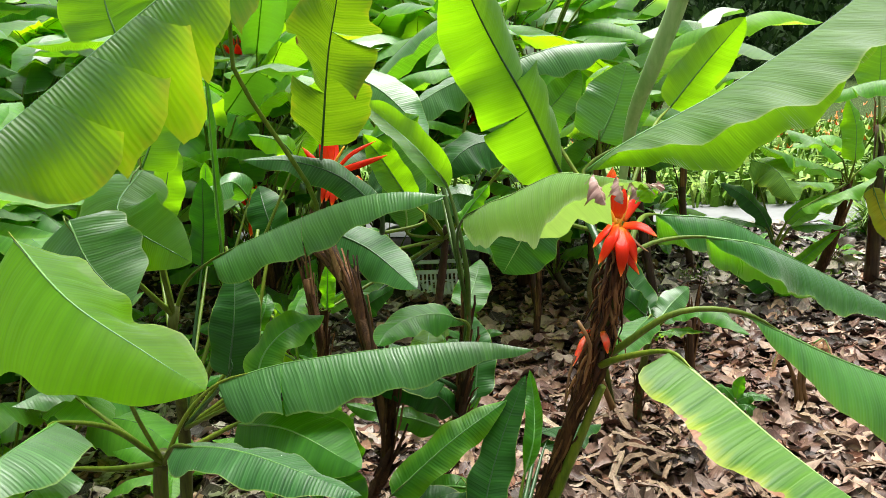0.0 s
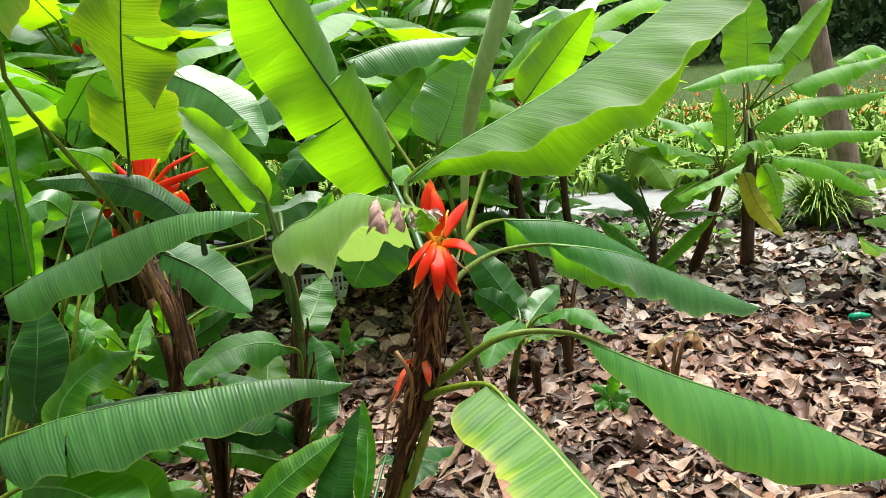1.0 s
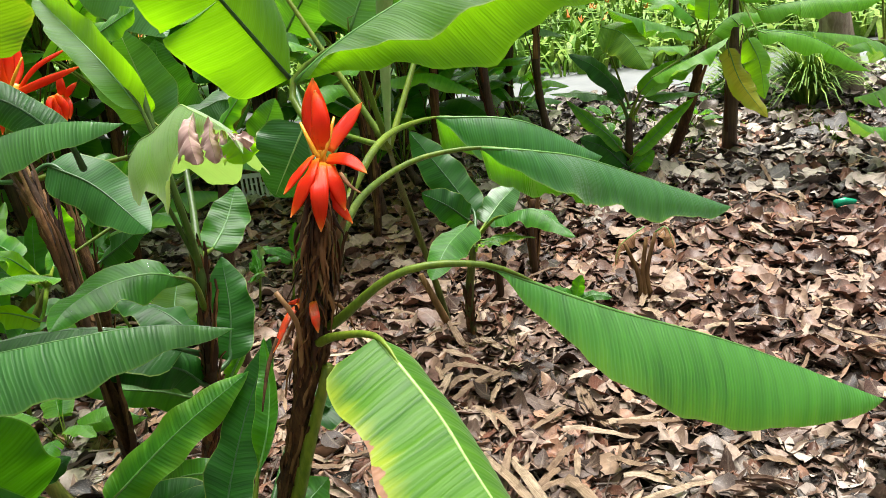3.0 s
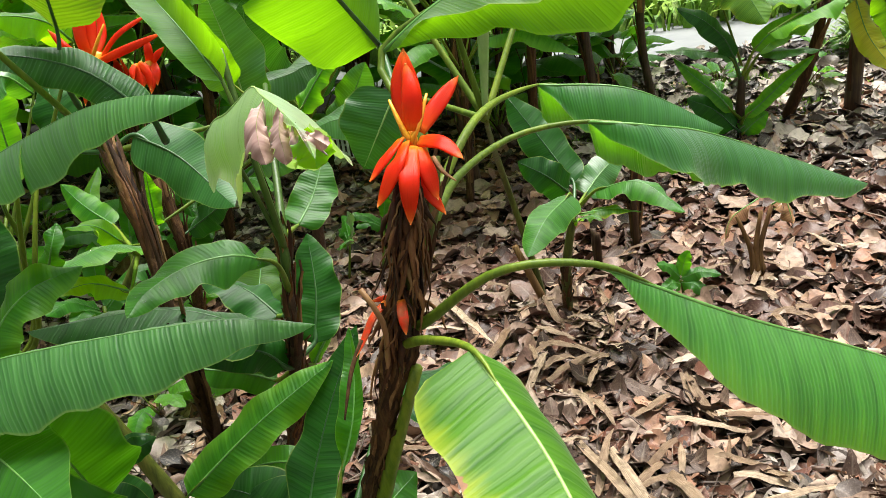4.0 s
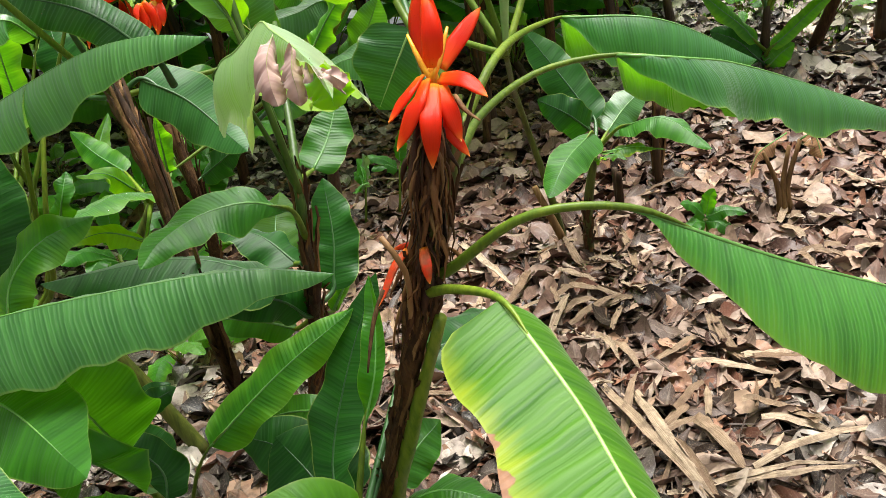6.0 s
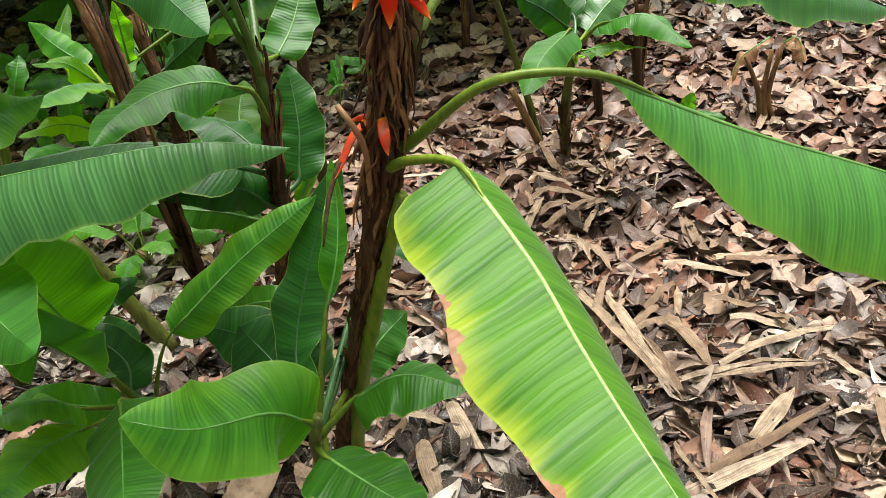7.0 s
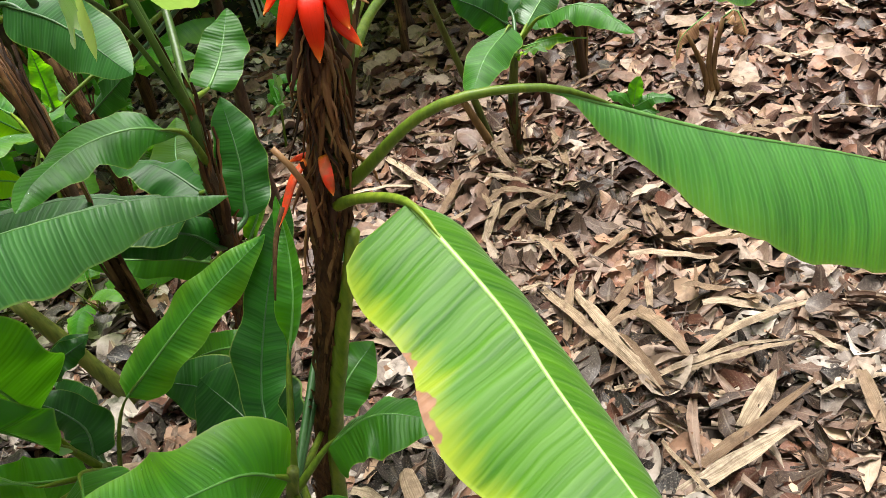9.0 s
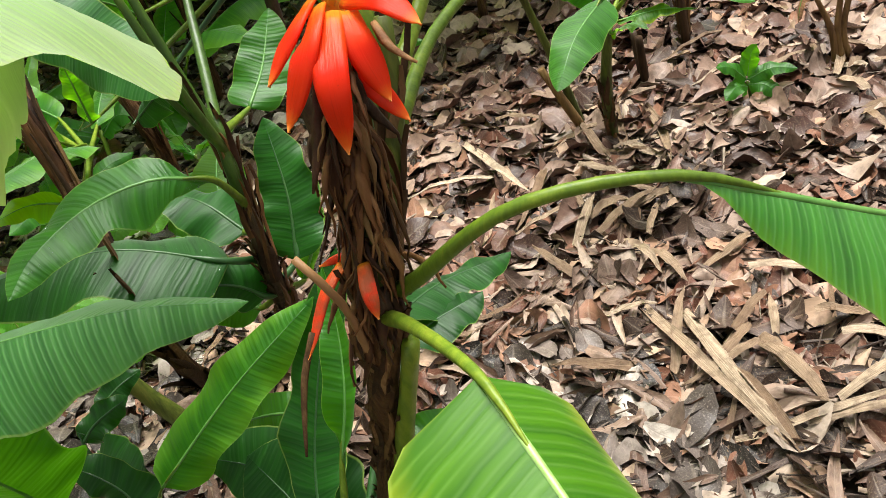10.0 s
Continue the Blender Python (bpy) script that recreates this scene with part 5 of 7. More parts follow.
leaf(second, [(-0.266, 2.177, 1.115)], [(-0.255, 2.112, 1.188), (-0.356, 2.119, 1.285), (-0.486, 2.1, 1.339), (-0.605, 2.065, 1.35)], 0.05, 22, 34, leaf_wet, up=(0, -0.75, 0.66), rib=rib_dark, label="dark green leaf beaded with rain", drops=200)
leaf(second, [(-0.523, 2.435, 1.037), (-0.43, 2.161, 1.258)], [(-0.411, 2.157, 1.368), (-0.347, 2.03, 1.604), (-0.293, 1.923, 1.729), (-0.248, 1.851, 1.869)], 0.12, 16, 24, leaf_yellow, up=(0, -0.9, 0.45), rib=rib_dark, wave=0.018, ragged=0.22, tears=[(-1, 0.27, 34), (1, 0.36, -45), (-1, 0.5, -30), (1, 0.58, 30)])
leaf(second, [(-0.523, 2.435, 1.037), (-0.433, 2.104, 1.235), (-0.513, 1.992, 1.453), (-0.56, 1.919, 1.603), (-0.538, 1.966, 1.802)], [(-0.464, 2.005, 1.944), (-0.693, 1.839, 1.751), (-0.825, 1.694, 1.615), (-0.929, 1.533, 1.49), (-0.968, 1.412, 1.424)], 0.26, (84, 78, 74, 70), 30, leaf_torn, wave=0.012, tears=[(-1, 0.26, -52), (-1, 0.42, -58), (-1, 0.58, -56), (-1, 0.74, -46)], n=72, m=12, wide=((0.45, 0.68, 0.98, 1.3, 1.7), 0.5), hem=(-30.0, 0.0), pleat=0.0025)
leaf(second, [(-0.523, 2.435, 1.037)], [(-0.687, 2.567, 1.018), (-0.724, 2.607, 1.119), (-0.765, 2.69, 1.195)], 0.07, 10, 10, leaf_deep, up=(0, -0.9, 0.45))
leaf(second, [(-0.523, 2.435, 1.037), (-0.192, 2.554, 1.063)], [(-0.229, 2.58, 1.133), (-0.307, 2.574, 1.271), (-0.364, 2.551, 1.363)], 0.06, -30, -30, leaf_lime, up=(0, -0.9, 0.45))

rear_shoot = plant_thing((-0.808, 2.827, 0.552), "low young banana shoot with fresh yellow-green leaves", group='banana shoots')
tube("pseudostem", rear_shoot, [(-0.8, 2.784, 0.489), (-0.728, 2.809, 0.604)], [0.014, 0.01], stem_green, n=6)
leaf(rear_shoot, [(-0.728, 2.809, 0.604)], [(-0.675, 2.734, 0.665), (-0.688, 2.566, 0.741), (-0.716, 2.374, 0.765)], 0.07, 14, 20, leaf_fresh, up=(0, -0.6, 0.8), label="dark green leaf beaded with rain", drops=120)
leaf(rear_shoot, [(-0.728, 2.809, 0.604)], [(-0.656, 2.569, 0.597), (-0.717, 2.49, 0.668), (-0.774, 2.38, 0.692)], 0.04, 20, 20, leaf_glow, up=(0, -0.6, 0.8))
leaf(rear_shoot, [(-0.728, 2.809, 0.604)], [(-0.876, 3.001, 0.642), (-1, 3.083, 0.692), (-1.109, 3.172, 0.749)], 0.05, 20, 20, leaf_fresh, up=(0, -0.7, 0.7))
leaf(rear_shoot, [(-0.728, 2.809, 0.604)], [(-0.898, 2.982, 0.616), (-1.009, 3.136, 0.682), (-1.027, 3.306, 0.757)], 0.04, 20, 20, leaf_glow, up=(0, -0.9, 0.45))
leaf(rear_shoot, [(-0.728, 2.809, 0.604)], [(-0.777, 2.982, 0.599), (-0.787, 3.132, 0.643), (-0.768, 3.335, 0.672)], 0.045, 20, 20, leaf_fresh, up=(0, -0.9, 0.45))
leaf(rear_shoot, [(-0.728, 2.809, 0.604)], [(-0.721, 2.738, 0.678), (-0.754, 2.672, 0.764), (-0.785, 2.574, 0.803)], 0.04, 20, 20, leaf_glow, up=(0, -0.6, 0.8))

left_rear = plant_thing((-1, 2.25, 0), "banana plant with tall upright leaves and long drooping grey-green leaf")
tube("pseudostem", left_rear, [(-1, 2.25, 0), (-0.95, 2.25, 0.5), (-0.873, 2.087, 0.869), (-0.854, 2.087, 0.952)], [0.022, 0.02, 0.018, 0.014], stem_green, n=14, sides=10)
leaf(left_rear, [(-0.862, 2.089, 0.918), (-0.808, 2.075, 1.019)], [(-0.699, 2, 1.097), (-0.579, 1.98, 1.152), (-0.327, 1.95, 1.244), (-0.179, 1.92, 1.268), (-0.057, 1.888, 1.259)], 0.12, 30, 50, leaf_grey, wave=0.009, n=38, m=9, tears=[(1, 0.42, 6)], thick=0.0032, wide=(1.0, (1.0, 1.0, 0.95, 0.88, 0.8)))
leaf(left_rear, [(-0.862, 2.089, 0.918), (-0.834, 1.986, 1.091)], [(-0.832, 1.943, 1.353), (-0.847, 1.818, 1.26), (-0.656, 1.757, 1.148)], 0.1, 10, 10, leaf_lime, up=(0, -0.9, 0.45))
leaf(left_rear, [(-0.95, 2.25, 0.5), (-0.84, 2.43, 0.78)], [(-0.822, 2.41, 0.92), (-0.803, 2.374, 1.2), (-0.785, 2.343, 1.45), (-0.77, 2.31, 1.66)], 0.034, 62, 84, leaf_mid, up=(0, -0.9, 0.45), thick=0.007, shoulder=0.3, rib=rib_mid)
leaf(left_rear, [(-0.862, 2.089, 0.918)], [(-0.943, 1.759, 1.262), (-0.869, 1.692, 1.166), (-0.759, 1.631, 1.086)], 0.13, 14, 24, leaf_grey, up=(0, -0.7, 0.6))
leaf(left_rear, [(-0.95, 2.25, 0.5)], [(-0.693, 2, 0.767), (-0.676, 2.05, 0.918), (-0.692, 2.15, 1.044)], 0.075, 12, 14, leaf_deep, up=(0, -0.9, 0.45))
leaf(left_rear, [(-0.95, 2.25, 0.5)], [(-0.552, 1.8, 0.802), (-0.537, 1.84, 0.883), (-0.472, 1.88, 0.942), (-0.398, 1.95, 0.949)], 0.085, 14, 24, leaf_fresh, up=(-0.45, -0.7, 0.55), wave=0.014, shoulder=0.3, wide=(1.0, 0.7))
leaf(left_rear, [(-0.862, 2.089, 0.918), (-0.92, 2.136, 1.332)], [(-1.068, 2.416, 1.714), (-1.098, 2.437, 1.816), (-1.116, 2.473, 1.983)], 0.16, 8, 10, leaf_lime, up=(0, -0.9, 0.45))
leaf(left_rear, [(-0.862, 2.089, 0.918)], [(-0.92, 2.136, 1.332), (-0.884, 2.163, 1.437), (-0.893, 2.201, 1.606)], 0.09, 8, 10, leaf_lime, up=(0, -0.9, 0.45))
tube("leaf_stalk", left_rear, [(-0.95, 2.25, 0.5), (-0.725, 2.2, 0.672), (-0.704, 2.2, 0.847), (-0.711, 2.2, 0.991), (-0.729, 2.2, 1.089)], [0.008, 0.008, 0.0068, 0.006, 0.005], stalk_green, lump=0.15)
tube("leaf_stalk", left_rear, [(-0.95, 2.25, 0.5), (-0.77, 2.25, 0.638), (-0.714, 2.25, 0.854), (-0.671, 2.25, 1.024), (-0.66, 2.3, 1.116)], [0.008, 0.008, 0.0068, 0.006, 0.005], stalk_green, lump=0.15)
tube("leaf_stalk", left_rear, [(-0.95, 2.25, 0.5), (-0.733, 2.2, 0.649), (-0.669, 2.2, 0.83), (-0.641, 2.25, 0.979), (-0.632, 2.3, 1.058)], [0.008, 0.008, 0.0068, 0.006, 0.005], stalk_green, lump=0.15)
leaf(left_rear, [(-0.95, 2.25, 0.5)], [(-0.906, 2.45, 0.971), (-0.887, 2.45, 1.091), (-0.876, 2.45, 1.192), (-0.869, 2.45, 1.262)], 0.055, 14, 18, leaf_deep, up=(0, -0.9, 0.45), wave=0.012, n=26, m=6)
leaf(left_rear, [(-0.95, 2.25, 0.5)], [(-0.789, 2.65, 1.161), (-0.822, 2.6, 1.225), (-0.871, 2.55, 1.21), (-0.912, 2.5, 1.168)], 0.06, 30, 36, leaf_grey, up=(0, -0.8, 0.6), wave=0.012, n=26, m=6)
leaf(left_rear, [(-0.95, 2.25, 0.5)], [(-1.011, 2.8, 0.939), (-1.005, 2.8, 1.062), (-0.992, 2.8, 1.178), (-0.984, 2.8, 1.275)], 0.05, 14, 20, leaf_fresh, up=(0, -0.9, 0.45), wave=0.012, n=26, m=6)
leaf(left_rear, [(-0.95, 2.25, 0.5)], [(-1.246, 2.9, 1.022), (-1.191, 2.9, 1.159), (-1.161, 2.9, 1.258), (-1.143, 2.9, 1.355)], 0.07, 10, 16, leaf_lime, up=(0, -0.9, 0.45), wave=0.012, n=26, m=6)
leaf(left_rear, [(-0.95, 2.25, 0.5)], [(-0.589, 2.55, 1.294), (-0.607, 2.5, 1.349), (-0.645, 2.45, 1.378), (-0.691, 2.4, 1.392)], 0.06, 30, 50, leaf_glow, up=(0, -0.8, 0.6), wave=0.012, n=26, m=6)
leaf(left_rear, [(-0.95, 2.25, 0.5)], [(-0.698, 2.3, 0.798), (-0.67, 2.3, 0.857), (-0.667, 2.35, 0.903)], 0.03, 14, 14, leaf_mid, up=(0, -0.9, 0.45), wave=0.012, n=26, m=6)
head_three = tube("flower_head", left_rear, [(-0.547, 2.86, 1.174), (-0.545, 2.854, 1.159)], [0.008, 0.006], floret_yellow, n=5)
bract(head_three, (-0.55, 2.86, 1.174), (-0.554, 2.824, 1.146), (-0.561, 2.807, 1.11), 0.014, (0.1, -1, 0.3))
bract(head_three, (-0.543, 2.861, 1.173), (-0.536, 2.822, 1.136), (-0.54, 2.802, 1.093), 0.016, (0.1, -1, 0.3))
bract(head_three, (-0.539, 2.861, 1.172), (-0.522, 2.829, 1.146), (-0.522, 2.814, 1.112), 0.013, (0.1, -1, 0.3))
bract(head_three, (-0.547, 2.858, 1.169), (-0.539, 2.852, 1.202), (-0.542, 2.869, 1.238), 0.014, (0.1, -1, 0.3))
bract(head_three, (-0.542, 2.859, 1.169), (-0.515, 2.851, 1.191), (-0.494, 2.862, 1.208), 0.011, (0.1, -1, 0.3))

rear_left = plant_thing((-0.28, 3.2, 0), "banana plant with dark stem and tall crowded grey-green leaves")
tube("pseudostem", rear_left, [(-0.28, 3.2, 0), (-0.24, 3.1, 0.4), (-0.17, 2.98, 0.8), (-0.14, 2.92, 0.98)], [0.024, 0.021, 0.017, 0.013], stem_dark, n=16, sides=10, lump=0.3)
leaf(rear_left, [(-0.15, 2.94, 0.93)], [(0.154, 2.7, 1.302), (0.226, 2.65, 1.396), (0.287, 2.65, 1.459), (0.337, 2.65, 1.526)], 0.075, 16, 20, leaf_grey, up=(0, -0.9, 0.45), wave=0.012, n=26, m=6, ragged=0.04)
leaf(rear_left, [(-0.15, 2.94, 0.93)], [(-0.485, 2.9, 1.564), (-0.354, 2.85, 1.501), (-0.248, 2.8, 1.406), (-0.179, 2.75, 1.315)], 0.1, 20, 24, leaf_grey, up=(0.2, -0.8, 0.6), wave=0.012, n=26, m=6, ragged=0.04)
leaf(rear_left, [(-0.15, 2.94, 0.93)], [(0.078, 2.9, 1.286), (-0.013, 2.85, 1.286), (-0.086, 2.8, 1.246), (-0.137, 2.78, 1.179)], 0.11, 20, 30, leaf_deep, up=(0, -0.7, 0.7), wave=0.012, n=26, m=6, ragged=0.04)
leaf(rear_left, [(-0.15, 2.94, 0.93)], [(-0.02, 3.0, 1.524), (-0.134, 2.95, 1.479), (-0.226, 2.9, 1.433), (-0.321, 2.9, 1.422)], 0.09, 30, 40, leaf_grey, up=(0, -0.7, 0.7), wave=0.012, n=26, m=6, ragged=0.04)
leaf(rear_left, [(-0.15, 2.94, 0.93)], [(-0.363, 2.6, 1.331), (-0.262, 2.55, 1.378), (-0.174, 2.5, 1.416)], 0.045, 20, 30, leaf_fresh, up=(0, -0.8, 0.6), wave=0.012, n=26, m=6, ragged=0.04)
leaf(rear_left, [(-0.15, 2.94, 0.93)], [(-0.015, 2.9, 1.081), (-0.094, 2.9, 1.103), (-0.153, 2.85, 1.091), (-0.231, 2.8, 1.086)], 0.085, 24, 34, leaf_grey, up=(0, -0.7, 0.7), wave=0.012, n=26, m=6, ragged=0.04)
leaf(rear_left, [(-0.15, 2.94, 0.93)], [(-0.083, 2.6, 1.039), (-0.031, 2.6, 1.107), (0.032, 2.6, 1.179)], 0.035, 30, 40, leaf_fresh, up=(-0.3, -0.8, 0.45), wave=0.012, n=26, m=6, ragged=0.04)
leaf(rear_left, [(-0.15, 2.94, 0.93)], [(0.13, 2.8, 0.857), (0.061, 2.75, 0.962), (-0.019, 2.72, 0.979), (-0.099, 2.7, 0.955)], 0.08, 24, 34, leaf_grey, up=(0, -0.7, 0.7), wave=0.012, n=26, m=6, ragged=0.04)
leaf(rear_left, [(-0.15, 2.94, 0.93)], [(-0.39, 2.9, 1.22), (-0.309, 2.8, 1.152), (-0.28, 2.75, 1.073)], 0.07, 24, 24, leaf_wet, up=(0, -0.8, 0.6), wave=0.012, n=26, m=6, ragged=0.04)
leaf(rear_left, [(-0.15, 2.94, 0.93)], [(-0.265, 2.75, 0.991), (-0.27, 2.75, 1.158), (-0.285, 2.75, 1.258), (-0.305, 2.75, 1.356)], 0.085, 18, 24, leaf_grey, up=(0, -0.9, 0.45), shoulder=0.25, rib=rib_pale, wave=0.012, n=26, m=6)
leaf(rear_left, [(-0.15, 2.94, 0.93)], [(-0.317, 2.6, 0.967), (-0.35, 2.55, 1.026), (-0.382, 2.5, 1.057)], 0.04, 20, 24, leaf_mid, up=(0, -0.8, 0.6), wave=0.012, n=26, m=6)
leaf(rear_left, [(-0.15, 2.94, 0.93)], [(-0.498, 2.7, 0.71), (-0.399, 2.65, 0.775), (-0.309, 2.6, 0.837)], 0.045, 20, 24, leaf_deep, up=(0, -0.8, 0.6), wave=0.012, n=26, m=6)
leaf(rear_left, [(-0.15, 2.94, 0.93)], [(-0.543, 2.6, 0.77), (-0.535, 2.6, 0.854), (-0.529, 2.6, 0.931)], 0.028, 14, 14, leaf_fresh, up=(0, -0.9, 0.45), wave=0.012, n=26, m=6)
leaf(rear_left, [(-0.15, 2.94, 0.93)], [(-0.199, 3, 1.009), (-0.242, 2.95, 1.095), (-0.259, 2.9, 1.205), (-0.256, 2.9, 1.299)], 0.08, 16, 22, leaf_wet, up=(0, -0.9, 0.45), wave=0.012, n=26, m=6)
leaf(rear_left, [(-0.15, 2.94, 0.93)], [(-0.06, 2.9, 0.9), (0.006, 2.9, 0.996), (0.061, 2.9, 1.089)], 0.06, 16, 22, leaf_grey, up=(0, -0.9, 0.45), wave=0.012, n=26, m=6)

rear_mid = plant_thing((0.52, 3.35, 0), "banana plant with leaning green stem and thick pale midrib")
tube("pseudostem", rear_mid, [(0.52, 3.35, 0), (0.47, 3.309, 0.296), (0.403, 3.181, 0.65), (0.4, 2.3, 1.05)], [0.015, 0.011, 0.008, 0.006], stem_green, n=18, sides=10, lump=0.2)
tube("rolled_leaf", rear_mid, [(0.4, 2.3, 1.05), (0.429, 2.202, 1.365), (0.47, 2.092, 1.529), (0.518, 2.054, 1.662), (0.554, 2.006, 1.799)], [0.006, 0.013, 0.021, 0.025, 0.024], rolled_green, n=22, sides=10, flat=0.8, label='pale green new leaf still rolled up')
leaf(rear_mid, [(0.4, 2.3, 1.05)], [(0.349, 2.243, 1.335), (0.401, 2.271, 1.439), (0.436, 2.298, 1.544)], 0.1, 10, 14, leaf_grey, up=(0, -0.9, 0.45))
leaf(rear_mid, [(0.4, 2.3, 1.05), (0.542, 2.563, 1.312)], [(0.66, 2.858, 1.375), (0.777, 2.836, 1.522), (0.887, 2.774, 1.66)], 0.085, 20, 30, leaf_lime, up=(0, -0.9, 0.45))
leaf(rear_mid, [(0.4, 2.3, 1.05)], [(0.172, 2.61, 1.061), (0.131, 2.573, 0.994), (0.064, 2.567, 0.881)], 0.12, 10, 10, leaf_wet, up=(0, -0.9, 0.45), rib=rib_pale)
leaf(rear_mid, [(0.4, 2.3, 1.05)], [(0.11, 2.583, 1.562), (0.289, 2.608, 1.604), (0.491, 2.676, 1.601)], 0.1, 20, 60, leaf_grey)

sapling = plant_thing((0.6, 3.25, 0), "small banana sapling with fresh green leaves standing in litter", group='banana shoots')
tube("pseudostem", sapling, [(0.6, 3.25, 0), (0.6, 3.15, 0.25), (0.633, 3.102, 0.469)], [0.02, 0.018, 0.012], stem_green, n=10)
sheaths(sapling, [(0.6, 3.25, 0), (0.6, 3.2, 0.1), (0.6, 3.15, 0.25)], 0.017, 16, sheath_dry, 44, length=(0.06, 0.2), spread=0.6, width=0.008)
leaf(sapling, [(0.633, 3.102, 0.469)], [(0.623, 3.015, 0.574), (0.531, 2.833, 0.573), (0.465, 2.689, 0.522)], 0.065, 24, 24, leaf_mid, up=(0, -0.5, 0.8), drops=60)
leaf(sapling, [(0.633, 3.102, 0.469)], [(0.702, 3.026, 0.572), (0.828, 2.955, 0.615), (0.942, 2.832, 0.549)], 0.06, 24, 34, leaf_mid)
leaf(sapling, [(0.633, 3.102, 0.469)], [(0.651, 3.222, 0.531), (0.57, 3.317, 0.648), (0.45, 3.428, 0.811)], 0.075, 14, 14, leaf_deep, up=(0, -0.9, 0.45))
leaf(sapling, [(0.633, 3.102, 0.469)], [(0.626, 3.16, 0.527), (0.554, 3.129, 0.605), (0.467, 3.139, 0.659)], 0.06, 14, 14, leaf_deep, up=(0, -0.9, 0.45))
leaf(sapling, [(0.633, 3.102, 0.469)], [(0.686, 3.209, 0.492), (0.754, 3.295, 0.535), (0.845, 3.384, 0.578)], 0.06, 14, 14, leaf_grey, up=(0, -0.9, 0.45))
leaf(sapling, [(0.633, 3.102, 0.469)], [(0.644, 2.991, 0.514), (0.744, 2.959, 0.532), (0.829, 2.916, 0.529)], 0.03, 14, 14, leaf_turning)
leaf(sapling, [(0.633, 3.102, 0.469)], [(0.621, 2.931, 0.513), (0.669, 2.897, 0.543), (0.703, 2.847, 0.542)], 0.02, 14, 14, leaf_lime)

brown_stem = plant_thing((0.935, 3.777, 0.0), "shaggy brown banana stem standing behind a sapling", group='banana stumps')
tube("pseudostem", brown_stem, [(0.935, 3.777, 0.0), (0.941, 3.777, 0.182), (0.955, 3.797, 0.358)], [0.022, 0.02, 0.016], stem_brown, n=12, lump=0.35)
sheaths(brown_stem, [(0.935, 3.777, 0.0), (0.941, 3.777, 0.182), (0.955, 3.797, 0.358)], 0.02, 34, sheath_dry, 73, spread=0.4, width=0.009, length=(0.1, 0.26))

thin_stem = plant_thing((0.75, 3.565, 0.0), "dark bare banana stem beside a sapling", group='banana stumps')
tube("pseudostem", thin_stem, [(0.75, 3.565, 0.0), (0.739, 3.565, 0.2)], [0.014, 0.011], stem_dark, n=8, lump=0.3)

seedling = plant_thing((1.028, 3.27, 0.017), "tiny banana seedling sprouting from leaf litter", name='seedling', category='seedling', group='seedlings')
tube("stem", seedling, [(1.028, 3.27, 0.017), (1.013, 3.251, 0.102)], [0.006, 0.005], stalk_green, n=5, sides=6)
leaf(seedling, [], [(1.015, 3.257, 0.117), (1.031, 3.259, 0.188), (1.046, 3.252, 0.217)], 0.028, 18, 18, leaf_mid, up=(0, -0.5, 0.8), thick=0.002, n=12, m=4)
leaf(seedling, [], [(1.014, 3.253, 0.108), (0.967, 3.24, 0.169), (0.92, 3.22, 0.189)], 0.028, 18, 18, leaf_mid, up=(0, -0.5, 0.8), thick=0.002, n=12, m=4)
leaf(seedling, [], [(1.014, 3.253, 0.108), (1.083, 3.243, 0.135), (1.151, 3.226, 0.122)], 0.028, 18, 18, leaf_mid, up=(0, -0.5, 0.8), thick=0.002, n=12, m=4)
leaf(seedling, [], [(1.012, 3.245, 0.09), (0.972, 3.216, 0.114), (0.931, 3.18, 0.097)], 0.028, 18, 18, leaf_mid, up=(0, -0.5, 0.8), thick=0.002, n=12, m=4)
leaf(seedling, [], [(1.013, 3.247, 0.095), (1.055, 3.222, 0.098), (1.096, 3.189, 0.06)], 0.028, 18, 18, leaf_mid, up=(0, -0.5, 0.8), thick=0.002, n=12, m=4)

seedling_two = plant_thing((-0.157, 3.768, 0.011), "tiny banana seedling sprouting from leaf litter", name='seedling', category='seedling', group='seedlings')
tube("stem", seedling_two, [(-0.157, 3.768, 0.011), (-0.126, 3.812, 0.218)], [0.006, 0.005], stalk_green, n=5, sides=6)
leaf(seedling_two, [], [(-0.124, 3.82, 0.236), (-0.107, 3.831, 0.328), (-0.094, 3.831, 0.372)], 0.028, 18, 18, leaf_mid, up=(0, -0.5, 0.8), thick=0.002, n=12, m=4)
leaf(seedling_two, [], [(-0.138, 3.809, 0.215), (-0.205, 3.791, 0.273), (-0.277, 3.762, 0.282)], 0.028, 18, 18, leaf_mid, up=(0, -0.5, 0.8), thick=0.002, n=12, m=4)
leaf(seedling_two, [], [(-0.126, 3.81, 0.214), (-0.04, 3.81, 0.259), (0.039, 3.799, 0.256)], 0.028, 18, 18, leaf_mid, up=(0, -0.5, 0.8), thick=0.002, n=12, m=4)
leaf(seedling_two, [], [(-0.134, 3.804, 0.204), (-0.184, 3.781, 0.244), (-0.238, 3.747, 0.237)], 0.028, 18, 18, leaf_mid, up=(0, -0.5, 0.8), thick=0.002, n=12, m=4)
leaf(seedling_two, [], [(-0.127, 3.807, 0.207), (-0.078, 3.797, 0.241), (-0.035, 3.775, 0.228)], 0.028, 18, 18, leaf_mid, up=(0, -0.5, 0.8), thick=0.002, n=12, m=4)

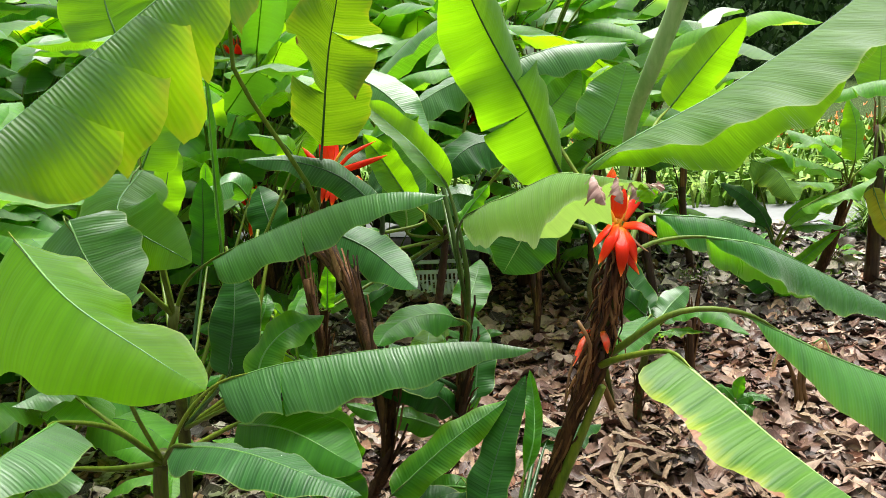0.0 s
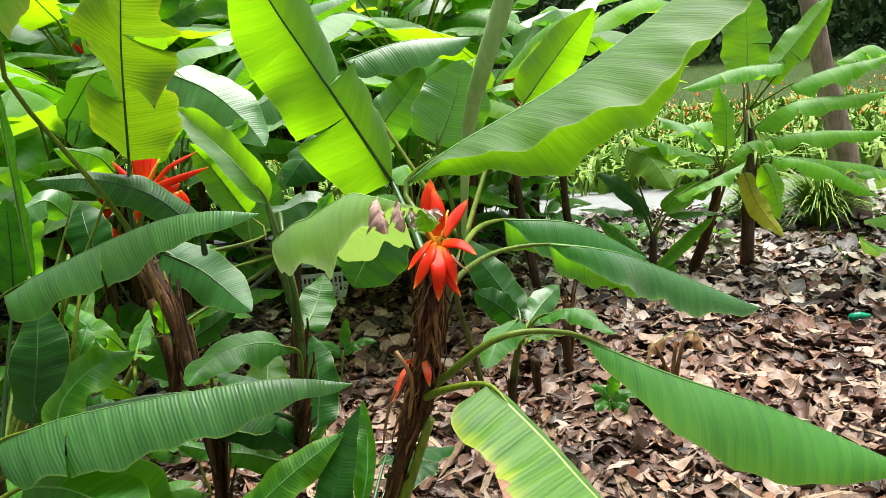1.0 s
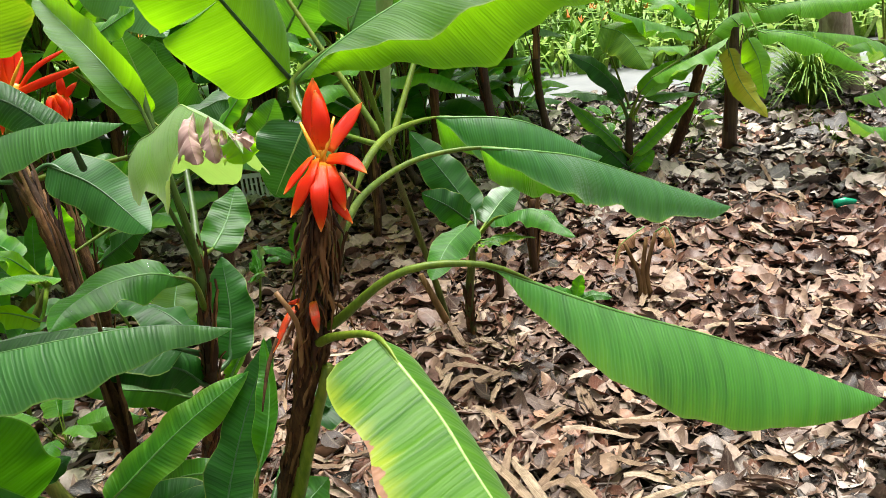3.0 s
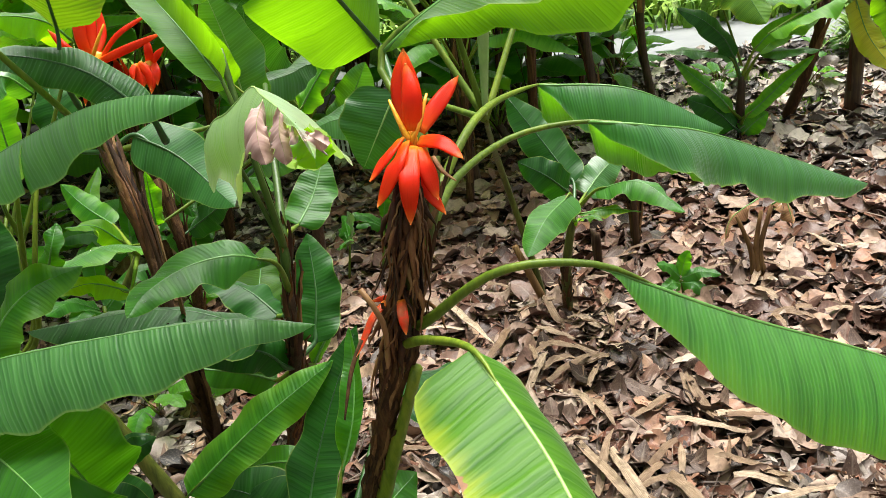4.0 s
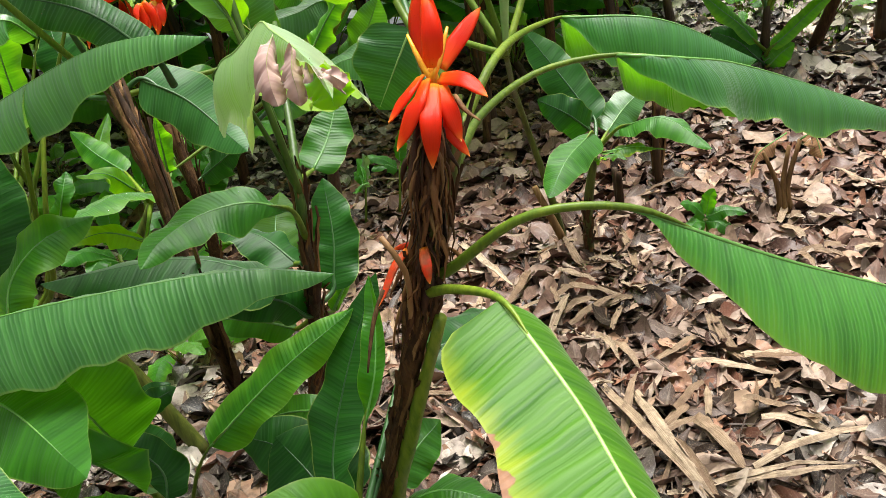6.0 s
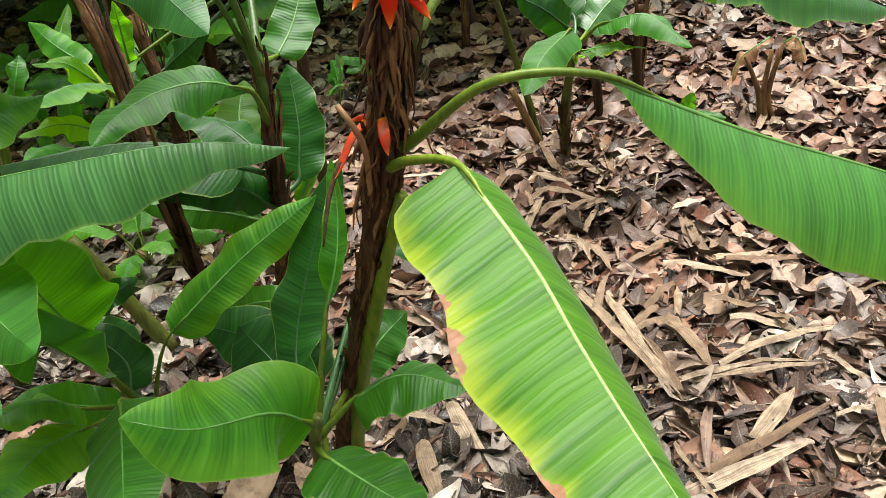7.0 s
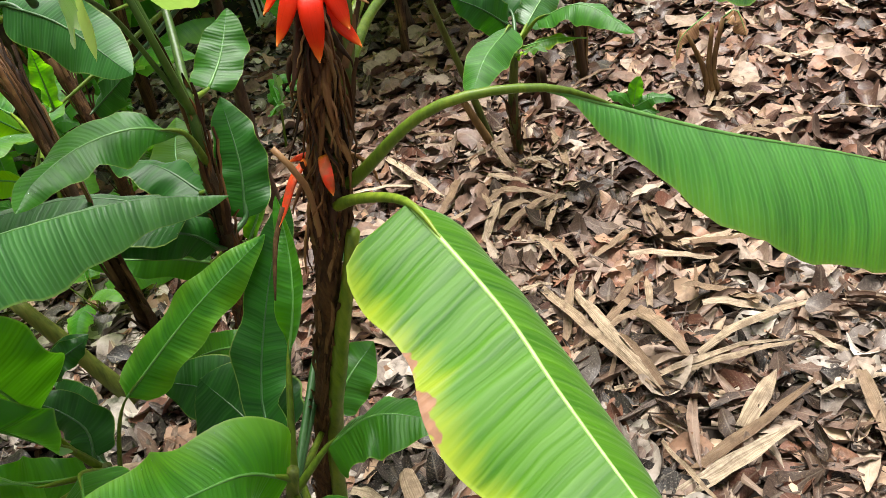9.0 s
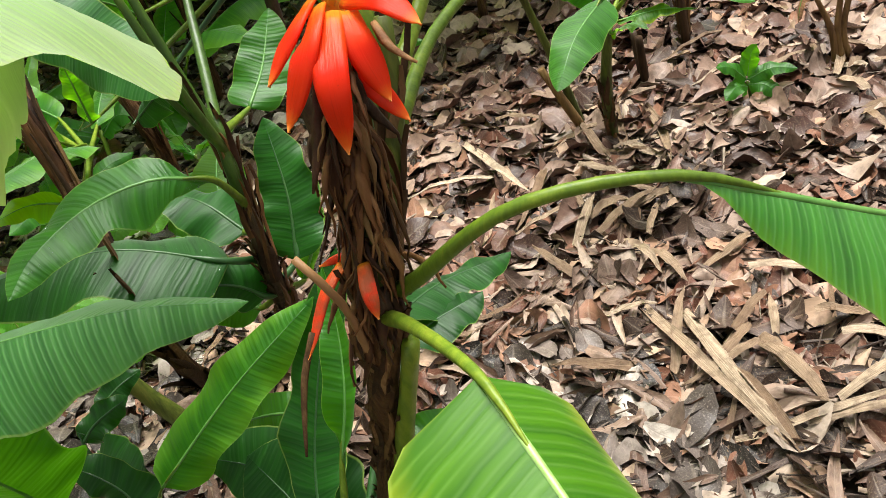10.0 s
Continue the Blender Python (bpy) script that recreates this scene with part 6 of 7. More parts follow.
lane_a = plant_thing((1.72, 5.08, 0.0), "young banana plant with dark stem and upright leaves near the path", group='banana plants by the path')
tube("pseudostem", lane_a, [(1.72, 5.08, 0.0), (1.716, 5.03, 0.26), (1.717, 5.03, 0.357)], [0.03, 0.024, 0.018], stem_dark, n=10, lump=0.2)
leaf(lane_a, [(1.715, 5.03, 0.336)], [(1.671, 5.0, 0.464), (1.619, 5.0, 0.575), (1.505, 5.0, 0.688), (1.373, 5.0, 0.762)], 0.071, 18, 22, leaf_deep, n=22, m=5, wave=0.010, ragged=0.04, up=(0.3, -0.8, 0.5), thick=0.006)
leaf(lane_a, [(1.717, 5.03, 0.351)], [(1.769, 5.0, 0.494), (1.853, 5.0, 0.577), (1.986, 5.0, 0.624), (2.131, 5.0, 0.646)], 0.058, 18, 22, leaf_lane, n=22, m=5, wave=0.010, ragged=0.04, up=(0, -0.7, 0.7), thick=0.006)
leaf(lane_a, [(1.712, 5.03, 0.346)], [(1.66, 5.0, 0.459), (1.608, 5.0, 0.495), (1.438, 5.0, 0.537), (1.254, 5.0, 0.552)], 0.048, 18, 22, leaf_grey, n=22, m=5, wave=0.010, ragged=0.04, up=(0, -0.3, 0.9), thick=0.006)
leaf(lane_a, [(1.719, 5.03, 0.321)], [(1.798, 5.0, 0.473), (1.886, 5.0, 0.478), (2.024, 5.0, 0.471), (2.112, 5.0, 0.456)], 0.048, 18, 22, leaf_grey, n=22, m=5, wave=0.010, ragged=0.04, up=(0, -0.3, 0.9), thick=0.006)
leaf(lane_a, [(1.716, 5.03, 0.121)], [(1.665, 5.0, 0.175), (1.587, 5.0, 0.276), (1.47, 5.0, 0.385), (1.348, 5.0, 0.506)], 0.051, 18, 22, leaf_fresh, n=22, m=5, wave=0.010, ragged=0.04, up=(0.3, -0.8, 0.5), thick=0.006)
leaf(lane_a, [(1.72, 5.03, 0.089)], [(1.73, 5.0, 0.137), (1.818, 5.0, 0.208), (1.951, 5.0, 0.327), (2.087, 5.0, 0.435)], 0.044, 18, 22, leaf_fresh, n=22, m=5, wave=0.010, ragged=0.04, up=(-0.3, -0.8, 0.5), thick=0.006)
leaf(lane_a, [(1.713, 5.03, 0.042)], [(1.68, 5.0, 0.08), (1.56, 5.0, 0.205), (1.42, 5.0, 0.275)], 0.088, 18, 22, leaf_deep, n=22, m=5, wave=0.010, ragged=0.04, up=(0, -0.9, 0.45), thick=0.006)
leaf(lane_a, [(1.717, 5.03, 0.026)], [(1.722, 5.0, 0.044), (1.794, 5.0, 0.112), (1.855, 5.0, 0.149)], 0.068, 18, 22, leaf_mid, n=22, m=5, wave=0.010, ragged=0.04, up=(0, -0.9, 0.45), thick=0.006)
leaf(lane_a, [(1.798, 5.315, 0.343)], [(1.573, 5.043, 0.886), (1.676, 4.926, 0.841), (1.763, 4.779, 0.671)], 0.13, 20, 30, leaf_yellow, n=22, m=5, wave=0.016, ragged=0.08, tears=[(1, 0.35, -12), (-1, 0.62, 14)], up=(0, -0.6, 0.7))

lane_b = plant_thing((2.055, 5.315, -0.001), "leaning banana plant with brown stem beside the path", group='banana plants by the path')
tube("pseudostem", lane_b, [(2.055, 5.315, -0.001), (2.144, 5.209, 0.365), (2.197, 5.185, 0.692)], [0.035, 0.03, 0.022], stem_brown, n=8)
sheaths(lane_b, [(2.055, 5.315, -0.001), (2.144, 5.209, 0.365), (2.197, 5.185, 0.692)], 0.033, 10, sheath_dry, 61)
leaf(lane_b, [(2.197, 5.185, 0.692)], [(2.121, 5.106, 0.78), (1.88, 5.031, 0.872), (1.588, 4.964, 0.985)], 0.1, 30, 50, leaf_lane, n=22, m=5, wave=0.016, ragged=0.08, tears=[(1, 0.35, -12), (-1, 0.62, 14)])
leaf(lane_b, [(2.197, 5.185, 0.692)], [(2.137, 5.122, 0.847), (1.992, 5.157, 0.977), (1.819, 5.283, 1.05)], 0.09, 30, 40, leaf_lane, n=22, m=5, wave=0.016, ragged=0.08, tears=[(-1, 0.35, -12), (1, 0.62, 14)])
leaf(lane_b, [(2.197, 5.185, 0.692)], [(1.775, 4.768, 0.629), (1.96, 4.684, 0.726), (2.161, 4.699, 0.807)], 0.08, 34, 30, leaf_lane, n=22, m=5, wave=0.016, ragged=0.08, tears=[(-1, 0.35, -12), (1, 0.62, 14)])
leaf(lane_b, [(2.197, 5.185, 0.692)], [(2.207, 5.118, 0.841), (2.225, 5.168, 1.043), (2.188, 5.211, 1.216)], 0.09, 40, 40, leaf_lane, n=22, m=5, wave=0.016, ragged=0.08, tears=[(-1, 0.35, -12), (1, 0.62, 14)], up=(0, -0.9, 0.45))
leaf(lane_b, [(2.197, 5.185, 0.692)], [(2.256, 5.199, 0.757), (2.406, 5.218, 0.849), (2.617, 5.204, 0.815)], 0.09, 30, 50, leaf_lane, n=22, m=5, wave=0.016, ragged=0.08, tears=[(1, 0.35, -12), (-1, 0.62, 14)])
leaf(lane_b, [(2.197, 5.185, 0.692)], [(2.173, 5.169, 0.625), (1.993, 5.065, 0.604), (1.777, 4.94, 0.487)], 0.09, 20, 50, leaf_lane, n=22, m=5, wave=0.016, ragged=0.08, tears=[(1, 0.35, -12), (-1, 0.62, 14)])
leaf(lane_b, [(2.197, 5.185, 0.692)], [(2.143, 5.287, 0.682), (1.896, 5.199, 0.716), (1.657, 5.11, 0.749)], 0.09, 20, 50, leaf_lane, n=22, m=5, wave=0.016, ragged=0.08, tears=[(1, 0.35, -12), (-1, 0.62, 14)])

lane_c = plant_thing((2.407, 5.276, 0.009), "tall banana plant with one yellow hanging leaf", group='banana plants by the path')
tube("pseudostem", lane_c, [(2.407, 5.276, 0.009), (2.421, 5.289, 0.511), (2.446, 5.364, 1.028)], [0.045, 0.04, 0.025], stem_dark, n=10)
sheaths(lane_c, [(2.407, 5.276, 0.009), (2.421, 5.289, 0.511), (2.446, 5.364, 1.028)], 0.042, 10, sheath_black, 62)
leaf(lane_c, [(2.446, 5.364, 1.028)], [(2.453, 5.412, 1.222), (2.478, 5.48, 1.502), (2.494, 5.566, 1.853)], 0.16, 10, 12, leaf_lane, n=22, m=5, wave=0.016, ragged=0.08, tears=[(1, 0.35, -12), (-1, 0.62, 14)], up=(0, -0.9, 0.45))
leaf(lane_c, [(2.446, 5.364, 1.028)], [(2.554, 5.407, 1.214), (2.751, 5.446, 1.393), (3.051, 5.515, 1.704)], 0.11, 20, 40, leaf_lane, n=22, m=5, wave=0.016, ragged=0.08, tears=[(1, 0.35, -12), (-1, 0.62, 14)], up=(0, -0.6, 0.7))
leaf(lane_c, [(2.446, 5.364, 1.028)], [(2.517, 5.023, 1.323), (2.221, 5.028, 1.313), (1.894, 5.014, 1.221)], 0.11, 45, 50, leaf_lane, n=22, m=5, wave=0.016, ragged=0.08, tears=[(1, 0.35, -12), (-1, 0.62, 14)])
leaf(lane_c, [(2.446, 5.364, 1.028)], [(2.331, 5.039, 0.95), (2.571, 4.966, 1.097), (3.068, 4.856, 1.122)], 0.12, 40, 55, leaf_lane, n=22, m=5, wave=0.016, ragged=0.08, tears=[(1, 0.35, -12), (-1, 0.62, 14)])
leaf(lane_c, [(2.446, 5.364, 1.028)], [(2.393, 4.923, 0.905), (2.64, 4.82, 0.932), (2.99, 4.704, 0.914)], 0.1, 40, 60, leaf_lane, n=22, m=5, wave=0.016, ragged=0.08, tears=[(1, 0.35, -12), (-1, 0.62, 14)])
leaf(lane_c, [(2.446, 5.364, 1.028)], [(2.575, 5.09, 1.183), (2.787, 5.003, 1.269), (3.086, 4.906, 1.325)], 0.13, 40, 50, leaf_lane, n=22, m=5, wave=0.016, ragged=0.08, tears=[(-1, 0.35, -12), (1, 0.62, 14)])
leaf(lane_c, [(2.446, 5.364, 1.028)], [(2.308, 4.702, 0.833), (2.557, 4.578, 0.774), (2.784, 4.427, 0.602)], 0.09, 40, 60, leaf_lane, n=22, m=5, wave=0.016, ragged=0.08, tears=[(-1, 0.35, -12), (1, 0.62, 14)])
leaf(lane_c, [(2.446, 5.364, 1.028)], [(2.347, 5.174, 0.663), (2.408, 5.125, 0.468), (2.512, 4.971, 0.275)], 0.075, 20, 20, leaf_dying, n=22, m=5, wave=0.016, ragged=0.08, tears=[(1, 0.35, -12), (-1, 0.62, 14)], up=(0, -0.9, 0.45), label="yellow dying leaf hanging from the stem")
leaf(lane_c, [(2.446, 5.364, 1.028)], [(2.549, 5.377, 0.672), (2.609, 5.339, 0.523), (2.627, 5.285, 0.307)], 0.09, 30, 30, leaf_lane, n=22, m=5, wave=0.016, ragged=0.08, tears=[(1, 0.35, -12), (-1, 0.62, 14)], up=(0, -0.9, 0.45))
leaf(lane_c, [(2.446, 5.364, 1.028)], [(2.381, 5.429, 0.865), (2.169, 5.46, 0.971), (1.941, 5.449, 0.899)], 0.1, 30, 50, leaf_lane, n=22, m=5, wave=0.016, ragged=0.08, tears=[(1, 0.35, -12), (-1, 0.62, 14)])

lane_d = plant_thing((3.95, 5.6, 0), "broad banana clump at the edge of the litter", group='banana plants by the path')
tube("pseudostem", lane_d, [(3.95, 5.6, 0), (3.371, 5.331, 0.572)], [0.05, 0.035], stem_brown, n=8)
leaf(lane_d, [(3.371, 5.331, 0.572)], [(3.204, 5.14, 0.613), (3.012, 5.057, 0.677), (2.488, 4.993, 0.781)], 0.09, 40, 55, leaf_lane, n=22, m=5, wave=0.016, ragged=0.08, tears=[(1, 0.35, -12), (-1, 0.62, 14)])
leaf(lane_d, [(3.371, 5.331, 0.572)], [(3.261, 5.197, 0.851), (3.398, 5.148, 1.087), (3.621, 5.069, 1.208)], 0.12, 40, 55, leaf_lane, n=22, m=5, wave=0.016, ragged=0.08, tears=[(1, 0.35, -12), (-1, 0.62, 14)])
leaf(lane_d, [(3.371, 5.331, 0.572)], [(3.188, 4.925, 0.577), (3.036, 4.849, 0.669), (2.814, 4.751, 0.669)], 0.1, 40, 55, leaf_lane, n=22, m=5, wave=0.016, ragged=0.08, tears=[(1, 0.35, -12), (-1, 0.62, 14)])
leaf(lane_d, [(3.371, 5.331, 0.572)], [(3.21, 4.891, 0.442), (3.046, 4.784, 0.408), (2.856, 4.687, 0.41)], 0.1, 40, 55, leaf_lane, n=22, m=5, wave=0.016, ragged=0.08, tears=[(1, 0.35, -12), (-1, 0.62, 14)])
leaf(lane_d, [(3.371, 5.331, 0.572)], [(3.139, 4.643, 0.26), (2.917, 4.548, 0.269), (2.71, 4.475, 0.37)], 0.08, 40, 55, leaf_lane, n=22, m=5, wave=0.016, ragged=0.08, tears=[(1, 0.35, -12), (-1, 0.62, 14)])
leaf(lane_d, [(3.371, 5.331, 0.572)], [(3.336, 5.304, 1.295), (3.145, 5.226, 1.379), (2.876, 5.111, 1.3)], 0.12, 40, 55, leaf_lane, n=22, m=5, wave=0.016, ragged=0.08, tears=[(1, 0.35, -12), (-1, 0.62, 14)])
dry_strip(0.55, 2.45, 0.75, 2.00, 0.015)
dry_strip(0.64, 2.41, 0.76, 2.00, 0.017)
dry_strip(0.77, 2.27, 0.86, 2.06, 0.018)
dry_strip(0.66, 2.06, 1.06, 2.05, 0.010)
dry_strip(0.87, 2.08, 1.24, 2.23, 0.013)
dry_strip(0.80, 2.05, 1.10, 2.07, 0.010)
dry_strip(0.74, 1.75, 1.06, 1.95, 0.015)
dry_strip(0.72, 1.72, 0.99, 1.83, 0.021)
dry_strip(0.89, 1.86, 1.01, 1.99, 0.021)
dry_strip(1.12, 2.09, 1.22, 1.97, 0.009)
dry_strip(1.18, 1.93, 1.12, 1.69, 0.017)
dry_strip(0.24, 2.01, 0.32, 1.73, 0.022)
dry_strip(0.17, 1.89, 0.21, 1.72, 0.022)
dry_strip(0.08, 2.01, 0.23, 1.95, 0.013)
dry_strip(0.63, 3.37, 0.64, 3.05, 0.015)
dry_strip(0.71, 3.35, 0.74, 3.00, 0.015)
dry_strip(0.53, 3.29, 0.58, 2.99, 0.015)
dry_strip(0.95, 2.51, 1.14, 2.57, 0.017)
dry_strip(0.90, 2.72, 0.95, 2.51, 0.017)
dry_strip(0.46, 2.98, 0.68, 2.89, 0.015)
dry_strip(0.49, 2.75, 0.67, 2.89, 0.015)
dry_strip(0.37, 3.11, 0.28, 2.84, 0.015)
dry_strip(0.12, 3.38, 0.33, 3.00, 0.015)
dry_strip(-0.01, 2.56, 0.10, 2.50, 0.011)
dry_strip(0.00, 2.46, 0.16, 2.49, 0.011)
dry_strip(1.44, 3.02, 1.66, 3.09, 0.015)
dry_strip(1.66, 3.56, 1.80, 3.47, 0.011)
dry_strip(1.31, 3.39, 1.55, 3.29, 0.011)
dry_strip(0.04, 1.87, 0.15, 1.76, 0.015)
dry_strip(0.82, 2.40, 0.68, 2.28, 0.012)
dry_strip(1.07, 2.23, 0.98, 2.33, 0.009)
dry_strip(0.91, 2.70, 0.98, 2.49, 0.015)
dry_strip(0.98, 2.50, 1.30, 2.57, 0.015)
dry_strip(1.87, 3.02, 2.02, 2.77, 0.013)
dry_strip(1.80, 2.91, 1.96, 2.66, 0.013)
dry_strip(2.17, 4.06, 2.13, 3.78, 0.015)
dry_strip(2.24, 4.00, 2.45, 3.85, 0.011)
dry_strip(1.93, 3.14, 1.96, 2.97, 0.011)

stump_left = plant_thing((-0.594, 2.353, 0.009), "slanting cut banana stem, green and brown", group='banana stumps')
tube("pseudostem", stump_left, [(-0.594, 2.353, 0.009), (-0.673, 2.353, 0.22), (-0.742, 2.35, 0.405)], [0.024, 0.022, 0.02], stem_green, n=12, lump=0.2)

stump_rear = plant_thing((-0.813, 3.277, -0.008), "pale brown shaggy banana stem standing among leaves", group='banana stumps')
tube("pseudostem", stump_rear, [(-0.813, 3.277, -0.008), (-0.69, 3.071, 0.419), (-0.715, 3.096, 0.605), (-0.732, 3.103, 0.749)], [0.024, 0.023, 0.021, 0.017], stem_brown, n=12, lump=0.35)
sheaths(stump_rear, [(-0.813, 3.277, -0.008), (-0.69, 3.071, 0.419), (-0.715, 3.096, 0.605), (-0.732, 3.103, 0.749)], 0.019, 50, sheath_dry, 71, spread=0.3, width=0.006)

dead_clump = plant_thing((1.3, 3.35, 0), "withered banana stub with drooping dry brown leaf", group='banana stumps')
tube("dry_stem", dead_clump, [(1.3, 3.35, 0), (1.294, 3.363, 0.132), (1.24, 3.367, 0.28)], [0.012, 0.01, 0.007], sheath_dry, n=8)
tube("dry_stem", dead_clump, [(1.33, 3.35, 0), (1.31, 3.365, 0.13), (1.331, 3.384, 0.287)], [0.012, 0.01, 0.007], sheath_dry, n=8)
tube("dry_stem", dead_clump, [(1.36, 3.35, 0), (1.326, 3.366, 0.127), (1.372, 3.396, 0.3)], [0.012, 0.01, 0.007], sheath_dry, n=8)
leaf(dead_clump, [], [(1.356, 3.348, 0.321), (1.399, 3.342, 0.341), (1.415, 3.288, 0.266)], 0.05, 50, 50, leaf_withered, n=14, m=4, wave=0.02, ragged=0.3, name="dry_leaf")
leaf(dead_clump, [], [(1.349, 3.472, 0.3), (1.242, 3.444, 0.243), (1.209, 3.409, 0.167)], 0.03, 50, 50, leaf_withered, n=14, m=4, wave=0.02, ragged=0.3, name="dry_leaf")

dry_0 = plant_thing((0.927, 3.701, 0.026), "thin dead brown stem standing in leaf litter", name='dead_stem', category='stem', group='dead stems')
tube("stem", dry_0, [(0.927, 3.701, 0.026), (0.92, 3.721, 0.317)], [0.016, 0.012], sheath_dry, n=6, lump=0.3)

dry_1 = plant_thing((0.749, 3.51, 0.033), "thin dead brown stem standing in leaf litter", name='dead_stem', category='stem', group='dead stems')
tube("stem", dry_1, [(0.749, 3.51, 0.033), (0.746, 3.482, 0.217)], [0.016, 0.012], sheath_dry, n=6, lump=0.3)

dry_2 = plant_thing((0.516, 3.309, 0.036), "thin dead brown stem standing in leaf litter", name='dead_stem', category='stem', group='dead stems')
tube("stem", dry_2, [(0.516, 3.309, 0.036), (0.428, 3.296, 0.283)], [0.016, 0.012], sheath_dry, n=6, lump=0.3)


# ---- banana plants further off ----
grass_bright = litter_material("grass_bright", [(0.0, (0.08, 0.20, 0.015)), (0.5, (0.16, 0.32, 0.03)), (1.0, (0.30, 0.42, 0.06))], fleck=(0.3, 0.42, 0.06), stain=(0.04, 0.10, 0.01))

def stock_plant(foot, seed, height, leaves, spread, materials, label, dark=True, flower=False, group="banana plants in the rear rows", dry=20, name="banana_plant"):
    """A whole banana plant: a stem, a fan of arching leaves on stalks, and perhaps a flower head."""
    rnd = random.Random(seed)
    plant = plant_thing(foot, label, group=group, name=name)
    f = Vector(foot)
    lean = Vector((rnd.uniform(-0.12, 0.12), rnd.uniform(-0.12, 0.12), 0))
    top = f + Vector((0, 0, height)) + lean
    stem = [f, f.lerp(top, 0.5) + Vector((rnd.uniform(-0.04, 0.04), 0, 0)), top]
    tube("pseudostem", plant, stem, [0.028, 0.024, 0.017], stem_dark if dark else stem_brown, n=12, sides=8, lump=0.5)
    sheaths(plant, stem, 0.023, dry, sheath_dry if not dark else sheath_black, seed, spread=0.4, length=(0.12, 0.4), width=0.012)
    turn = rnd.uniform(0, 6.28)
    for k in range(leaves):
        a = turn + k * 2.4 + rnd.uniform(-0.3, 0.3)
        rise = rnd.uniform(0.15, 1.2)
        out = Vector((math.cos(a), math.sin(a), 0))
        ln = spread * rnd.uniform(0.75, 1.2)
        b = top + out * ln * 0.22 + Vector((0, 0, ln * 0.28 * rise + 0.05))
        c = b + out * ln * 0.38 + Vector((0, 0, ln * 0.30 * (rise - 0.25)))
        d = c + out * ln * 0.36 + Vector((0, 0, ln * 0.30 * (rise - 0.95)))
        mat = materials[rnd.randrange(len(materials))]
        cuts = [(rnd.choice((-1, 1)), rnd.uniform(0.2, 0.8), rnd.uniform(-25, 25)) for _ in range(rnd.randrange(3))]
        leaf(plant, [tuple(top - Vector((0, 0, 0.08)))], [tuple(b), tuple(c), tuple(d)], rnd.uniform(0.10, 0.15), rnd.uniform(8, 50), rnd.uniform(8, 50), mat, n=14, m=4, wave=0.012, tears=cuts)
    if flower:
        head = tube("flower_head", plant, [tuple(top), tuple(top + Vector((0, -0.03, 0.12)))], [0.02, 0.016], floret_yellow, n=4, sides=6)
        c = top + Vector((0, -0.03, 0.12))
        for k in range(9):
            a = k * 2.4
            out = Vector((math.cos(a), math.sin(a), 0))
            dz = (0.13, 0.09, -0.12)[k % 3]
            bract(head, tuple(c), tuple(c + out * 0.05 + Vector((0, 0, dz * 0.4))), tuple(c + out * (0.03 + 0.05 * (k % 3)) + Vector((0, 0, dz))), 0.022, tuple(out + Vector((0, 0, 0.3))))
    return plant


MIX = [leaf_fresh, leaf_fresh, leaf_mid, leaf_grey, leaf_lime, leaf_glow]
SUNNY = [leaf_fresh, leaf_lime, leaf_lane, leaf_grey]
STOCK_FEET = ((-1.25, 4.1), (0.25, 4.75), (0.6, 5.0), (1.0, 5.1), (-2.45, 3.3), (1.4, 5.9), (-1.0, 4.3))
stock = []
for i, (sx, sy) in enumerate(STOCK_FEET):
    note = "dark stem" if i % 2 else "brown stem"
    stock.append(stock_plant((sx, sy, 0), 40 + i, 0.75 + 0.13 * (i % 4), 9, 1.0, MIX if i % 2 else SUNNY, "banana plant with " + note + " and crowded arching green leaves", dark=i % 2 == 1, flower=i in (0, 3)))
low = [stock_plant((-2.5 - 0.9 * i, 3.3 + 2.2 * i, 0), 90 + i, 0.16, 7, 0.75, MIX, "low banana shoot with a rosette of green leaves", group="banana shoots", dry=2) for i in range(2)]
rnd = random.Random(23)
count = 0
for row in range(8):
    y = 3.2 + 0.62 * row
    x = -3.4 - 0.3 * row
    while x < 1.0 + 0.12 * row:
        px, py = x + rnd.uniform(-0.2, 0.2), y + rnd.uniform(-0.25, 0.25)
        x += rnd.uniform(0.5, 0.8)
        # the clearing beside the flower stays open
        if (px > -0.75 and py < 4.6) or (px > -1.7 and py < 3.9) or px > 0.3 or (px > 0.8 and py > 6.6) or (py < 5.6 and abs(px - 0.36 + 0.15 * py) < 0.5) or (py < 6.2 and abs(px - 0.4 + 0.645 * (py - 0.55)) < 0.5):
            continue
        s = rnd.uniform(0.85, 1.2) * (1.0 if row < 3 else 1.3)
        copy_thing(stock[count % 7], pose(px, py, 0, 0, 0, rnd.uniform(0, 360)) @ Matrix.Scale(s, 4))
        if count % 2 == 0 and not (py < 5.9 and abs(px + 0.3 - 0.36 + 0.15 * (py - 0.25)) < 0.85):
            copy_thing(low[count // 2 % 2], pose(px + 0.3, py - 0.25, 0, 0, 0, rnd.uniform(0, 360)) @ Matrix.Scale(rnd.uniform(0.8, 1.2), 4))
        count += 1
for px, py, kind, size in ((0.42, 5.7, 1, 0.8), (0.95, 6.1, 5, 0.7)):
    copy_thing(stock[kind], pose(px, py, 0, 0, 0, 130 * px) @ Matrix.Scale(size, 4))
tall = random.Random(61)
for k in range(20):
    copy_thing(stock[(k * 3) % 7], pose(-7.5 + 0.46 * k, 6.9 + tall.uniform(-0.4, 0.5), 0, 0, 0, tall.uniform(0, 360)) @ Matrix.Scale(tall.uniform(1.25, 1.6), 4))
lane_rnd = random.Random(8)
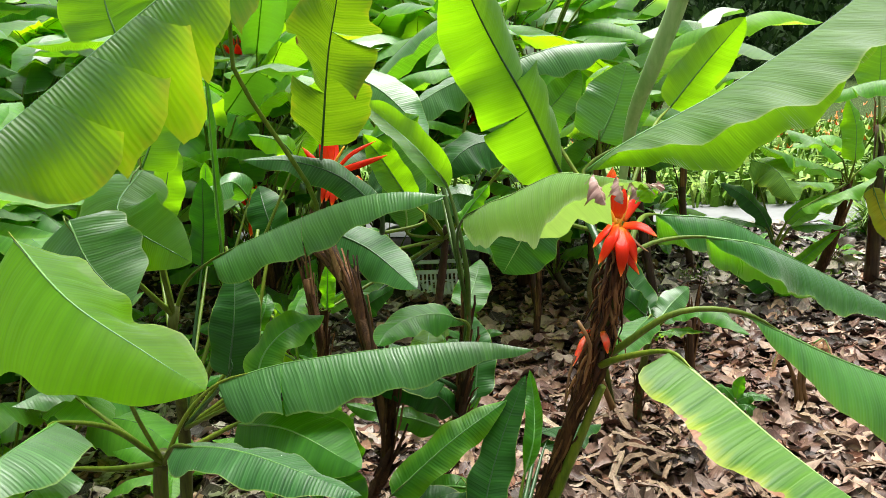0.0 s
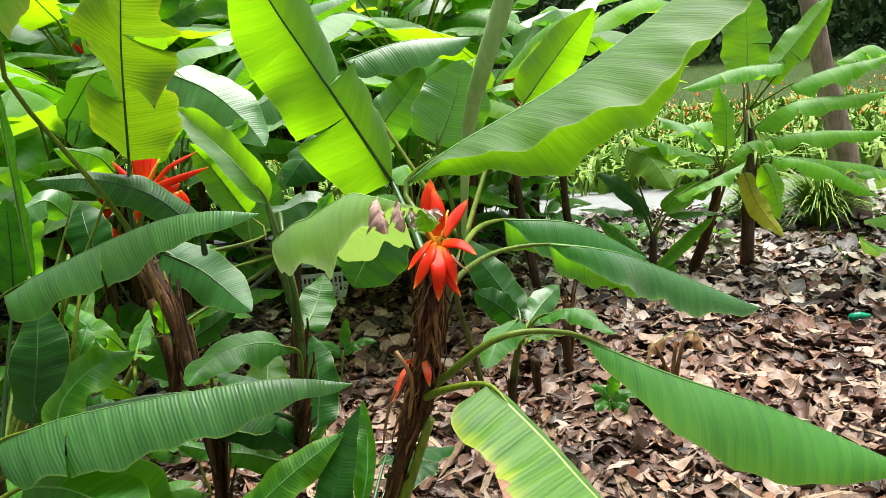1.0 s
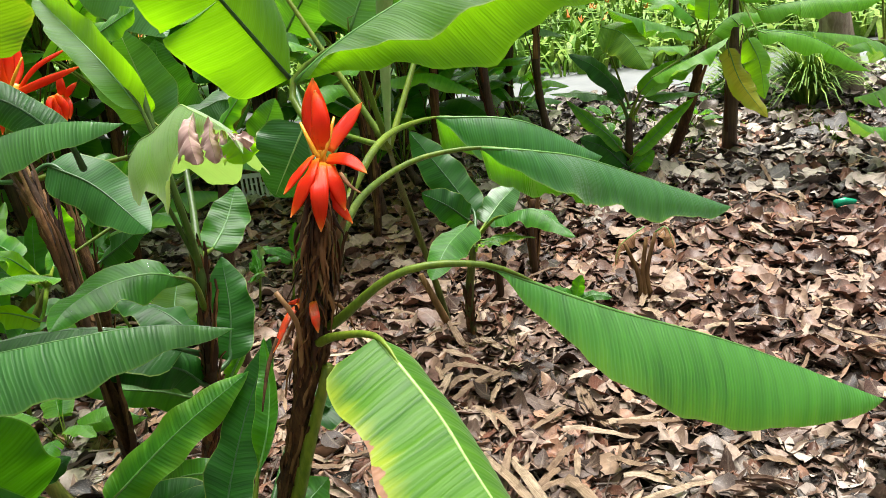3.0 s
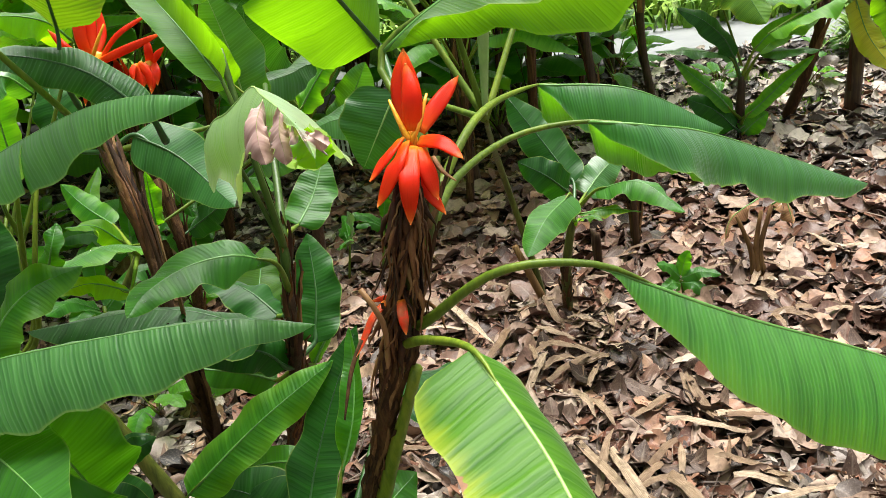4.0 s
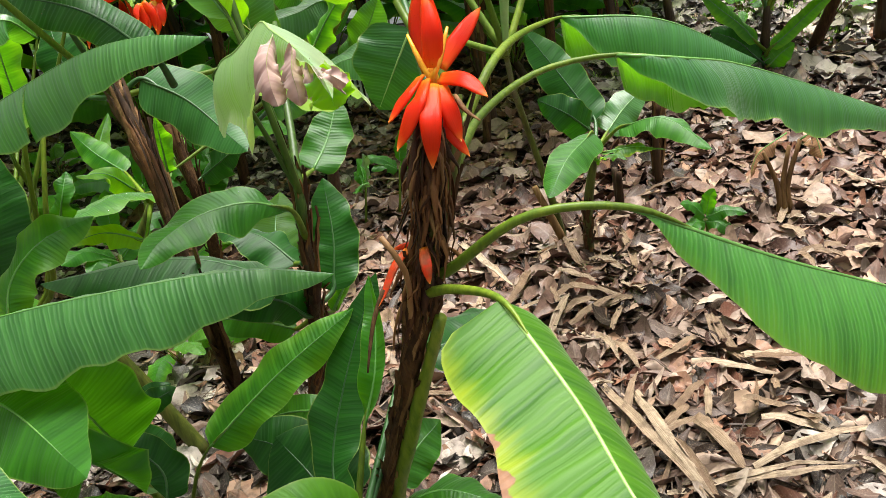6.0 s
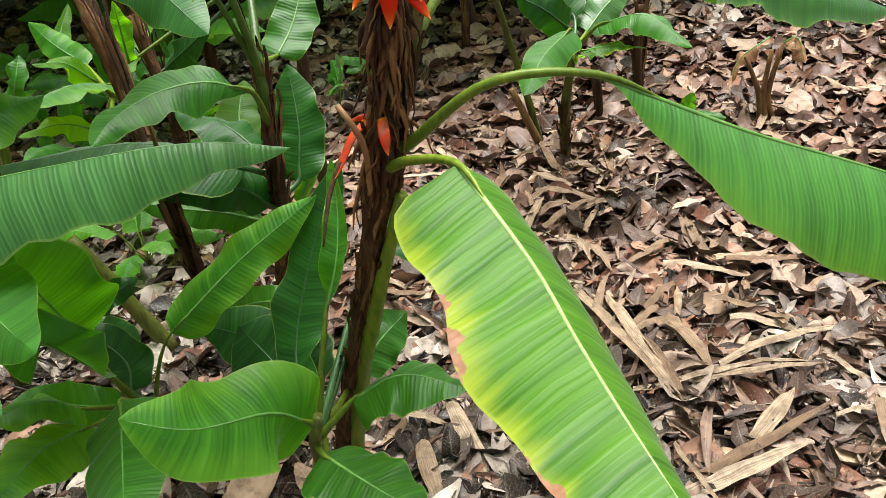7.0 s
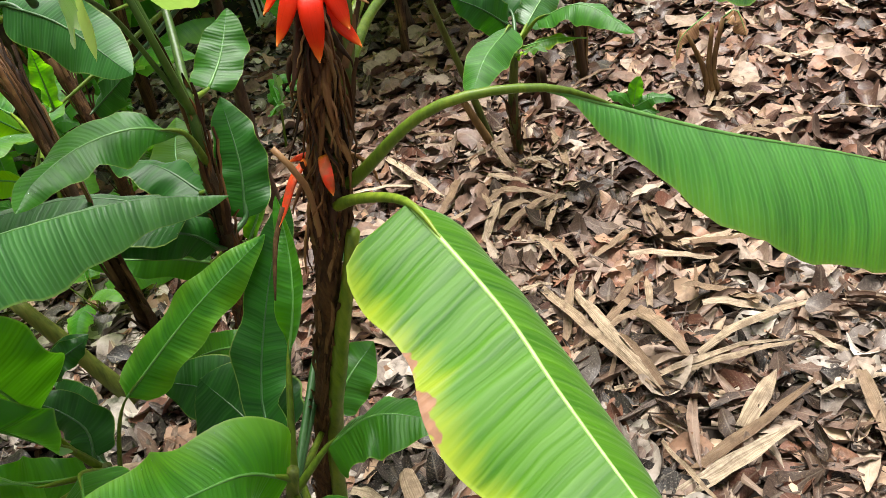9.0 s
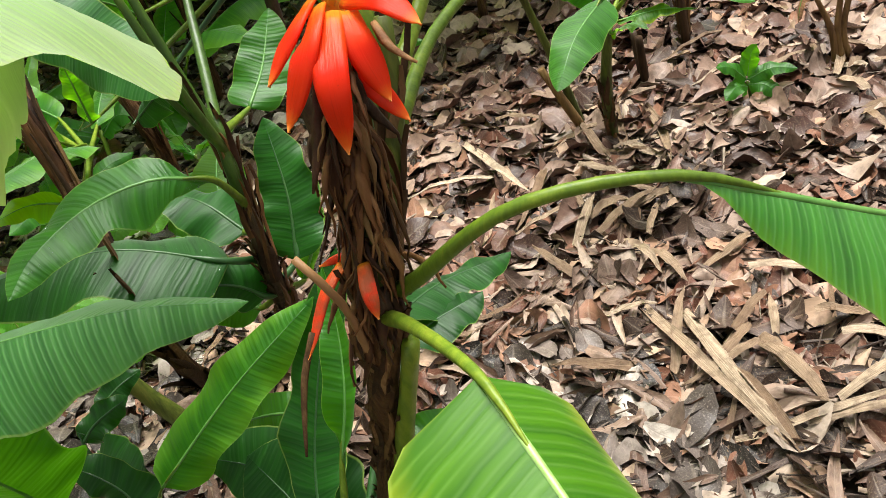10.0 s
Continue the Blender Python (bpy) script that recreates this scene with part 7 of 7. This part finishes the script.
for k in range(11):
    copy_thing(low[k % 2], pose(0.3 + 0.42 * k + lane_rnd.uniform(-0.15, 0.15), 6.2 + lane_rnd.uniform(-0.5, 0.9), 0, 0, 0, lane_rnd.uniform(0, 360)) @ Matrix.Scale(lane_rnd.uniform(0.4, 0.75) * (1.0 if k < 3 else 0.42), 4))
for px, py, size in ((0.45, 6.4, 1.0), (0.8, 6.7, 0.9), (1.1, 6.55, 0.8), (1.4, 6.9, 0.7)):
    copy_thing(low[0], pose(px, py, 0, 0, 0, 210 * px) @ Matrix.Scale(size, 4))
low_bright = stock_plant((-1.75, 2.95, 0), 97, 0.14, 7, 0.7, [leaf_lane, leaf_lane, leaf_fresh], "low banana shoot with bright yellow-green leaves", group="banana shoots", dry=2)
for px, py, size in ((-0.78, 2.8, 0.36), (-1.25, 2.75, 0.42), (-0.95, 3.3, 0.36), (-1.62, 3.9, 0.34), (-2.2, 4.7, 0.4), (-1.95, 4.2, 0.3)):
    copy_thing(low_bright, pose(px, py, 0, 0, 0, 400 * px) @ Matrix.Scale(size, 4))
for px, py, size in ((-1.02, 3.0, 1.5), (-1.15, 3.45, 1.7), (-0.7, 3.4, 1.2), (-0.58, 2.95, 1.0), (-0.85, 3.75, 1.5), (-0.3, 3.7, 1.0)):
    copy_thing(seedling_two, pose(px, py, 0, 0, 0, 300 * px) @ Matrix.Scale(size, 4))
for px, py, kind, size in ((-1.85, 2.0, 2, 0.9), (-2.3, 2.6, 4, 0.9), (0.22, 4.45, 2, 0.72)):
    copy_thing(stock[kind], pose(px, py, 0, 0, 0, 70 * kind) @ Matrix.Scale(size, 4))


def tree(foot, pts, radii):
    """A leaning bare trunk beside the path."""
    ob = plant_thing(foot, "leaning tree trunk with pale flaking bark beside the path", name="tree", category="tree", group="trees")
    tube("trunk", ob, [foot, *pts], radii, bark, n=24, sides=14, lump=0.35)
    return ob


tree((3.75, 6.4, 0.0), [(3.6, 6.4, 0.6), (3.45, 6.4, 1.2), (3.25, 6.4, 1.9), (3.1, 6.4, 2.6)], [0.12, 0.085, 0.07, 0.062])
tree((4.3, 6.5, 0.0), [(4.2, 6.5, 0.8), (4.05, 6.5, 1.7), (3.9, 6.5, 2.6)], [0.10, 0.08, 0.07])


def strap_clump(foot, height, count, seed):
    """A dense tuft of narrow yellow-green straps."""
    rnd = random.Random(seed)
    ob = plant_thing(foot, "bushy clump of narrow yellow-green strap leaves", name="strap_leaf_clump", category="shrub", group="shrubs")
    verts, faces = [], []
    for _ in range(count):
        a, ln, b = rnd.uniform(0, 6.28), height * rnd.uniform(0.5, 1.1), rnd.uniform(0.2, 0.9)
        d = Vector((math.cos(a), math.sin(a), 0))
        sd = Vector((-d.y, d.x, 0)) * 0.011
        o = d * rnd.uniform(0, 0.12) + Vector((0, 0, rnd.uniform(0, 0.35) * height))
        first = len(verts)
        for k in range(5):
            s = k / 4
            p = o + d * ln * b * s + Vector((0, 0, ln * (s - (0.5 + 0.4 * b) * s * s)))
            verts += [p - sd * (1 - s * 0.9), p + sd * (1 - s * 0.9)]
        faces += [(first + 2 * k, first + 2 * k + 1, first + 2 * k + 3, first + 2 * k + 2) for k in range(4)]
    mesh_object("leaf_tuft", verts, faces, grass_bright, ob)


strap_clump((3.35, 6.2, 0), 0.65, 500, 4)
strap_clump((3.0, 6.6, 0), 0.5, 300, 5)


# ---- the lane, the far bed, the pond and the trees beyond ----
def flat_strip(name, pts, z, material, label, category):
    verts = [(x, y, z) for x, y in pts]
    ob = mesh_object(name, verts, [tuple(range(len(pts)))], material, smooth=False)
    return tagged(ob, label, category, kind="structure")


flat_strip("path", [(-9, 7.9), (16, 6.6), (16, 7.9), (-9, 9.2)], -0.006, lane_grey, "pale grey wet path behind the plants", "path")
flat_strip("water", [(-60, 17), (160, 13), (260, 130), (-100, 150)], -0.010, pond_green, "still green pond", "pond")


def tuft_field(name, label, category, count, xr, yr, h, material, seed, w=0.006, lean=0.5, patchy=False):
    rnd = random.Random(seed)
    verts, faces = [], []
    for _ in range(count):
        x, y = rnd.uniform(*xr), rnd.uniform(*yr)
        if patchy and noise.noise(Vector((x * 1.7, y * 2.3, seed))) < 0.08:
            continue
        a, ln = rnd.uniform(0, 6.28), h * rnd.uniform(0.5, 1.2)
        o = Vector((x, y, -0.02))
        d = Vector((math.cos(a), math.sin(a), 0))
        sd = Vector((-d.y, d.x, 0)) * w * rnd.uniform(0.6, 1.5)
        k = rnd.uniform(0.1, lean)
        first = len(verts)
        verts += [o - sd, o + sd, o + d * ln * k * 0.35 + sd * 0.9 + Vector((0, 0, ln * 0.6)), o + d * ln * k * 0.35 - sd * 0.9 + Vector((0, 0, ln * 0.6)), o + d * ln * k + Vector((0, 0, ln * (1 - 0.4 * k)))]
        faces += [(first, first + 1, first + 2, first + 3), (first + 3, first + 2, first + 4)]
    ob = mesh_object(name, verts, faces, material)
    return tagged(ob, label, category, kind="stuff")


tuft_field("grass", "short green grass along the path", "grass", 9000, (-3, 9), (5.6, 6.9), 0.05, grass_bright, 3, w=0.004, patchy=True)
tuft_field("flower_bed_leaves", "dense bright green strap leaves across the path", "flower bed", 22000, (-6, 15), (8.3, 14.5), 0.40, grass_bright, 4, w=0.03, lean=1.3)
tuft_field("verge_grass", "bright green grass on the verge by the litter", "grass", 26000, (0.8, 9), (5.2, 6.8), 0.06, grass_bright, 6, w=0.005, patchy=True)


def flower_spikes():
    rnd = random.Random(9)
    verts, faces = [], []
    for _ in range(700):
        o = Vector((rnd.uniform(-6, 16), rnd.uniform(8.8, 14.5), rnd.uniform(0.34, 0.5)))
        for k in range(4):
            a, b = rnd.uniform(0, 6.28), rnd.uniform(0.02, 0.07)
            d = Vector((math.cos(a), math.sin(a), rnd.uniform(0.3, 1.5))) * b
            sd = Vector((-d.y, d.x, 0)).normalized() * 0.014
            first = len(verts)
            verts += [o - sd, o + sd, o + d + sd * 0.3, o + d - sd * 0.3]
            faces.append((first, first + 1, first + 2, first + 3))
    ob = mesh_object("orange_flowers", verts, faces, bed_orange)
    tagged(ob, "small orange flower spikes above the far bed", "flowers", kind="stuff")


bed_orange = plain_material("bed_orange", (0.75, 0.14, 0.02), 0.5, (0.8, 0.3, 0.05), 3.0)
flower_spikes()


def far_trees():
    """The dark wooded bank beyond the pond: many small leaf clumps with an uneven top, before an added backdrop sheet.
    """
    rnd = random.Random(31)
    verts, faces = [], []
    for _ in range(60000):
        a = rnd.uniform(-1.0, 1.0)
        r = rnd.uniform(36, 46)
        top = 8 + 4 * noise.noise(Vector((a * 6, 0, 0))) + 2.5 * noise.noise(Vector((a * 22, 4, 0)))
        o = Vector((math.sin(a) * r, math.cos(a) * r, max(0.1, top * rnd.random() ** 0.8)))
        m3 = Euler((rnd.uniform(0, 6.28), rnd.uniform(0, 6.28), rnd.uniform(0, 6.28))).to_matrix()
        sz = rnd.uniform(0.12, 0.34)
        first = len(verts)
        verts += [m3 @ Vector(p) * sz + o for p in ((-1, 0, 0), (0, -0.5, 0.1), (1, 0, 0), (0, 0.5, 0.15))]
        faces.append((first, first + 1, first + 2, first + 3))
    # backdrop sheet added behind the clumps: one curved wall in their dark green
    for k in range(60):
        a0, a1 = -1.5 + 0.05 * k, -1.45 + 0.05 * k
        first = len(verts)
        t0, t1 = (6 + 3 * noise.noise(Vector((a * 6, 0, 0))) for a in (a0, a1))
        verts += [Vector((math.sin(a) * 47, math.cos(a) * 47, z)) for a, z in ((a0, 0), (a1, 0), (a1, t1), (a0, t0))]
        faces.append((first, first + 1, first + 2, first + 3))
    ob = mesh_object("far_woods", verts, faces, hedge_green)
    tagged(ob, "dark green woodland on the far bank", "woods", kind="stuff")


far_trees()


def white_crate():
    """A slatted white plastic crate far back between the stems."""
    ob = new("crate")
    ob.location = (-0.45, 5.45, 0.0)
    tagged(ob, "white slatted plastic crate on the ground among stems", "crate")
    def box(name, x0, x1, y0, y1, z0, z1):
        v = [(x, y, z) for z in (z0, z1) for y in (y0, y1) for x in (x0, x1)]
        f = [(0, 2, 3, 1), (4, 5, 7, 6), (0, 1, 5, 4), (1, 3, 7, 5), (3, 2, 6, 7), (2, 0, 4, 6)]
        mesh_object(name, v, f, white_plastic, ob, smooth=False)
    for z in (0.0, 0.15):
        box("rail", -0.2, 0.2, -0.02, 0.0, z, z + 0.025)
        box("rail", -0.2, 0.2, 0.28, 0.30, z, z + 0.025)
    for k in range(14):
        x = -0.195 + 0.029 * k
        box("slat", x, x + 0.014, -0.015, -0.005, 0.025, 0.15)
    box("floor_panel", -0.2, 0.2, 0.0, 0.28, 0.0, 0.012)


white_crate()
cap = tube_mesh([Vector((0, 0, 0)), Vector((0.05, 0.01, 0.004)), Vector((0.10, 0.0, 0.0))], [0.022, 0.02, 0.012], 10)
cap_ob = mesh_object("bottle_piece", cap[0], cap[1], bottle_green)
cap_ob.location = (2.48, 4.10, 0.045)
tagged(cap_ob, "small crushed green plastic bottle lying on dead leaves", "litter")
straw_rnd = random.Random(55)
for _ in range(110):
    x, y, a, ln = straw_rnd.uniform(-1.2, 3.2), straw_rnd.uniform(1.5, 5.2), straw_rnd.uniform(0, 6.28), straw_rnd.uniform(0.12, 0.3)
    dry_strip(x, y, x + math.cos(a) * ln, y + math.sin(a) * ln, straw_rnd.uniform(0.005, 0.014), 0.062)
for k in range(46):
    x, y, a, ln = straw_rnd.uniform(0.35, 1.5), straw_rnd.uniform(2.2, 3.4), straw_rnd.uniform(0, 6.28), straw_rnd.uniform(0.10, 0.24)
    dry_strip(x, y, x + math.cos(a) * ln, y + math.sin(a) * ln, straw_rnd.uniform(0.008, 0.018), 0.06)
